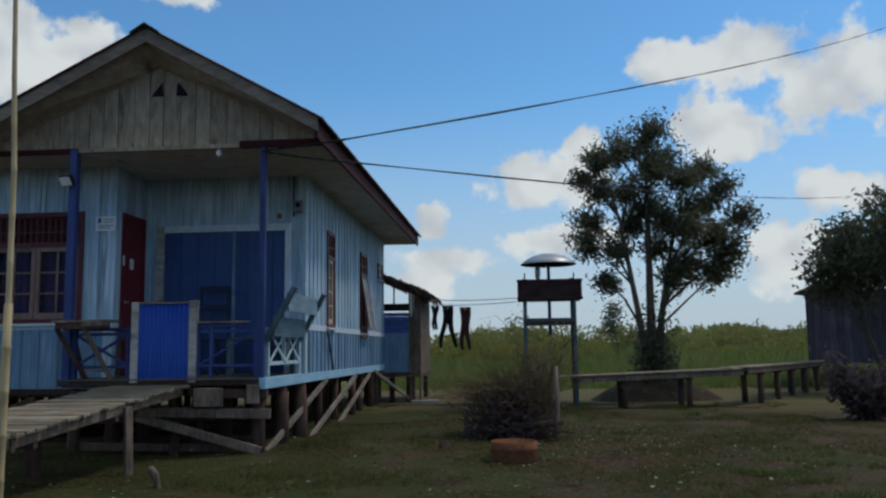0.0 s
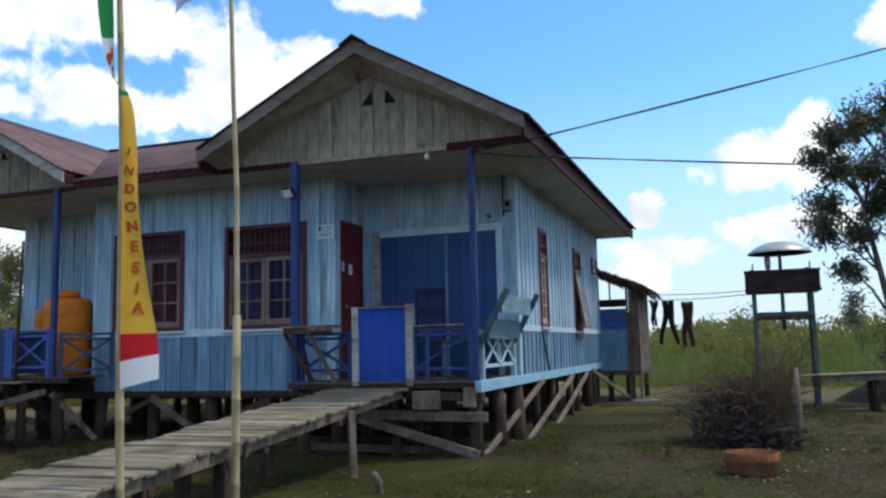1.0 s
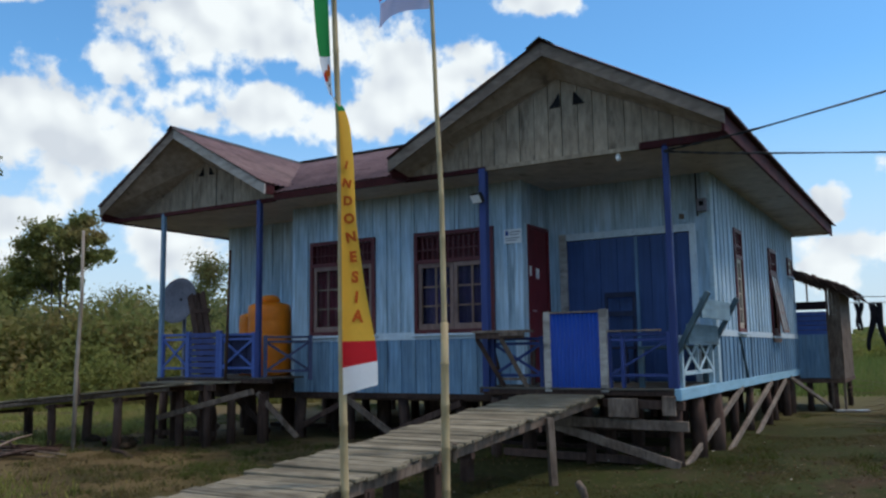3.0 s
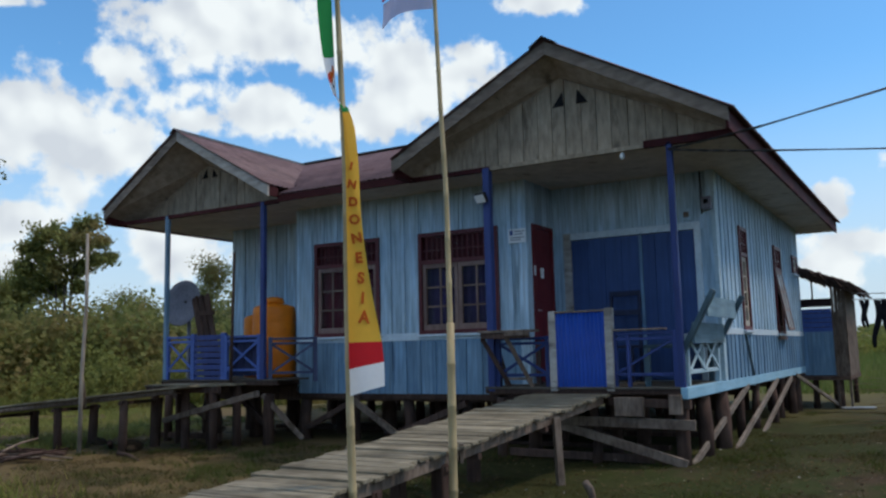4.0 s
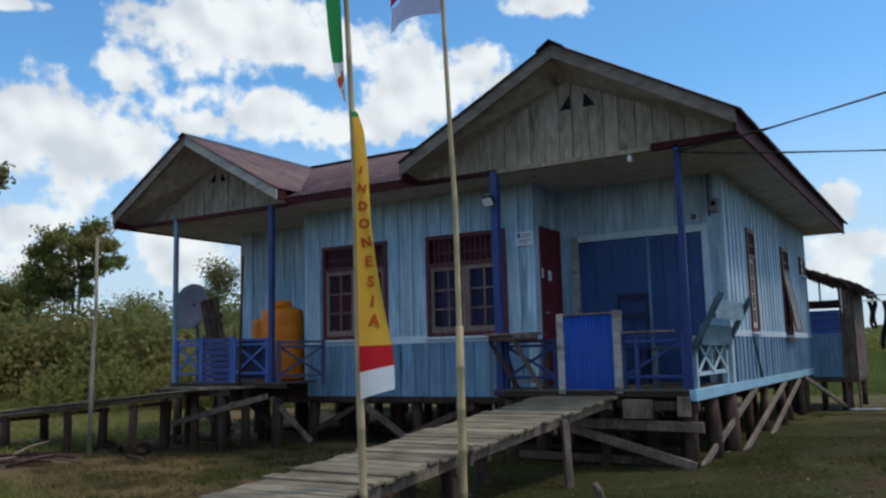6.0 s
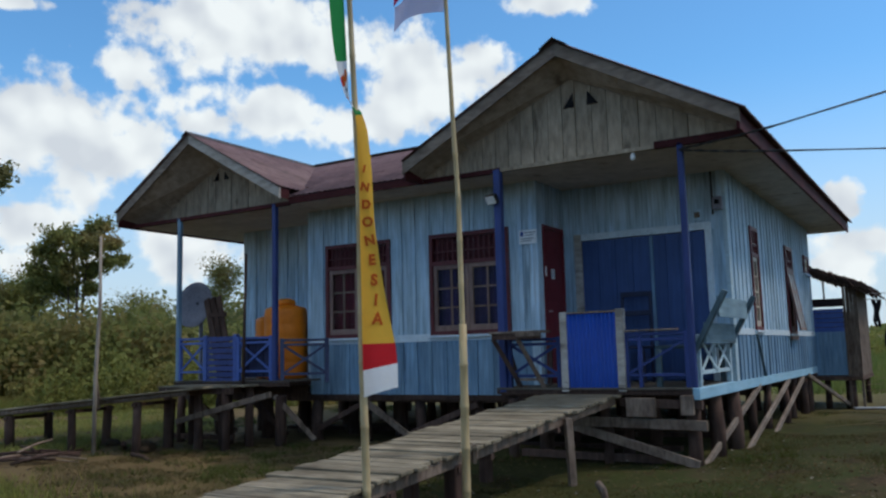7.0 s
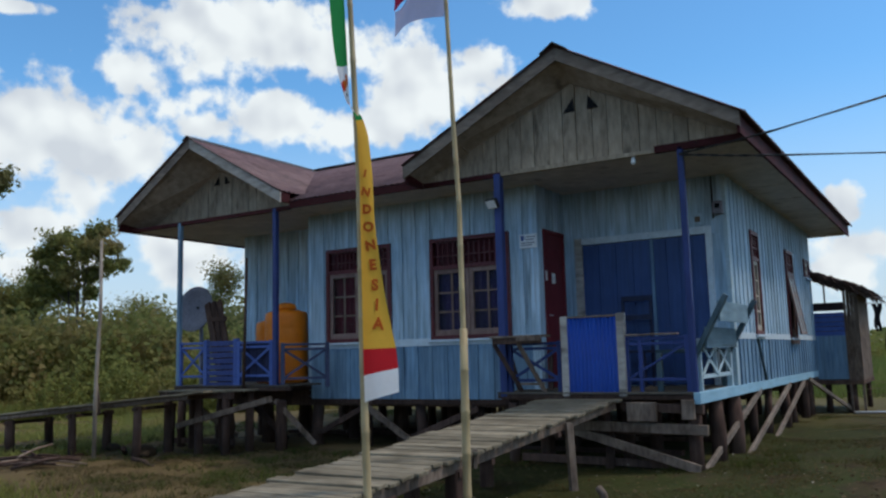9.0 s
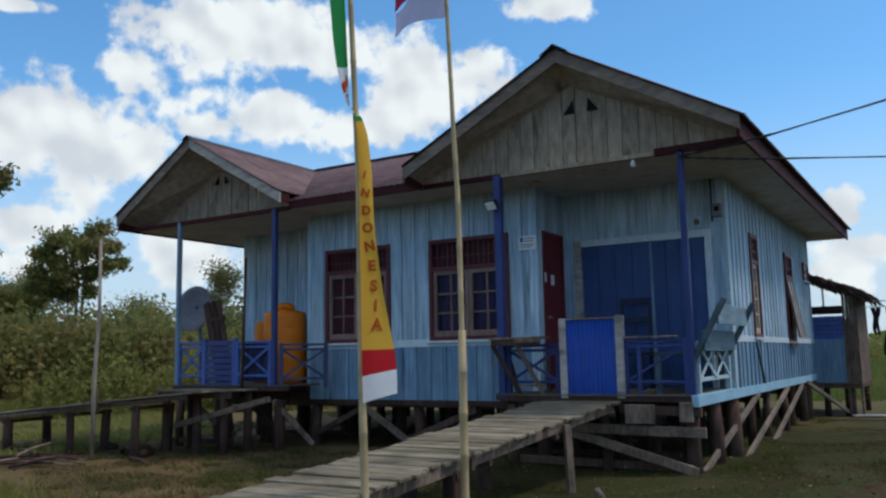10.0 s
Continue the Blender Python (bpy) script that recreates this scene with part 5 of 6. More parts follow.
def bamboo(pts, r0, r1, label):
    """A bamboo cane with its nodes."""
    pts = [Vector(p) for p in pts]
    P, R = [], []
    for a, b in zip(pts, pts[1:]):
        n = max(2, int((b - a).length / 0.30))
        for i in range(n):
            c = a.lerp(b, i / n)
            s = min(max((c.z - pts[0].z) / (pts[-1].z - pts[0].z), 0), 1)
            r = r0 + (r1 - r0) * s
            d = (b - a).normalized()
            P += [c - d * 0.012, c, c + d * 0.012]
            R += [r, r * 1.16, r]
    P.append(pts[-1]), R.append(r1)
    return alone("bamboo_pole", tube(P, R, 10), M_BAMBOO, label, "pole", "flag poles")


bamboo([(-0.796, -4.816, -0.22), (-0.839, -4.816, 0.389), (-0.859, -4.816, 1.215), (-0.873, -4.816, 2.495), (-0.892, -4.816, 2.892), (-0.932, -4.816, 3.705), (-1.011, -4.816, 4.903)], 0.029, 0.016, "tall bamboo pole that carries a long banner")
bamboo([(-0.779, -3.659, -0.22), (-0.778, -3.659, 0.23), (-0.771, -3.659, 1.477)], 0.034, 0.031, "thick bamboo socket pole beside the walkway")
bamboo([(-0.772, -3.659, 1.438), (-0.78, -3.659, 2.47), (-0.813, -3.659, 3.161), (-0.847, -3.659, 4.113), (-0.872, -3.659, 4.53)], 0.022, 0.016, "thin bamboo flag pole with a small flag")


def pole_x(z):
    """The banner pole's middle line."""
    return float(np.interp(z, (-0.22, 0.389, 1.215, 2.495, 2.892, 3.705, 4.903), (-0.796, -0.839, -0.859, -0.873, -0.892, -0.932, -1.011))), -4.816


# the banner: width (with sign: to the right of the pole) by height
BAN_Z = (0.99, 1.16, 1.33, 1.7, 2.1, 2.5, 2.75, 2.88, 2.98, 3.2, 3.6, 4.4)
BAN_W = (0.225, 0.22, 0.21, 0.165, 0.12, 0.085, 0.06, 0.03, -0.04, -0.07, -0.085, -0.13)


def banner_point(z, s):
    x, y = pole_x(z)
    w = float(np.interp(z, BAN_Z, BAN_W))
    swing = 0.028 * math.sin(z * 4.0 + s * 3.0) * s
    # the free edge is blown a little downwards and away
    return Vector((x + 0.026 * max(-1.0, min(1.0, w / 0.05)) + w * s * 0.55, y - 0.03 + w * s * 0.85 + swing, z + 0.12 * s * max(0.0, 1.35 - z) + 0.02 * math.sin(z * 7) * s))


def banner_piece(z0, z1, material, parent, name):
    bm = bmesh.new()
    nz, ns = max(3, int((z1 - z0) / 0.05)), 8
    g = [[bm.verts.new(banner_point(z0 + (z1 - z0) * i / nz, j / ns)) for j in range(ns + 1)] for i in range(nz + 1)]
    for i in range(nz):
        for j in range(ns):
            bm.faces.new((g[i][j], g[i][j + 1], g[i + 1][j + 1], g[i + 1][j])).smooth = True
    return part(name, bm, material, parent)


ban = thing("banner", 0, 0, 0, "long green, white, yellow and red banner on a bamboo pole", "banner")
banner_piece(0.99, 1.16, M_F_WHITE, ban, "white_strip")
banner_piece(1.16, 1.33, M_F_RED, ban, "red_strip")
yellow = banner_piece(1.33, 2.86, M_F_ORANGE, ban, "yellow_field")
banner_piece(2.86, 2.92, M_F_GREEN, ban, "green_strip")
banner_piece(2.92, 3.26, M_F_WHITE, ban, "white_field")
banner_piece(3.26, 4.4, M_F_GREEN, ban, "green_field")
for z0, z1, s0, s1, m in ((3.10, 3.20, 0.05, 0.45, M_F_INK), (3.07, 3.16, 0.40, 0.85, M_F_INK), (3.06, 3.14, 0.72, 0.95, M_F_RED), (3.03, 3.06, 0.15, 0.55, M_BARK), (2.97, 2.99, 0.05, 0.75, M_F_INK)):
    bm = bmesh.new()
    bm.faces.new([bm.verts.new(banner_point(z0 + (z1 - z0) * (0.5 + 0.5 * math.sin(a)), s0 + (s1 - s0) * (0.5 + 0.5 * math.cos(a))) + Vector((0.003, -0.007, 0))) for a in [k * math.pi / 6 for k in range(12)]])
    part("emblem", bm, m, ban, "plain printed emblem shape")


def letter(ch, z, s, size):
    cu = bpy.data.curves.new("letter", "FONT")
    cu.body, cu.size, cu.align_x, cu.align_y, cu.extrude = ch, size, "CENTER", "CENTER", 0.0008
    cu.offset = 0.004
    ob = bpy.data.objects.new("letter", cu)
    scene.collection.objects.link(ob)
    bpy.context.view_layer.update()
    me = bpy.data.meshes.new_from_object(ob.evaluated_get(bpy.context.evaluated_depsgraph_get()))
    bpy.data.objects.remove(ob)
    c, u, v = banner_point(z, s), banner_point(z, s + 0.05) - banner_point(z, s - 0.05), banner_point(z + 0.03, s) - banner_point(z - 0.03, s)
    u.normalize(), v.normalize()
    u = -u if u.x < 0 else u
    nrm = u.cross(v).normalized()
    v = nrm.cross(u)
    m = Matrix((u, v, nrm)).transposed().to_4x4()
    m.translation = c + nrm * 0.009
    part("letter", me, M_F_INK, yellow, "", m)


for i, ch in enumerate("INDONESIA"):
    letter(ch, 2.50 - 0.125 * i, 0.50, 0.070 + 0.005 * i)

fl = thing("flag", 0, 0, 0, "small red and white flag fluttering from a thin bamboo pole", "flag")


def flag_piece(z0, z1, material, name):
    bm = bmesh.new()
    ns, nz = 16, 6
    g = []
    for i in range(nz + 1):
        row = []
        for j in range(ns + 1):
            s, q = j / ns, i / nz
            z = z0 + (z1 - z0) * q
            row.append(bm.verts.new((-0.865 - 0.40 * s, -3.67 - 0.16 * s + 0.05 * math.sin(s * 7 + q), z - 0.10 * s * s + 0.03 * math.sin(s * 5.5))))
        g.append(row)
    for i in range(nz):
        for j in range(ns):
            bm.faces.new((g[i][j], g[i][j + 1], g[i + 1][j + 1], g[i + 1][j])).smooth = True
    part(name, bm, material, fl)


flag_piece(4.0, 4.22, M_F_LILAC, "white_half")
flag_piece(4.22, 4.44, M_F_FLAGRED, "red_half")

# ---------------------------------------------------------------- rear lean-to
sh = thing("rear_lean_to", 0, 0, 0, "grey wooden lean-to with a shaggy roof behind the house", "shed")
sh.location, sh.scale = (0.02, 0.19, 0.03), (0.74, 1, 1)
part("front_wall", B(-0.02, 8.66, 0.62, 0.74, 8.70, 1.44), M_WALL_LOW, sh, "blue boarded half wall")
for k in range(7):
    part("plank", B(0.0 + 0.106 * k, 8.63 + 0.008 * (k % 2), 0.60, 0.102 + 0.106 * k, 8.66, 1.45, 0.002), M_WALL_LOW, sh)
for k in range(5):
    part("louvre", bar((0.0, 8.65, 1.49 + 0.092 * k), (0.73, 8.65, 1.49 + 0.092 * k), 0.05, 0.08), M_RAIL, sh)
part("dark_panel", B(-0.02, 8.70, 1.94, 0.74, 8.73, 2.10), M_TANKWOOD, sh)
part("post", B(0.27, 8.68, 2.1, 0.31, 8.72, 2.66), M_GREY, sh)
part("post", B(0.74, 8.62, GROUND - 0.1, 0.80, 8.70, 2.46, 0.006), M_GREY, sh)
part("post", B(1.02, 8.74, GROUND - 0.1, 1.08, 8.82, 2.36, 0.006), M_GREY, sh)
for k in range(3):
    part("plank", B(0.80 + 0.085 * k, 8.74 + 0.012 * (k % 2), 0.58, 0.88 + 0.085 * k, 8.78, 2.42 - 0.03 * k, 0.003), M_GREY, sh, "upright grey board")
part("side_wall", B(1.04, 8.82, 0.58, 1.07, 10.8, 2.3), M_GREY, sh)
part("back_wall", B(-2.2, 10.8, 0.6, 1.03, 10.85, 1.9), M_DARKWOOD, sh)
part("floor", B(-2.2, 8.62, 0.50, 1.08, 10.9, 0.58), M_DARKWOOD, sh)
for x, y, r in ((0.2, 8.8, 0.08), (0.75, 8.85, 0.13), (0.95, 10.6, 0.07), (-0.6, 8.9, 0.08), (-0.6, 10.6, 0.08)):
    part("stilt", tube([(x, y, GROUND - 0.1), (x, y, 0.5)], [r * 1.05, r], 8), M_DARKWOOD, sh)
part("roof_base", bar((-0.3, 9.6, 2.74), (1.36, 9.6, 2.24), 2.3, 0.04), M_DARKWOOD, sh)
bm = bmesh.new()
for k in range(620):  # shaggy shingles
    u, v = rnd.random(), rnd.random()
    x0, y0 = -0.3 + 1.58 * u, 8.40 + 2.4 * v * v
    z = 2.77 - 0.30 * (x0 + 0.3)
    bar((x0, y0, z + rnd.uniform(-0.03, 0.09)), (x0 + rnd.uniform(0.12, 0.30), y0 + rnd.uniform(-0.06, 0.06), z - rnd.uniform(0.03, 0.19)), rnd.uniform(0.06, 0.14), 0.018, bm)
part("roof", bm, M_DARKWOOD, sh, "ragged dark shingle roof")
part("eave_pole", bar((0.0, 8.45, 2.60), (1.38, 8.45, 2.18), 0.05, 0.05), M_GREY, sh)

alone("fallen_board", B(-0.3, -0.12, 0, 0.3, 0.12, 0.03, 0.004), M_METAL, "pale board lying on the grass", "board", at=pose(0.92, 8.75, GROUND + 0.02, 0, 0, 15))

# ---------------------------------------------------------------- tank stand with its round roof
tw = thing("water_stand", 3.56, 6.9, GROUND, "tall teal wooden stand with dark trough and round roof", "stand")
for x in (-0.48, 0.47):
    for y in (-0.25, 0.35):
        part("leg", B(x - 0.034, y - 0.034, -0.1, x + 0.034, y + 0.034, 2.12 if y < 0 else 2.45, 0.006), M_TEAL if y < 0 else M_DARKWOOD, tw)
part("trough", B(-0.62, -0.34, 2.00, 0.62, 0.42, 2.38, 0.008), M_TANKWOOD, tw, "long dark wooden trough")
for z in (2.00, 2.33):
    part("trough_rim", B(-0.635, -0.36, z, 0.635, -0.34, z + 0.05, 0.003), M_TANKWOOD, tw)
part("centre_post", tube([(0.0, 0.0, 1.35), (0.0, 0.0, 2.75)], [0.035, 0.03], 8), M_TEAL, tw)
part("shelf", B(-0.5, -0.3, 1.60, 0.5, 0.4, 1.66, 0.005), M_TEAL, tw)
part("cross_beam", B(-0.48, -0.30, 1.52, 0.48, -0.25, 1.60, 0.004), M_DARKWOOD, tw)
part("round_roof", lathe([(0.55, 2.68), (0.55, 2.695), (0.46, 2.76), (0.33, 2.835), (0.17, 2.88), (0.02, 2.895), (0.02, 2.88), (0.16, 2.865), (0.32, 2.82), (0.45, 2.745), (0.54, 2.68)], 28), M_METAL, tw, "shallow domed grey metal roof")
part("lantern", lathe([(0.03, 2.38), (0.05, 2.44), (0.055, 2.56), (0.05, 2.62), (0.02, 2.64)], 12), M_METAL, tw, "", Matrix.Translation((-0.22, -0.2, 0)))
part("lantern_foot", tube([(-0.22, -0.2, 2.3), (-0.22, -0.2, 2.42)], [0.02, 0.02], 6), M_BLACK, tw)
for x in (-0.48, 0.47):
    part("stake", B(x - 0.012, -0.3, 2.38, x + 0.012, -0.27, 2.50), M_DARKWOOD, tw)

tw.scale = (0.98, 1, 1.024)

# wash lines between lean-to and stand, with clothes
for za, zb in ((2.20, 2.09), (2.08, 2.02)):
    pts = [(0.95 + 1.97 * i / 8, 8.76 - 1.80 * i / 8, za + (zb - za) * i / 8 - 0.03 * math.sin(math.pi * i / 8)) for i in range(9)]
    alone("wash_line", tube(pts, [0.008] * 9, 6), M_METAL, "thin wash line strung from the lean-to", "line", "wash lines")


def trousers(x, y, z, w, h, splay, material, label):
    """Trousers pegged by the waist: a creased waist and two flattened legs that hang apart."""
    bm = bmesh.new()
    n = 12
    for side in (-1, 1):
        rings = []
        for i in range(n + 1):
            v = i / n
            cx = x + side * w * 0.22 + side * splay * max(0, v - 0.2) + 0.02 * math.sin(v * 7 + side)
            rx, ry = w * (0.30 - 0.10 * v), 0.03 * (1 - 0.4 * v)
            rings.append([bm.verts.new((cx + rx * math.cos(k * math.pi / 5) * (1 + 0.12 * math.sin(5 * v + k)), y + ry * math.sin(k * math.pi / 5), z - h * v + 0.03 * math.cos(k * 1.3) * (v > 0.95))) for k in range(10)])
        for a, b in zip(rings, rings[1:]):
            for k in range(10):
                bm.faces.new((a[k], a[(k + 1) % 10], b[(k + 1) % 10], b[k])).smooth = True
        bm.faces.new(rings[0][::-1]), bm.faces.new(rings[-1])
    alone("trousers", bm, material, label, "clothes", "washing on the line")


trousers(1.17, 8.55, 2.05, 0.14, 0.50, -0.02, M_CLOTH, "small dark shorts hanging on the wash line")
trousers(1.47, 8.27, 2.03, 0.20, 0.86, 0.13, M_CLOTH, "black trousers hanging on the wash line")
trousers(1.86, 7.92, 1.98, 0.20, 0.86, 0.02, M_CLOTH_RED, "dark brown trousers hanging on the wash line")

# ---------------------------------------------------------------- power cables
def cable(pts, r, label):
    P = []
    for a, b in zip(pts, pts[1:]):
        a, b = Vector(a), Vector(b)
        for i in range(24):
            s = i / 24
            P.append(a.lerp(b, s) - Vector((0, 0, 1)) * (0.006 * (b - a).length * 4 * s * (1 - s)))
    P.append(Vector(pts[-1]))
    bm = bmesh.new()
    for ph in (0, math.pi):
        Q = [p + Vector((0, math.cos(ph + i * 0.9), math.sin(ph + i * 0.9))) * r * 0.8 for i, p in enumerate(P)]
        tube(Q, [r] * len(Q), 5, bm)
    return alone("power_cable", bm, M_BLACK, label, "cable", "power cables")


cable([(-0.02, -0.05, 3.45), (1.06, -0.52, 3.43)], 0.008, "twisted black service cable tied to a porch post")
cable([(1.06, -0.52, 3.43), (20.4, 29.4, 15.7)], 0.009, "twisted black service cable past the roof corner")
cable([(-0.02, -0.05, 3.44), (1.12, -0.52, 3.17), (20.2, 34.0, 8.6)], 0.008, "black cable running off over the field")

# ---------------------------------------------------------------- plants
def leaves_mesh(name, centres, size, seed, droop=0.3, slim=0.45, flat=False):
    """Small pointed leaves at the given centres; flat: lying on the ground."""
    q = np.random.RandomState(seed)
    c = np.asarray(centres, float)
    n = len(c)
    a = q.normal(size=(n, 3))
    a[:, 2] -= droop
    a /= np.linalg.norm(a, axis=1)[:, None]
    if flat:
        a[:, 2] *= 0.12
    b = np.cross(a, q.normal(size=(n, 3)) * (0.15, 0.15, 1) if flat else q.normal(size=(n, 3)))
    b /= np.linalg.norm(b, axis=1)[:, None] + 1e-9
    s = size * q.uniform(0.6, 1.4, (n, 1))
    v = np.stack([c - a * s, c + b * s * slim, c + a * s, c - b * s * slim], 1).reshape(-1, 3)
    f = np.arange(4 * n).reshape(-1, 4)
    me = bpy.data.meshes.new(name)
    me.from_pydata(v.tolist(), [], f.tolist())
    return me


def limb(bm, p, d, length, r, depth, q, tips, bend=0.35, spread=0.75, up=0.15):
    """A branch that forks, with its ends gathered in tips."""
    pts, rad = [Vector(p)], [r]
    d = Vector(d).normalized()
    for i in range(4):
        d = (d + Vector((q.uniform(-1, 1), q.uniform(-1, 1), q.uniform(-0.5, 0.7))) * bend * 0.4 + Vector((0, 0, up * 0.3))).normalized()
        pts.append(pts[-1] + d * length / 4)
        rad.append(r * (1 - 0.11 * (i + 1)))
    tube(pts, rad, 6 if depth > 1 else 4, bm, cap=False)
    if depth <= 1:
        tips += pts[2:]
    if depth == 0:
        return
    for k in range(q.choice((2, 3, 3))):
        nd = (d + Vector((q.uniform(-1, 1), q.uniform(-1, 1), q.uniform(-0.4, 0.8))) * spread).normalized()
        limb(bm, pts[-1 if k < 2 else 2], nd, length * q.uniform(0.62, 0.82), rad[-1] * 0.72, depth - 1, q, tips, bend, spread, up)


def tree(label, x, y, height, trunk_r, seed, leaf, leaf_n, material, trunks=1, first=0.3, depth=4, spread=0.75, clump=0.28, lean=(0, 0), squash=1.0, group="", width=None):
    q = random.Random(seed)
    t = thing("tree", x, y, GROUND, label, "tree", group)
    bm, tips = bmesh.new(), []
    for k in range(trunks):
        a = q.uniform(0, 6.28)
        base = Vector((math.cos(a), math.sin(a), 0)) * (trunk_r * 1.1 if trunks > 1 else 0) - Vector((0, 0, 0.15))
        d = Vector((math.cos(a) * 0.22 * (trunks > 1) + lean[0], math.sin(a) * 0.22 * (trunks > 1) + lean[1], 1))
        limb(bm, base, d, height * first, trunk_r, depth, q, tips, 0.3, spread)
    # scale the skeleton to the wanted height (and width)
    top = max(p.z for p in tips)
    f = height * 0.96 / top
    wide = max(max(abs(p.x), abs(p.y)) for p in tips)
    g = (width / 2 / wide) if width else f
    for v in bm.verts:
        v.co.z *= f
        k = min(1.0, max(0.0, v.co.z / (height * 0.35)))
        v.co.x *= 1 + (g - 1) * k
        v.co.y *= 1 + (g - 1) * k
    pts = np.array([(p.x * g, p.y * g, p.z * f) for p in tips])
    part("trunk", bm, M_BARK, t)
    rs = np.random.RandomState(seed)
    c = pts[rs.randint(0, len(pts), leaf_n)] + rs.normal(0, 1, (leaf_n, 3)) * (clump, clump, clump * 0.7)
    part("crown", leaves_mesh("crown", c, leaf, seed + 1), material, t)
    return t


# the broad tree behind the yard, on its low mound
bm = bmesh.new()
rings = []
for i in range(9):
    r = 1.3 * i / 8
    rings.append([bm.verts.new((r * math.cos(a * math.pi / 12) * 1.15, r * math.sin(a * math.pi / 12), 0.62 * (1 - (i / 8) ** 1.4) * (1 + 0.25 * noise.noise(Vector((math.cos(a * math.pi / 12) * 2, math.sin(a * math.pi / 12) * 2, i * 0.4)))) - 0.05)) for a in range(24)])
for a, b_ in zip(rings[1:], rings[2:]):
    for k in range(24):
        bm.faces.new((a[k], b_[k], b_[(k + 1) % 24], a[(k + 1) % 24])).smooth = True
bm.faces.new(rings[1])
M_MOUND = surface("mound_earth", (0.04, 0.027, 0.018), (0.06, 0.042, 0.026), 2, 0.95, (1, 1, 1), 14, 0.35, 0.6, (0.06, 0.07, 0.03), 0.55)
alone("earth_mound", bm, M_MOUND, "low dark earth mound round the tree's foot", "mound", at=pose(5.95, 9.5, GROUND))
# lobes of its crown: offset along x, along y, height, radius
LOBES = [(0.1, 0.0, 5.95, 0.72), (0.45, 0.5, 5.4, 0.75), (-0.65, -0.3, 5.5, 0.6), (-1.15, 0.1, 5.4, 0.48), (-1.5, -0.2, 4.95, 0.36), (-1.3, 0.4, 4.1, 0.55), (-1.4, -0.1, 3.5, 0.5),
         (-0.5, -0.5, 4.6, 0.6), (0.15, 0.6, 4.4, 0.8), (0.8, -0.3, 4.85, 0.7), (1.2, 0.2, 4.25, 0.7), (1.5, -0.1, 3.6, 0.72), (1.0, 0.5, 3.0, 0.75), (0.75, -0.5, 3.7, 0.65), (1.6, 0.3, 2.85, 0.55), (-0.95, 0.2, 2.65, 0.38), (0.15, 0.1, 3.4, 0.5), (0.1, -0.4, 5.1, 0.6),
         (-0.7, 0.1, 3.35, 0.5), (0.55, 0.3, 2.75, 0.5), (1.85, 0.0, 3.25, 0.5), (-1.05, 0.2, 4.75, 0.5), (0.35, -0.3, 4.0, 0.55), (-0.3, 0.3, 3.9, 0.5), (1.75, 0.1, 4.7, 0.5), (2.15, -0.1, 4.1, 0.42), (1.35, 0.3, 5.2, 0.45)]


def lobed_tree(x, y, label, lobes, material, leaf, per, seed, group="", trunk=0.11, slim=0.30, twigs=36):
    """Several stems that fork into the lobes of the crown, each lobe full of leafy twigs."""
    q, rs = random.Random(seed), np.random.RandomState(seed)
    t = thing("tree", x, y, GROUND, label, "tree", group)
    bm, pts = bmesh.new(), []
    low, high = min(l[2] for l in lobes), max(l[2] for l in lobes)
    wide = max(abs(l[0]) for l in lobes)
    # three leaders that rise from one foot
    leaders = []
    for fx, fy, hz, f in ((0.05, 0.0, high - 0.5, 1.0), (wide * 0.42, 0.15, low + (high - low) * 0.55, 0.8), (-wide * 0.42, -0.1, low + (high - low) * 0.65, 0.72)):
        P = [Vector((fx * 0.10, fy, -0.15)), Vector((fx * 0.16, fy, low * 0.35)), Vector((fx * 0.30, fy, low * 0.7)), Vector((fx * 0.7, fy, low * 0.4 + hz * 0.6)), Vector((fx, fy, hz))]
        P = [p + Vector((q.uniform(-0.05, 0.05), q.uniform(-0.05, 0.05), 0)) for p in P]
        tube(P, [trunk * f * g for g in (1.5, 1.2, 0.95, 0.5, 0.2)], 9, bm, cap=False)
        leaders.append(P)
    for i, (lx, ly, lz, r) in enumerate(lobes):
        goal = Vector((lx, ly, lz))
        P = min(leaders, key=lambda L_: min((p - goal).length for p in L_[2:]))
        zf = max(low * 0.6, lz - 0.5 - 0.55 * min((p - goal).length for p in P[2:]))
        fork = P[0]
        for a, b in zip(P, P[1:]):
            if a.z <= zf <= b.z:
                fork = a.lerp(b, (zf - a.z) / (b.z - a.z))
        knee = fork.lerp(goal, 0.5) + Vector((q.uniform(-0.12, 0.12), q.uniform(-0.12, 0.12), 0.10))
        tube([fork, knee, goal], [trunk * 0.36, trunk * 0.22, trunk * 0.1], 6, bm, cap=False)
        for k in range(int(twigs * r / 0.6)):
            d = Vector((q.gauss(0, 1), q.gauss(0, 1), q.gauss(0.1, 0.8))).normalized()
            a = knee.lerp(goal, q.uniform(0.35, 1.0))
            e = goal + d * r * q.uniform(0.35, 1.0)
            m = a.lerp(e, 0.5) + Vector((0, 0, 0.06))
            tube([a, m, e], [0.010, 0.007, 0.003], 3, bm, cap=False)
            n = q.randint(per, per * 2)
            s = rs.uniform(0.3, 1.1, (n, 1))
            pts.append(np.array(a)[None] * (1 - s) + np.array(e)[None] * s + rs.normal(0, 1, (n, 3)) * (0.09, 0.09, 0.07) - (0, 0, 0.04))
    part("trunk", bm, M_BARK, t)
    part("crown", leaves_mesh("crown", np.concatenate(pts), leaf, seed + 1, 0.6, slim), material, t)


lobed_tree(5.92, 9.5, "broad tree with several stems and fine dark leaves", LOBES, M_LEAF, 0.055, 22, 31, "", 0.10, 0.34, 38)
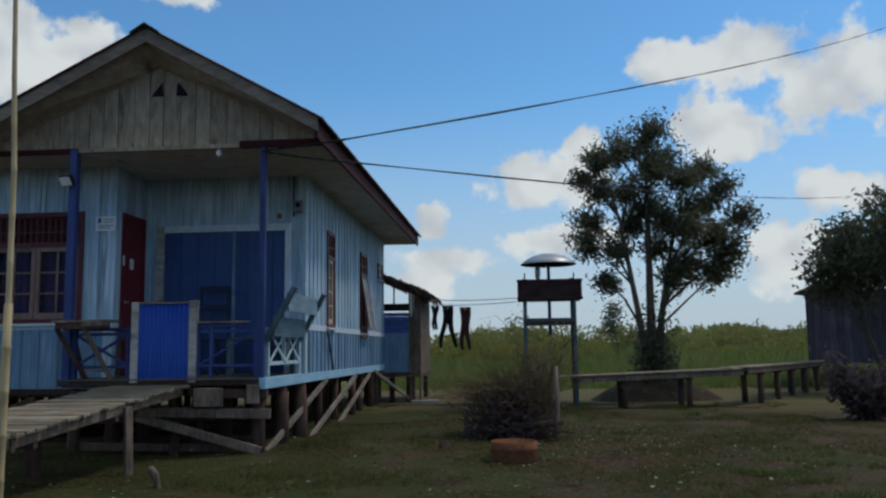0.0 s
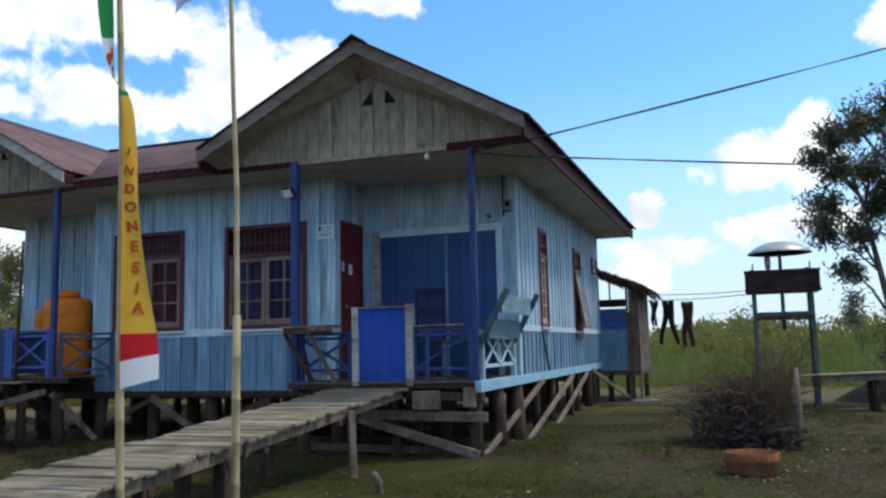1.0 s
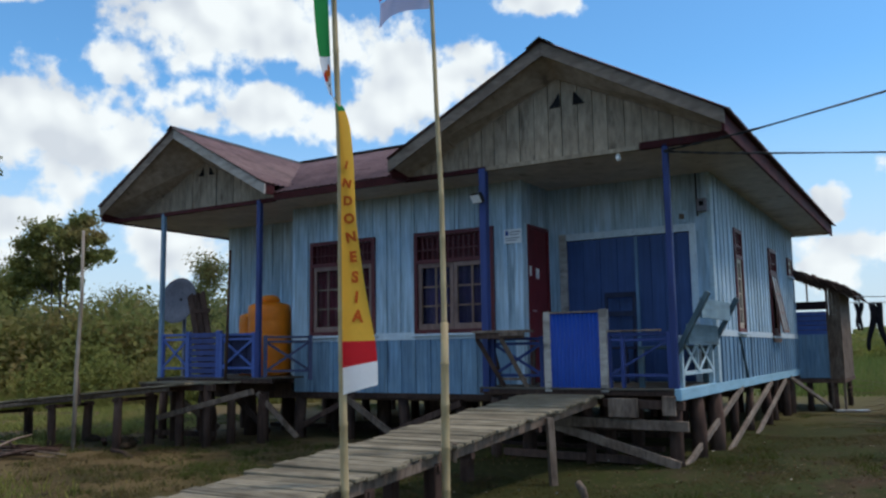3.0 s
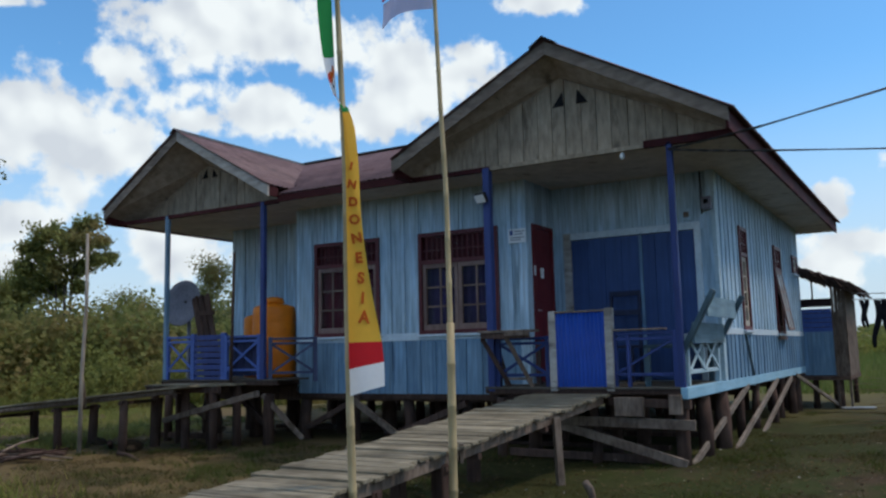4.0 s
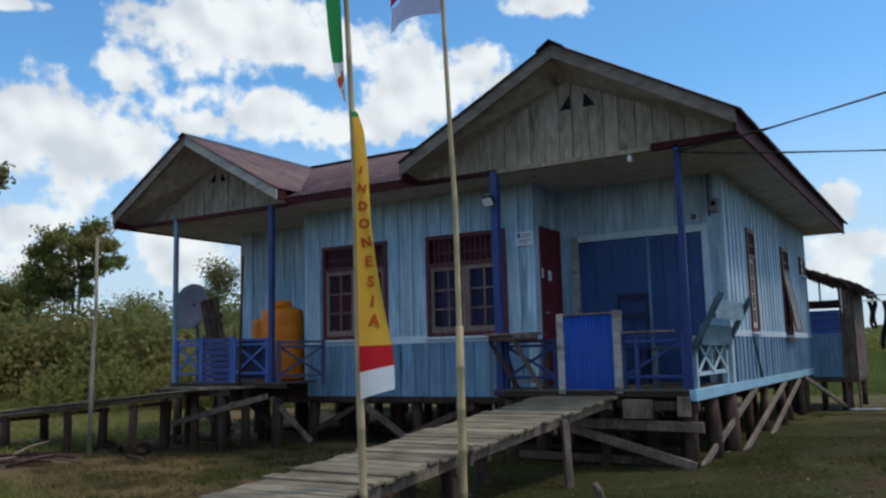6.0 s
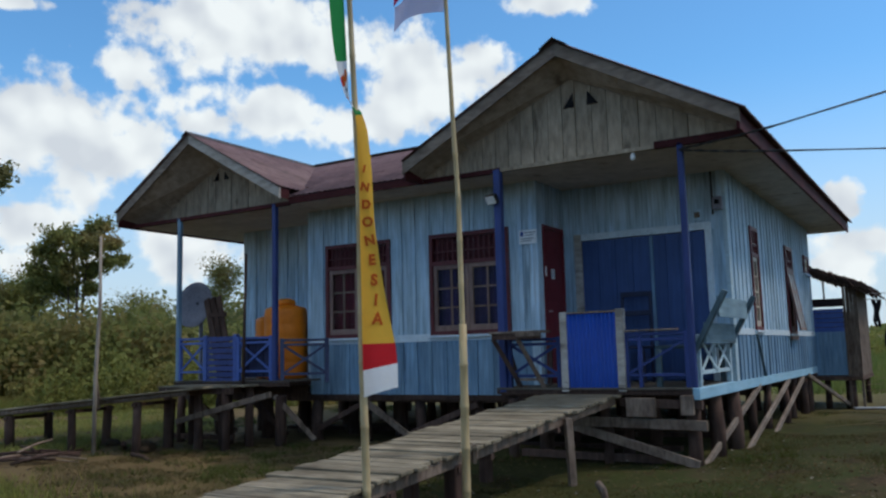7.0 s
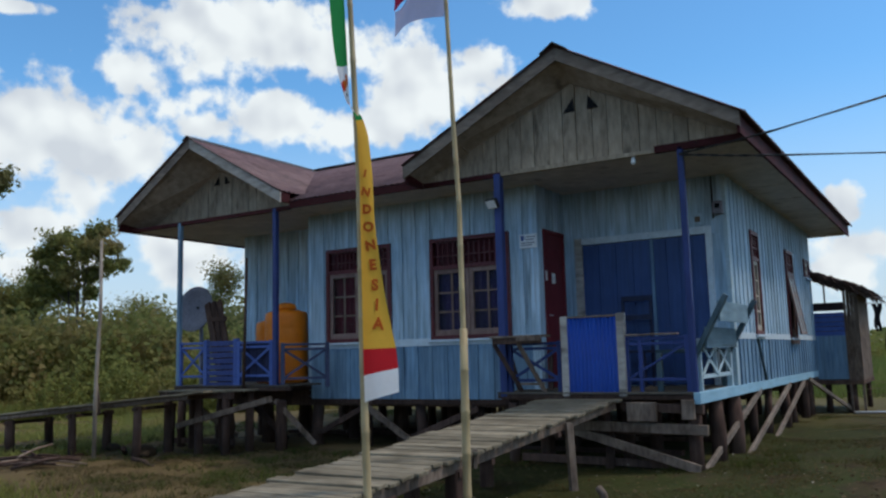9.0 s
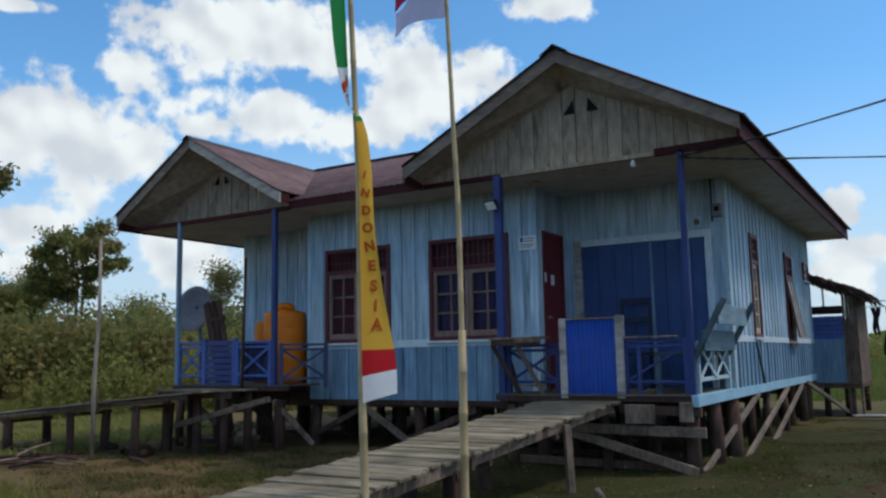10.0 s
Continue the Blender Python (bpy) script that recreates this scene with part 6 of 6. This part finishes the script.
# low dark shrubs round its foot
q = np.random.RandomState(4)
alone("undergrowth", leaves_mesh("undergrowth", np.c_[5.92 + q.normal(0, 0.24, 4200), 9.4 + q.normal(0, 0.22, 4200), 0.3 + np.abs(q.normal(0, 0.72, 4200))], 0.045, 5), M_LEAF, "dark shrub growth round the tree's trunk", "shrub")
tree("leafy tree before a grey plank shed", 11.75, 11.4, 4.75, 0.09, 23, 0.07, 15000, M_LEAF, 3, 0.3, 4, 0.8, 0.2, (0, 0), 1.0, "", 4.6)
db = thing("dark_bush", 8.15, 3.77, GROUND, "low dark purplish bush at the yard's edge", "bush")
q, qq = np.random.RandomState(8), random.Random(8)
bm, c = bmesh.new(), []
for k in range(46):
    a, l = qq.uniform(0, 6.28), qq.uniform(0.4, 0.95)
    e = Vector((math.cos(a) * l * 0.6, math.sin(a) * l * 0.5, l * qq.uniform(0.6, 1.1)))
    tube([(0, 0, -0.05), e * 0.5 + Vector((0, 0, 0.08)), e], [0.014, 0.01, 0.005], 4, bm, cap=False)
    s_ = q.uniform(0.3, 1.05, (70, 1))
    c.append(np.array(e)[None] * s_ + q.normal(0, 0.09, (70, 3)))
part("stems", bm, M_BARK, db)
part("foliage", leaves_mesh("foliage", np.concatenate(c), 0.05, 9), M_PURPLE, db)
db.scale = (1.1, 1.1, 1.12)

# grey plank shed at the end of the far walkway
sd = thing("plank_shed", 12.7, 13.6, 0.6, "grey plank shed on posts at the walkway's end", "shed", turn=-38)
part("body", B(-2.0, -0.2, 0.0, 2.0, 2.6, 1.95), M_SHED, sd)
for k in range(20):
    part("plank", B(-2.0 + 0.2 * k, -0.225 - 0.01 * (k % 2), 0.0, -2.0 + 0.2 * k + 0.19, -0.2, 1.95), M_SHED, sd)
part("roof", prism(bmesh.new(), [(-2.2, 1.9), (0, 2.7), (2.2, 1.9), (2.2, 1.95), (0, 2.77), (-2.2, 1.95)], -0.5, 2.9), M_ROOF, sd)
for x in (-1.9, 0, 1.9):
    for y in (-0.1, 2.5):
        part("stilt", tube([(x, y, -0.8), (x, y, 0.0)], [0.07, 0.07], 8), M_DARKWOOD, sd)

# dry brush heap with its stake, drum and debris in the yard
hp = thing("brush_heap", 2.90, 1.60, GROUND, "heap of dry twigs and withered stalks", "brush heap")
q = random.Random(3)
bm = bmesh.new()
for k in range(480):  # withered stalks, taller towards the stake
    bx, by = q.uniform(-0.55, 0.45), q.gauss(0.06, 0.2)
    h = (0.28 + 0.80 * (bx + 0.55)) * q.uniform(0.3, 1.2) * (1 - 0.5 * min(1, abs(by) / 0.6))
    lx = q.gauss(0.35 * bx - 0.10, 0.34)
    base = Vector((bx, by, q.uniform(0.12, 0.5)))
    tip = base + Vector((lx, q.gauss(-0.05, 0.15), h))
    midp = base.lerp(tip, 0.6) + Vector((-lx * 0.25, 0, 0.08))
    r = q.uniform(0.003, 0.007)
    tube([base, midp, tip, tip + Vector((lx * 0.35, q.uniform(-0.06, 0.06), -0.05))], [r, r * 0.9, r * 0.6, r * 0.3], 3, bm, cap=False)
part("dry_brush", bm, M_DRYLEAF, hp)
rs = np.random.RandomState(6)
bx = rs.uniform(-0.5, 0.45, 900)
c = np.c_[bx, rs.normal(0, 0.2, 900), np.clip((0.34 + 0.66 * (bx + 0.55)) * rs.uniform(0.4, 1.25, 900), 0.15, 1.3)]
part("withered_foliage", leaves_mesh("withered_foliage", c, 0.055, 7, -0.8, 0.09), M_DRYLEAF, hp)
rs = np.random.RandomState(16)
c = np.c_[np.clip(rs.normal(-0.12, 0.30, 1900), -0.68, 0.45), np.clip(rs.normal(-0.16, 0.22, 1900), -0.5, 0.3), np.abs(rs.normal(0.03, 0.24, 1900))]
part("rotting_leaves", leaves_mesh("rotting_leaves", c, 0.045, 17, 0.0, 0.35), M_PURPLE, hp, "dark purplish rotting leaves at the foot")
bm = bmesh.new()
for k in range(260):
    a = q.uniform(0, 6.28)
    p = Vector((q.gauss(-0.08, 0.22), q.gauss(-0.12, 0.18), abs(q.gauss(0.0, 0.26))))
    d = Vector((math.cos(a), math.sin(a), q.uniform(-0.3, 0.5))) * q.uniform(0.1, 0.3)
    p2 = p + d
    p2.z = max(p2.z, 0.0)
    r = q.uniform(0.006, 0.016)
    tube([p, p.lerp(p2, 0.5) + Vector((0, 0, 0.02)), p2], [r, r, r * 0.6], 5, bm)
tagged(part("twig_litter", bm, M_DARKWOOD, hp, "dark fallen sticks at the foot"), kind="stuff")
part("log", tube([(-0.5, -0.32, 0.10), (0.1, -0.36, 0.17), (0.55, -0.42, 0.22)], [0.05, 0.045, 0.035], 8), M_DARKWOOD, hp)
alone("stake", tube([(3.36, 1.20, GROUND - 0.1), (3.38, 1.18, 0.4), (3.37, 1.20, 0.88)], [0.034, 0.031, 0.028], 8), M_GREY, "pale bare stake beside the brush heap", "stake")
dr = thing("cut_drum", 2.84, -0.75, GROUND, "rusty cut-down steel drum standing on the grass", "drum")
part("shell", lathe([(0.225, 0.0), (0.232, 0.02), (0.235, 0.12), (0.242, 0.13), (0.235, 0.14), (0.236, 0.20), (0.226, 0.20), (0.222, 0.06), (0.02, 0.05)], 28), M_RUST, dr)
for i, (x, y, sx) in enumerate(((2.06, 0.25, 0.08), (2.17, 1.6, 0.06), (1.9, 0.6, 0.05), (2.6, -0.1, 0.04))):
    bm = bmesh.new()
    bmesh.ops.create_icosphere(bm, subdivisions=2, radius=sx)
    for v in bm.verts:
        v.co *= 1 + 0.35 * noise.noise(v.co * 14 + Vector((i, 0, 0)))
        v.co.z *= 0.8
    alone("charred_lump", bm, M_DARKWOOD, "charred dark lump of wood on the grass", "debris", "yard debris", at=pose(x, y, GROUND + sx * 0.5))
alone("broken_stump", tube([(-0.12, -2.42, GROUND - 0.1), (-0.20, -2.38, 0.08), (-0.25, -2.36, 0.14)], [0.038, 0.036, 0.032], 9), M_GREY, "short broken pole end sticking out of the grass", "stump")
# litter of dry leaves and chips
rs = np.random.RandomState(12)
c = np.c_[np.r_[rs.uniform(-2, 7, 320), rs.normal(4.2, 1.2, 420)], np.r_[rs.uniform(-4.5, 5, 320), rs.normal(0.7, 1.5, 420)], np.full(740, GROUND + 0.025)]
c2 = np.c_[np.r_[rs.uniform(-10.5, 6, 5200), rs.uniform(-10.5, -1.9, 6000), rs.normal(3.9, 1.5, 9000)], np.r_[rs.uniform(-4.6, 3.5, 5200), rs.uniform(-4.6, 0.2, 6000), rs.normal(0.4, 1.7, 9000)], np.full(20200, 0.0)]
c2[:, 2] = [GROUND + 0.02 + 0.05 * noise.noise(Vector((a * 0.35, b * 0.35, 0))) for a, b in c2[:, :2]]
c2 = c2[(c2[:, 1] < 0.2) | (c2[:, 0] > 0.2)]
alone("dead_leaves", leaves_mesh("dead_leaves", c2, 0.022, 15, 0.0, 0.5, True), M_DEAD, "brown dead leaves and straw strewn over the grass", "litter", kind="stuff")
alone("litter", leaves_mesh("litter", c, 0.018, 13, 0.0, 0.6, True), M_CHIP, "scattered pale chips and dry leaves on the grass", "litter", kind="stuff")
# sticks and branches by the left walkway
for i, (p, qq, r) in enumerate((((-8.6, -2.6, 0.0), (-7.5, -2.2, 0.05), 0.03), ((-7.9, -2.9, 0.0), (-7.3, -2.3, 0.14), 0.022), ((-7.1, -1.7, 0.02), (-6.4, -1.9, -0.05), 0.03), ((-7.9, -1.2, 0.02), (-7.55, -1.5, 0.12), 0.04))):
    alone("fallen_branch", tube([p, Vector(p).lerp(Vector(qq), 0.5) + Vector((0, 0, 0.03)), qq], [r, r, r * 0.7], 7), M_DARKWOOD, "bare branch lying on the grass", "branch", "fallen branches")


pile = thing("stick_pile", -7.95, -2.55, GROUND, "loose pile of broken sticks on the grass", "stick pile")
q = random.Random(44)
for k in range(16):
    a, l = q.gauss(0.9, 0.5), q.uniform(0.25, 0.55)
    p = Vector((q.gauss(0, 0.18), q.gauss(0, 0.12), 0.02 + 0.014 * k * q.uniform(0.3, 1.0)))
    d = Vector((math.cos(a), math.sin(a), q.uniform(-0.05, 0.12))) * l
    r = q.uniform(0.012, 0.028)
    part("stick", tube([p - d, p + Vector((0, 0, 0.02)), p + d], [r, r * 0.95, r * 0.6], 6), M_DARKWOOD if k % 3 else M_GREY, pile)
for i, (x, y, r) in enumerate(((-7.62, -1.05, 0.13), (-7.45, -1.2, 0.08), (-8.7, -0.8, 0.10))):
    bm = bmesh.new()
    bmesh.ops.create_icosphere(bm, subdivisions=3, radius=r)
    for v in bm.verts:
        v.co *= 1 + 0.4 * noise.noise(v.co * 9 + Vector((i * 3, 0, 0)))
        v.co.z *= 0.7
    alone("earth_clod", bm, M_MOUND, "reddish brown clod of earth by the walkway", "clod", "earth clods", at=pose(x, y, GROUND + r * 0.35))


# ---------------------------------------------------------------- grass and scrub
def blades(name, centres, h, w, seed, lean=0.35):
    """Grass blades: narrow upright triangles."""
    q = np.random.RandomState(seed)
    c = np.asarray(centres, float)
    n = len(c)
    a = q.uniform(0, 6.283, n)
    side = np.c_[np.cos(a), np.sin(a), np.zeros(n)] * (w * q.uniform(0.6, 1.3, n))[:, None]
    hh = np.broadcast_to(h, n) * q.uniform(0.5, 1.3, n)
    tip = c + np.c_[q.normal(0, lean, n) * hh, q.normal(0, lean, n) * hh, hh]
    v = np.stack([c - side, c + side, tip], 1).reshape(-1, 3)
    me = bpy.data.meshes.new(name)
    me.from_pydata(v.tolist(), [], np.arange(3 * n).reshape(-1, 3).tolist())
    return me


def stuff(name, me, material, label, category):
    me.materials.append(material)
    return tagged(new(name, me), label, category, "", "stuff")


def ground_z(x, y):
    return np.array([GROUND + 0.05 * noise.noise(Vector((a * 0.35, b * 0.35, 0))) for a, b in zip(x, y)])


rs = np.random.RandomState(21)
n = 240000
x, y = rs.uniform(-11, 8, n), rs.uniform(-5.5, 8, n)
m_ = np.array([noise.noise(Vector((a * 0.8, b * 0.8, 3))) for a, b in zip(x, y)]) > 0.02
under = (x > -8.6) & (x < -0.1) & (y > 0.4) & (y < 8.4)
keep = m_ & ~under
x, y = x[keep], y[keep]
stuff("turf", blades("turf", np.c_[x, y, ground_z(x, y) - 0.005], 0.03, 0.006, 22, 1.6), M_TURF, "short trodden grass over the yard", "grass")
# loose tufts that break up the trodden lawn
n = 1500
tx, ty = rs.uniform(-10.5, 7.5, n), rs.uniform(-5.2, 7.5, n)
k = ~((tx > -8.5) & (tx < 0.2) & (ty > 0.2) & (ty < 8.6)) & ~((abs(tx + 1.3) < 0.5) & (ty < 0)) & (np.array([noise.noise(Vector((a * 0.5, b * 0.5, 11))) for a, b in zip(tx, ty)]) > -0.1)
tx, ty = np.repeat(tx[k], 34), np.repeat(ty[k], 34)
x, y = tx + rs.normal(0, 0.07, len(tx)), ty + rs.normal(0, 0.07, len(tx))
stuff("grass_tufts", blades("grass_tufts", np.c_[x, y, ground_z(x, y) - 0.005], 0.075, 0.006, 23, 0.7), M_TUFT, "small tufts of coarse grass in the yard", "grass")
# weeds along the left foreground
n = 7000
x, y = rs.normal(-6.6, 0.9, n), rs.normal(-4.9, 0.45, n)
k = np.hypot(x - 2.6, y + 9.2) > 4
x, y = x[k], y[k]
stuff("weeds", blades("weeds", np.c_[x, y, np.full(len(x), GROUND)], 0.13, 0.008, 24, 0.5), M_SCRUB, "taller weeds by the walkway", "grass")


def patch(n, x0, x1, y0, y1, seed):
    q = np.random.RandomState(seed)
    return q.uniform(x0, x1, n), q.uniform(y0, y1, n)


# tall field grass: thick sheets of blades, taller further off
for i, (nn, x0, x1, y0, y1, h, w) in enumerate(((26000, -2, 26, 14.0, 22, 0.40, 0.022), (30000, -6, 45, 22, 45, 0.75, 0.05), (30000, -10, 90, 45, 110, 1.1, 0.14), (30000, -26, -9.4, 0.5, 12, 0.42, 0.022), (30000, -70, -9, 14, 45, 0.9, 0.06))):
    x, y = patch(nn, x0, x1, y0, y1, 40 + i)
    k = np.hypot(x - 2.5, y + 9.3) > 22.5  # the yard in front stays trodden
    x, y = x[k], y[k]
    nz = np.array([noise.noise(Vector((a * 0.12, b * 0.12, 7))) for a, b in zip(x, y)])
    stuff("field_grass", blades("field_grass", np.c_[x, y, np.full(len(x), GROUND - 0.05)], h * (1 + 0.7 * nz), w, 50 + i, 0.3), M_GRASS if i < 3 else M_SCRUB, "tall bright green field grass" if i < 3 else "tall olive green weeds and grass", "grass")


def scrub(n, x0, x1, y0, y1, h0, h1, leaf, per, seed, material, label, fan=False):
    """Rounded uneven bushes of loose leaves, as one sheet of growth."""
    q = np.random.RandomState(seed)
    out = []
    for k in range(n):
        bx, by, h = q.uniform(x0, x1), q.uniform(y0, y1), q.uniform(h0, h1)
        if fan:  # bearings and distances round the yard instead of x and y
            bx, by = 2.5 + by * math.sin(radians(bx)), -9.3 + by * math.cos(radians(bx))
        u = q.normal(size=(per, 3))
        u /= np.linalg.norm(u, axis=1)[:, None]
        u *= q.uniform(0.45, 1.0, (per, 1)) ** 0.5
        lump = 1 + 0.35 * np.sin(u[:, :1] * 5 + k) * np.cos(u[:, 1:2] * 4 + k)
        out.append(np.c_[bx + u[:, 0] * h * 0.75 * lump[:, 0], by + u[:, 1] * h * 0.75 * lump[:, 0], GROUND + h * 0.5 + u[:, 2] * h * 0.55 * lump[:, 0]])
    stuff("scrub", leaves_mesh("scrub", np.concatenate(out), leaf, seed + 1, 0.1, 0.6), material, label, "scrub")


scrub(70, -2, 75, 60, 85, 1.8, 3.4, 0.14, 900, 61, M_LEAF2, "low green scrub along the horizon")
scrub(60, -5, 45, 34, 50, 1.0, 1.9, 0.09, 600, 63, M_SCRUB, "bright low scrub in the field")
scrub(50, -72, -38, 34, 46, 1.8, 4.2, 0.12, 1700, 65, M_LEAF3, "olive scrub behind the smaller porch", True)
scrub(46, -72, -40, 27, 33, 1.2, 2.7, 0.095, 1300, 66, M_LEAF2, "yellowish scrub behind the smaller porch", True)
scrub(24, -66, -50, 25.5, 27.5, 1.8, 3.0, 0.095, 1300, 69, M_LEAF2, "olive leafy shrubs under the trees", True)
scrub(110, -74, -44, 22.8, 27.0, 0.6, 1.7, 0.048, 850, 67, M_WEED, "weedy low scrub beside the house", True)
# rank grass before the scrub, in drifts
q = np.random.RandomState(68)
b_, d_ = np.radians(q.uniform(-76, -44, 42000)), q.uniform(22.5, 28.5, 42000)
x, y = 2.5 + d_ * np.sin(b_), -9.3 + d_ * np.cos(b_)
k = ~((x > -10.0) & (y > 0.2))
x, y = x[k], y[k]
nz = np.array([noise.noise(Vector((a * 0.35, c_ * 0.35, 2))) for a, c_ in zip(x, y)])
stuff("rank_grass", blades("rank_grass", np.c_[x, y, np.full(len(x), GROUND - 0.05)], 0.42 * (1 + 0.7 * nz), 0.035, 69, 0.8), M_WEED, "rank yellow-green grass before the scrub", "grass")
# thin short grass on the ground behind the walkway
b_, d_ = np.radians(q.uniform(-74, -46, 26000)), q.uniform(13.5, 23.5, 26000)
x, y = 2.5 + d_ * np.sin(b_), -9.3 + d_ * np.cos(b_)
k = ~((x > -9.0) & (y > -1.2)) & (np.array([noise.noise(Vector((a * 0.6, c_ * 0.6, 5))) for a, c_ in zip(x, y)]) > -0.15)
x, y = x[k], y[k]
stuff("thin_grass", blades("thin_grass", np.c_[x, y, ground_z(x, y) - 0.005], 0.13, 0.016, 72, 0.9), M_WEED, "thin yellowish grass behind the walkway", "grass")
# far woods that close the horizon all round
q = np.random.RandomState(70)
aa = q.uniform(0, 2 * math.pi, 26000)
dd = q.uniform(150, 190, 26000)
hh = 5.0 * (0.55 + 0.45 * np.sin(aa * 23) * np.sin(aa * 7 + 1)) + 1.2
stuff("far_woods", leaves_mesh("far_woods", np.c_[np.cos(aa) * dd, np.sin(aa) * dd, np.abs(q.uniform(0, 1, 26000)) * hh], 0.9, 71, 0.0, 0.7), M_LEAF2, "distant low woods along the horizon", "woods")

for i, (lab, x, y, h, r, lf, nn, mat, tr, wd) in enumerate((
    ("smaller tree behind the scrub", -24.5, 7.0, 4.5, 0.08, 0.05, 11000, M_LEAF2, 2, 3.2),
    ("slender open-crowned tree by the house", -22.75, 15.0, 5.4, 0.06, 0.06, 5200, M_LEAF3, 1, 1.7),
    ("round leafy tree among the scrub", -21.8, 10.2, 3.7, 0.07, 0.05, 10000, M_LEAF2, 2, 2.4),
    ("small lone tree far in the field", 8.5, 36.3, 3.8, 0.05, 0.09, 700, M_LEAF, 1, 1.5),
    ("small sapling in the field", 3.1, 30.0, 3.2, 0.03, 0.09, 170, M_LEAF2, 1, 1.0))):
    tree(lab, x, y, h, r, 90 + i, lf, nn, mat, tr, 0.20, 4, 0.85, 0.22, (0, 0), 1.0, "background trees", wd)
# lobes of the dark tree: sideways, height, radius
q = random.Random(17)
DARK = [(0.75, 5.55, 0.36), (0.35, 5.3, 0.46), (-0.25, 5.25, 0.46), (-0.7, 5.1, 0.42), (-1.0, 4.7, 0.38), (-1.15, 4.15, 0.38), (-0.6, 4.5, 0.55), (0.05, 4.75, 0.57), (0.65, 4.9, 0.46),
        (1.05, 5.0, 0.28), (1.32, 4.55, 0.26), (0.9, 4.4, 0.36), (0.4, 4.15, 0.5), (-0.25, 4.1, 0.56), (-0.8, 3.65, 0.5), (-0.15, 3.5, 0.46), (0.4, 3.55, 0.3), (-1.25, 3.7, 0.24)]
deep = [q.uniform(-0.45, 0.45) for _ in DARK]
lobed_tree(-20.5, 6.65, "tall dark spreading tree behind the scrub", [(0.568 * a - 0.823 * d, 0.823 * a + 0.568 * d, z, r) for (a, z, r), d in zip(DARK, deep)], M_LEAF2, 0.07, 15, 131, "background trees", 0.055, 0.45, 44)
lobed_tree(-15.3, -0.5, "leafy tree at the edge of the yard", [(2.75, 0.0, 4.88, 0.26), (2.35, 0.1, 4.85, 0.3), (1.5, -0.3, 5.3, 0.4), (2.35, 0.1, 3.55, 0.16), (0.9, 0.4, 4.0, 0.5), (0.4, 0.2, 5.6, 0.7), (0.2, -0.5, 4.4, 0.8), (-0.9, 0.2, 4.9, 0.8), (-0.6, 0.3, 6.2, 0.7), (-1.2, -0.4, 3.8, 0.7)], M_LEAF3, 0.07, 20, 141, "background trees", 0.08, 0.42, 28)

# ---------------------------------------------------------------- wall boards
for core, place_on, ua, ub, bands_, holes_ in wall_parts:
    planks(core, place_on, ua, ub, bands_, holes_)
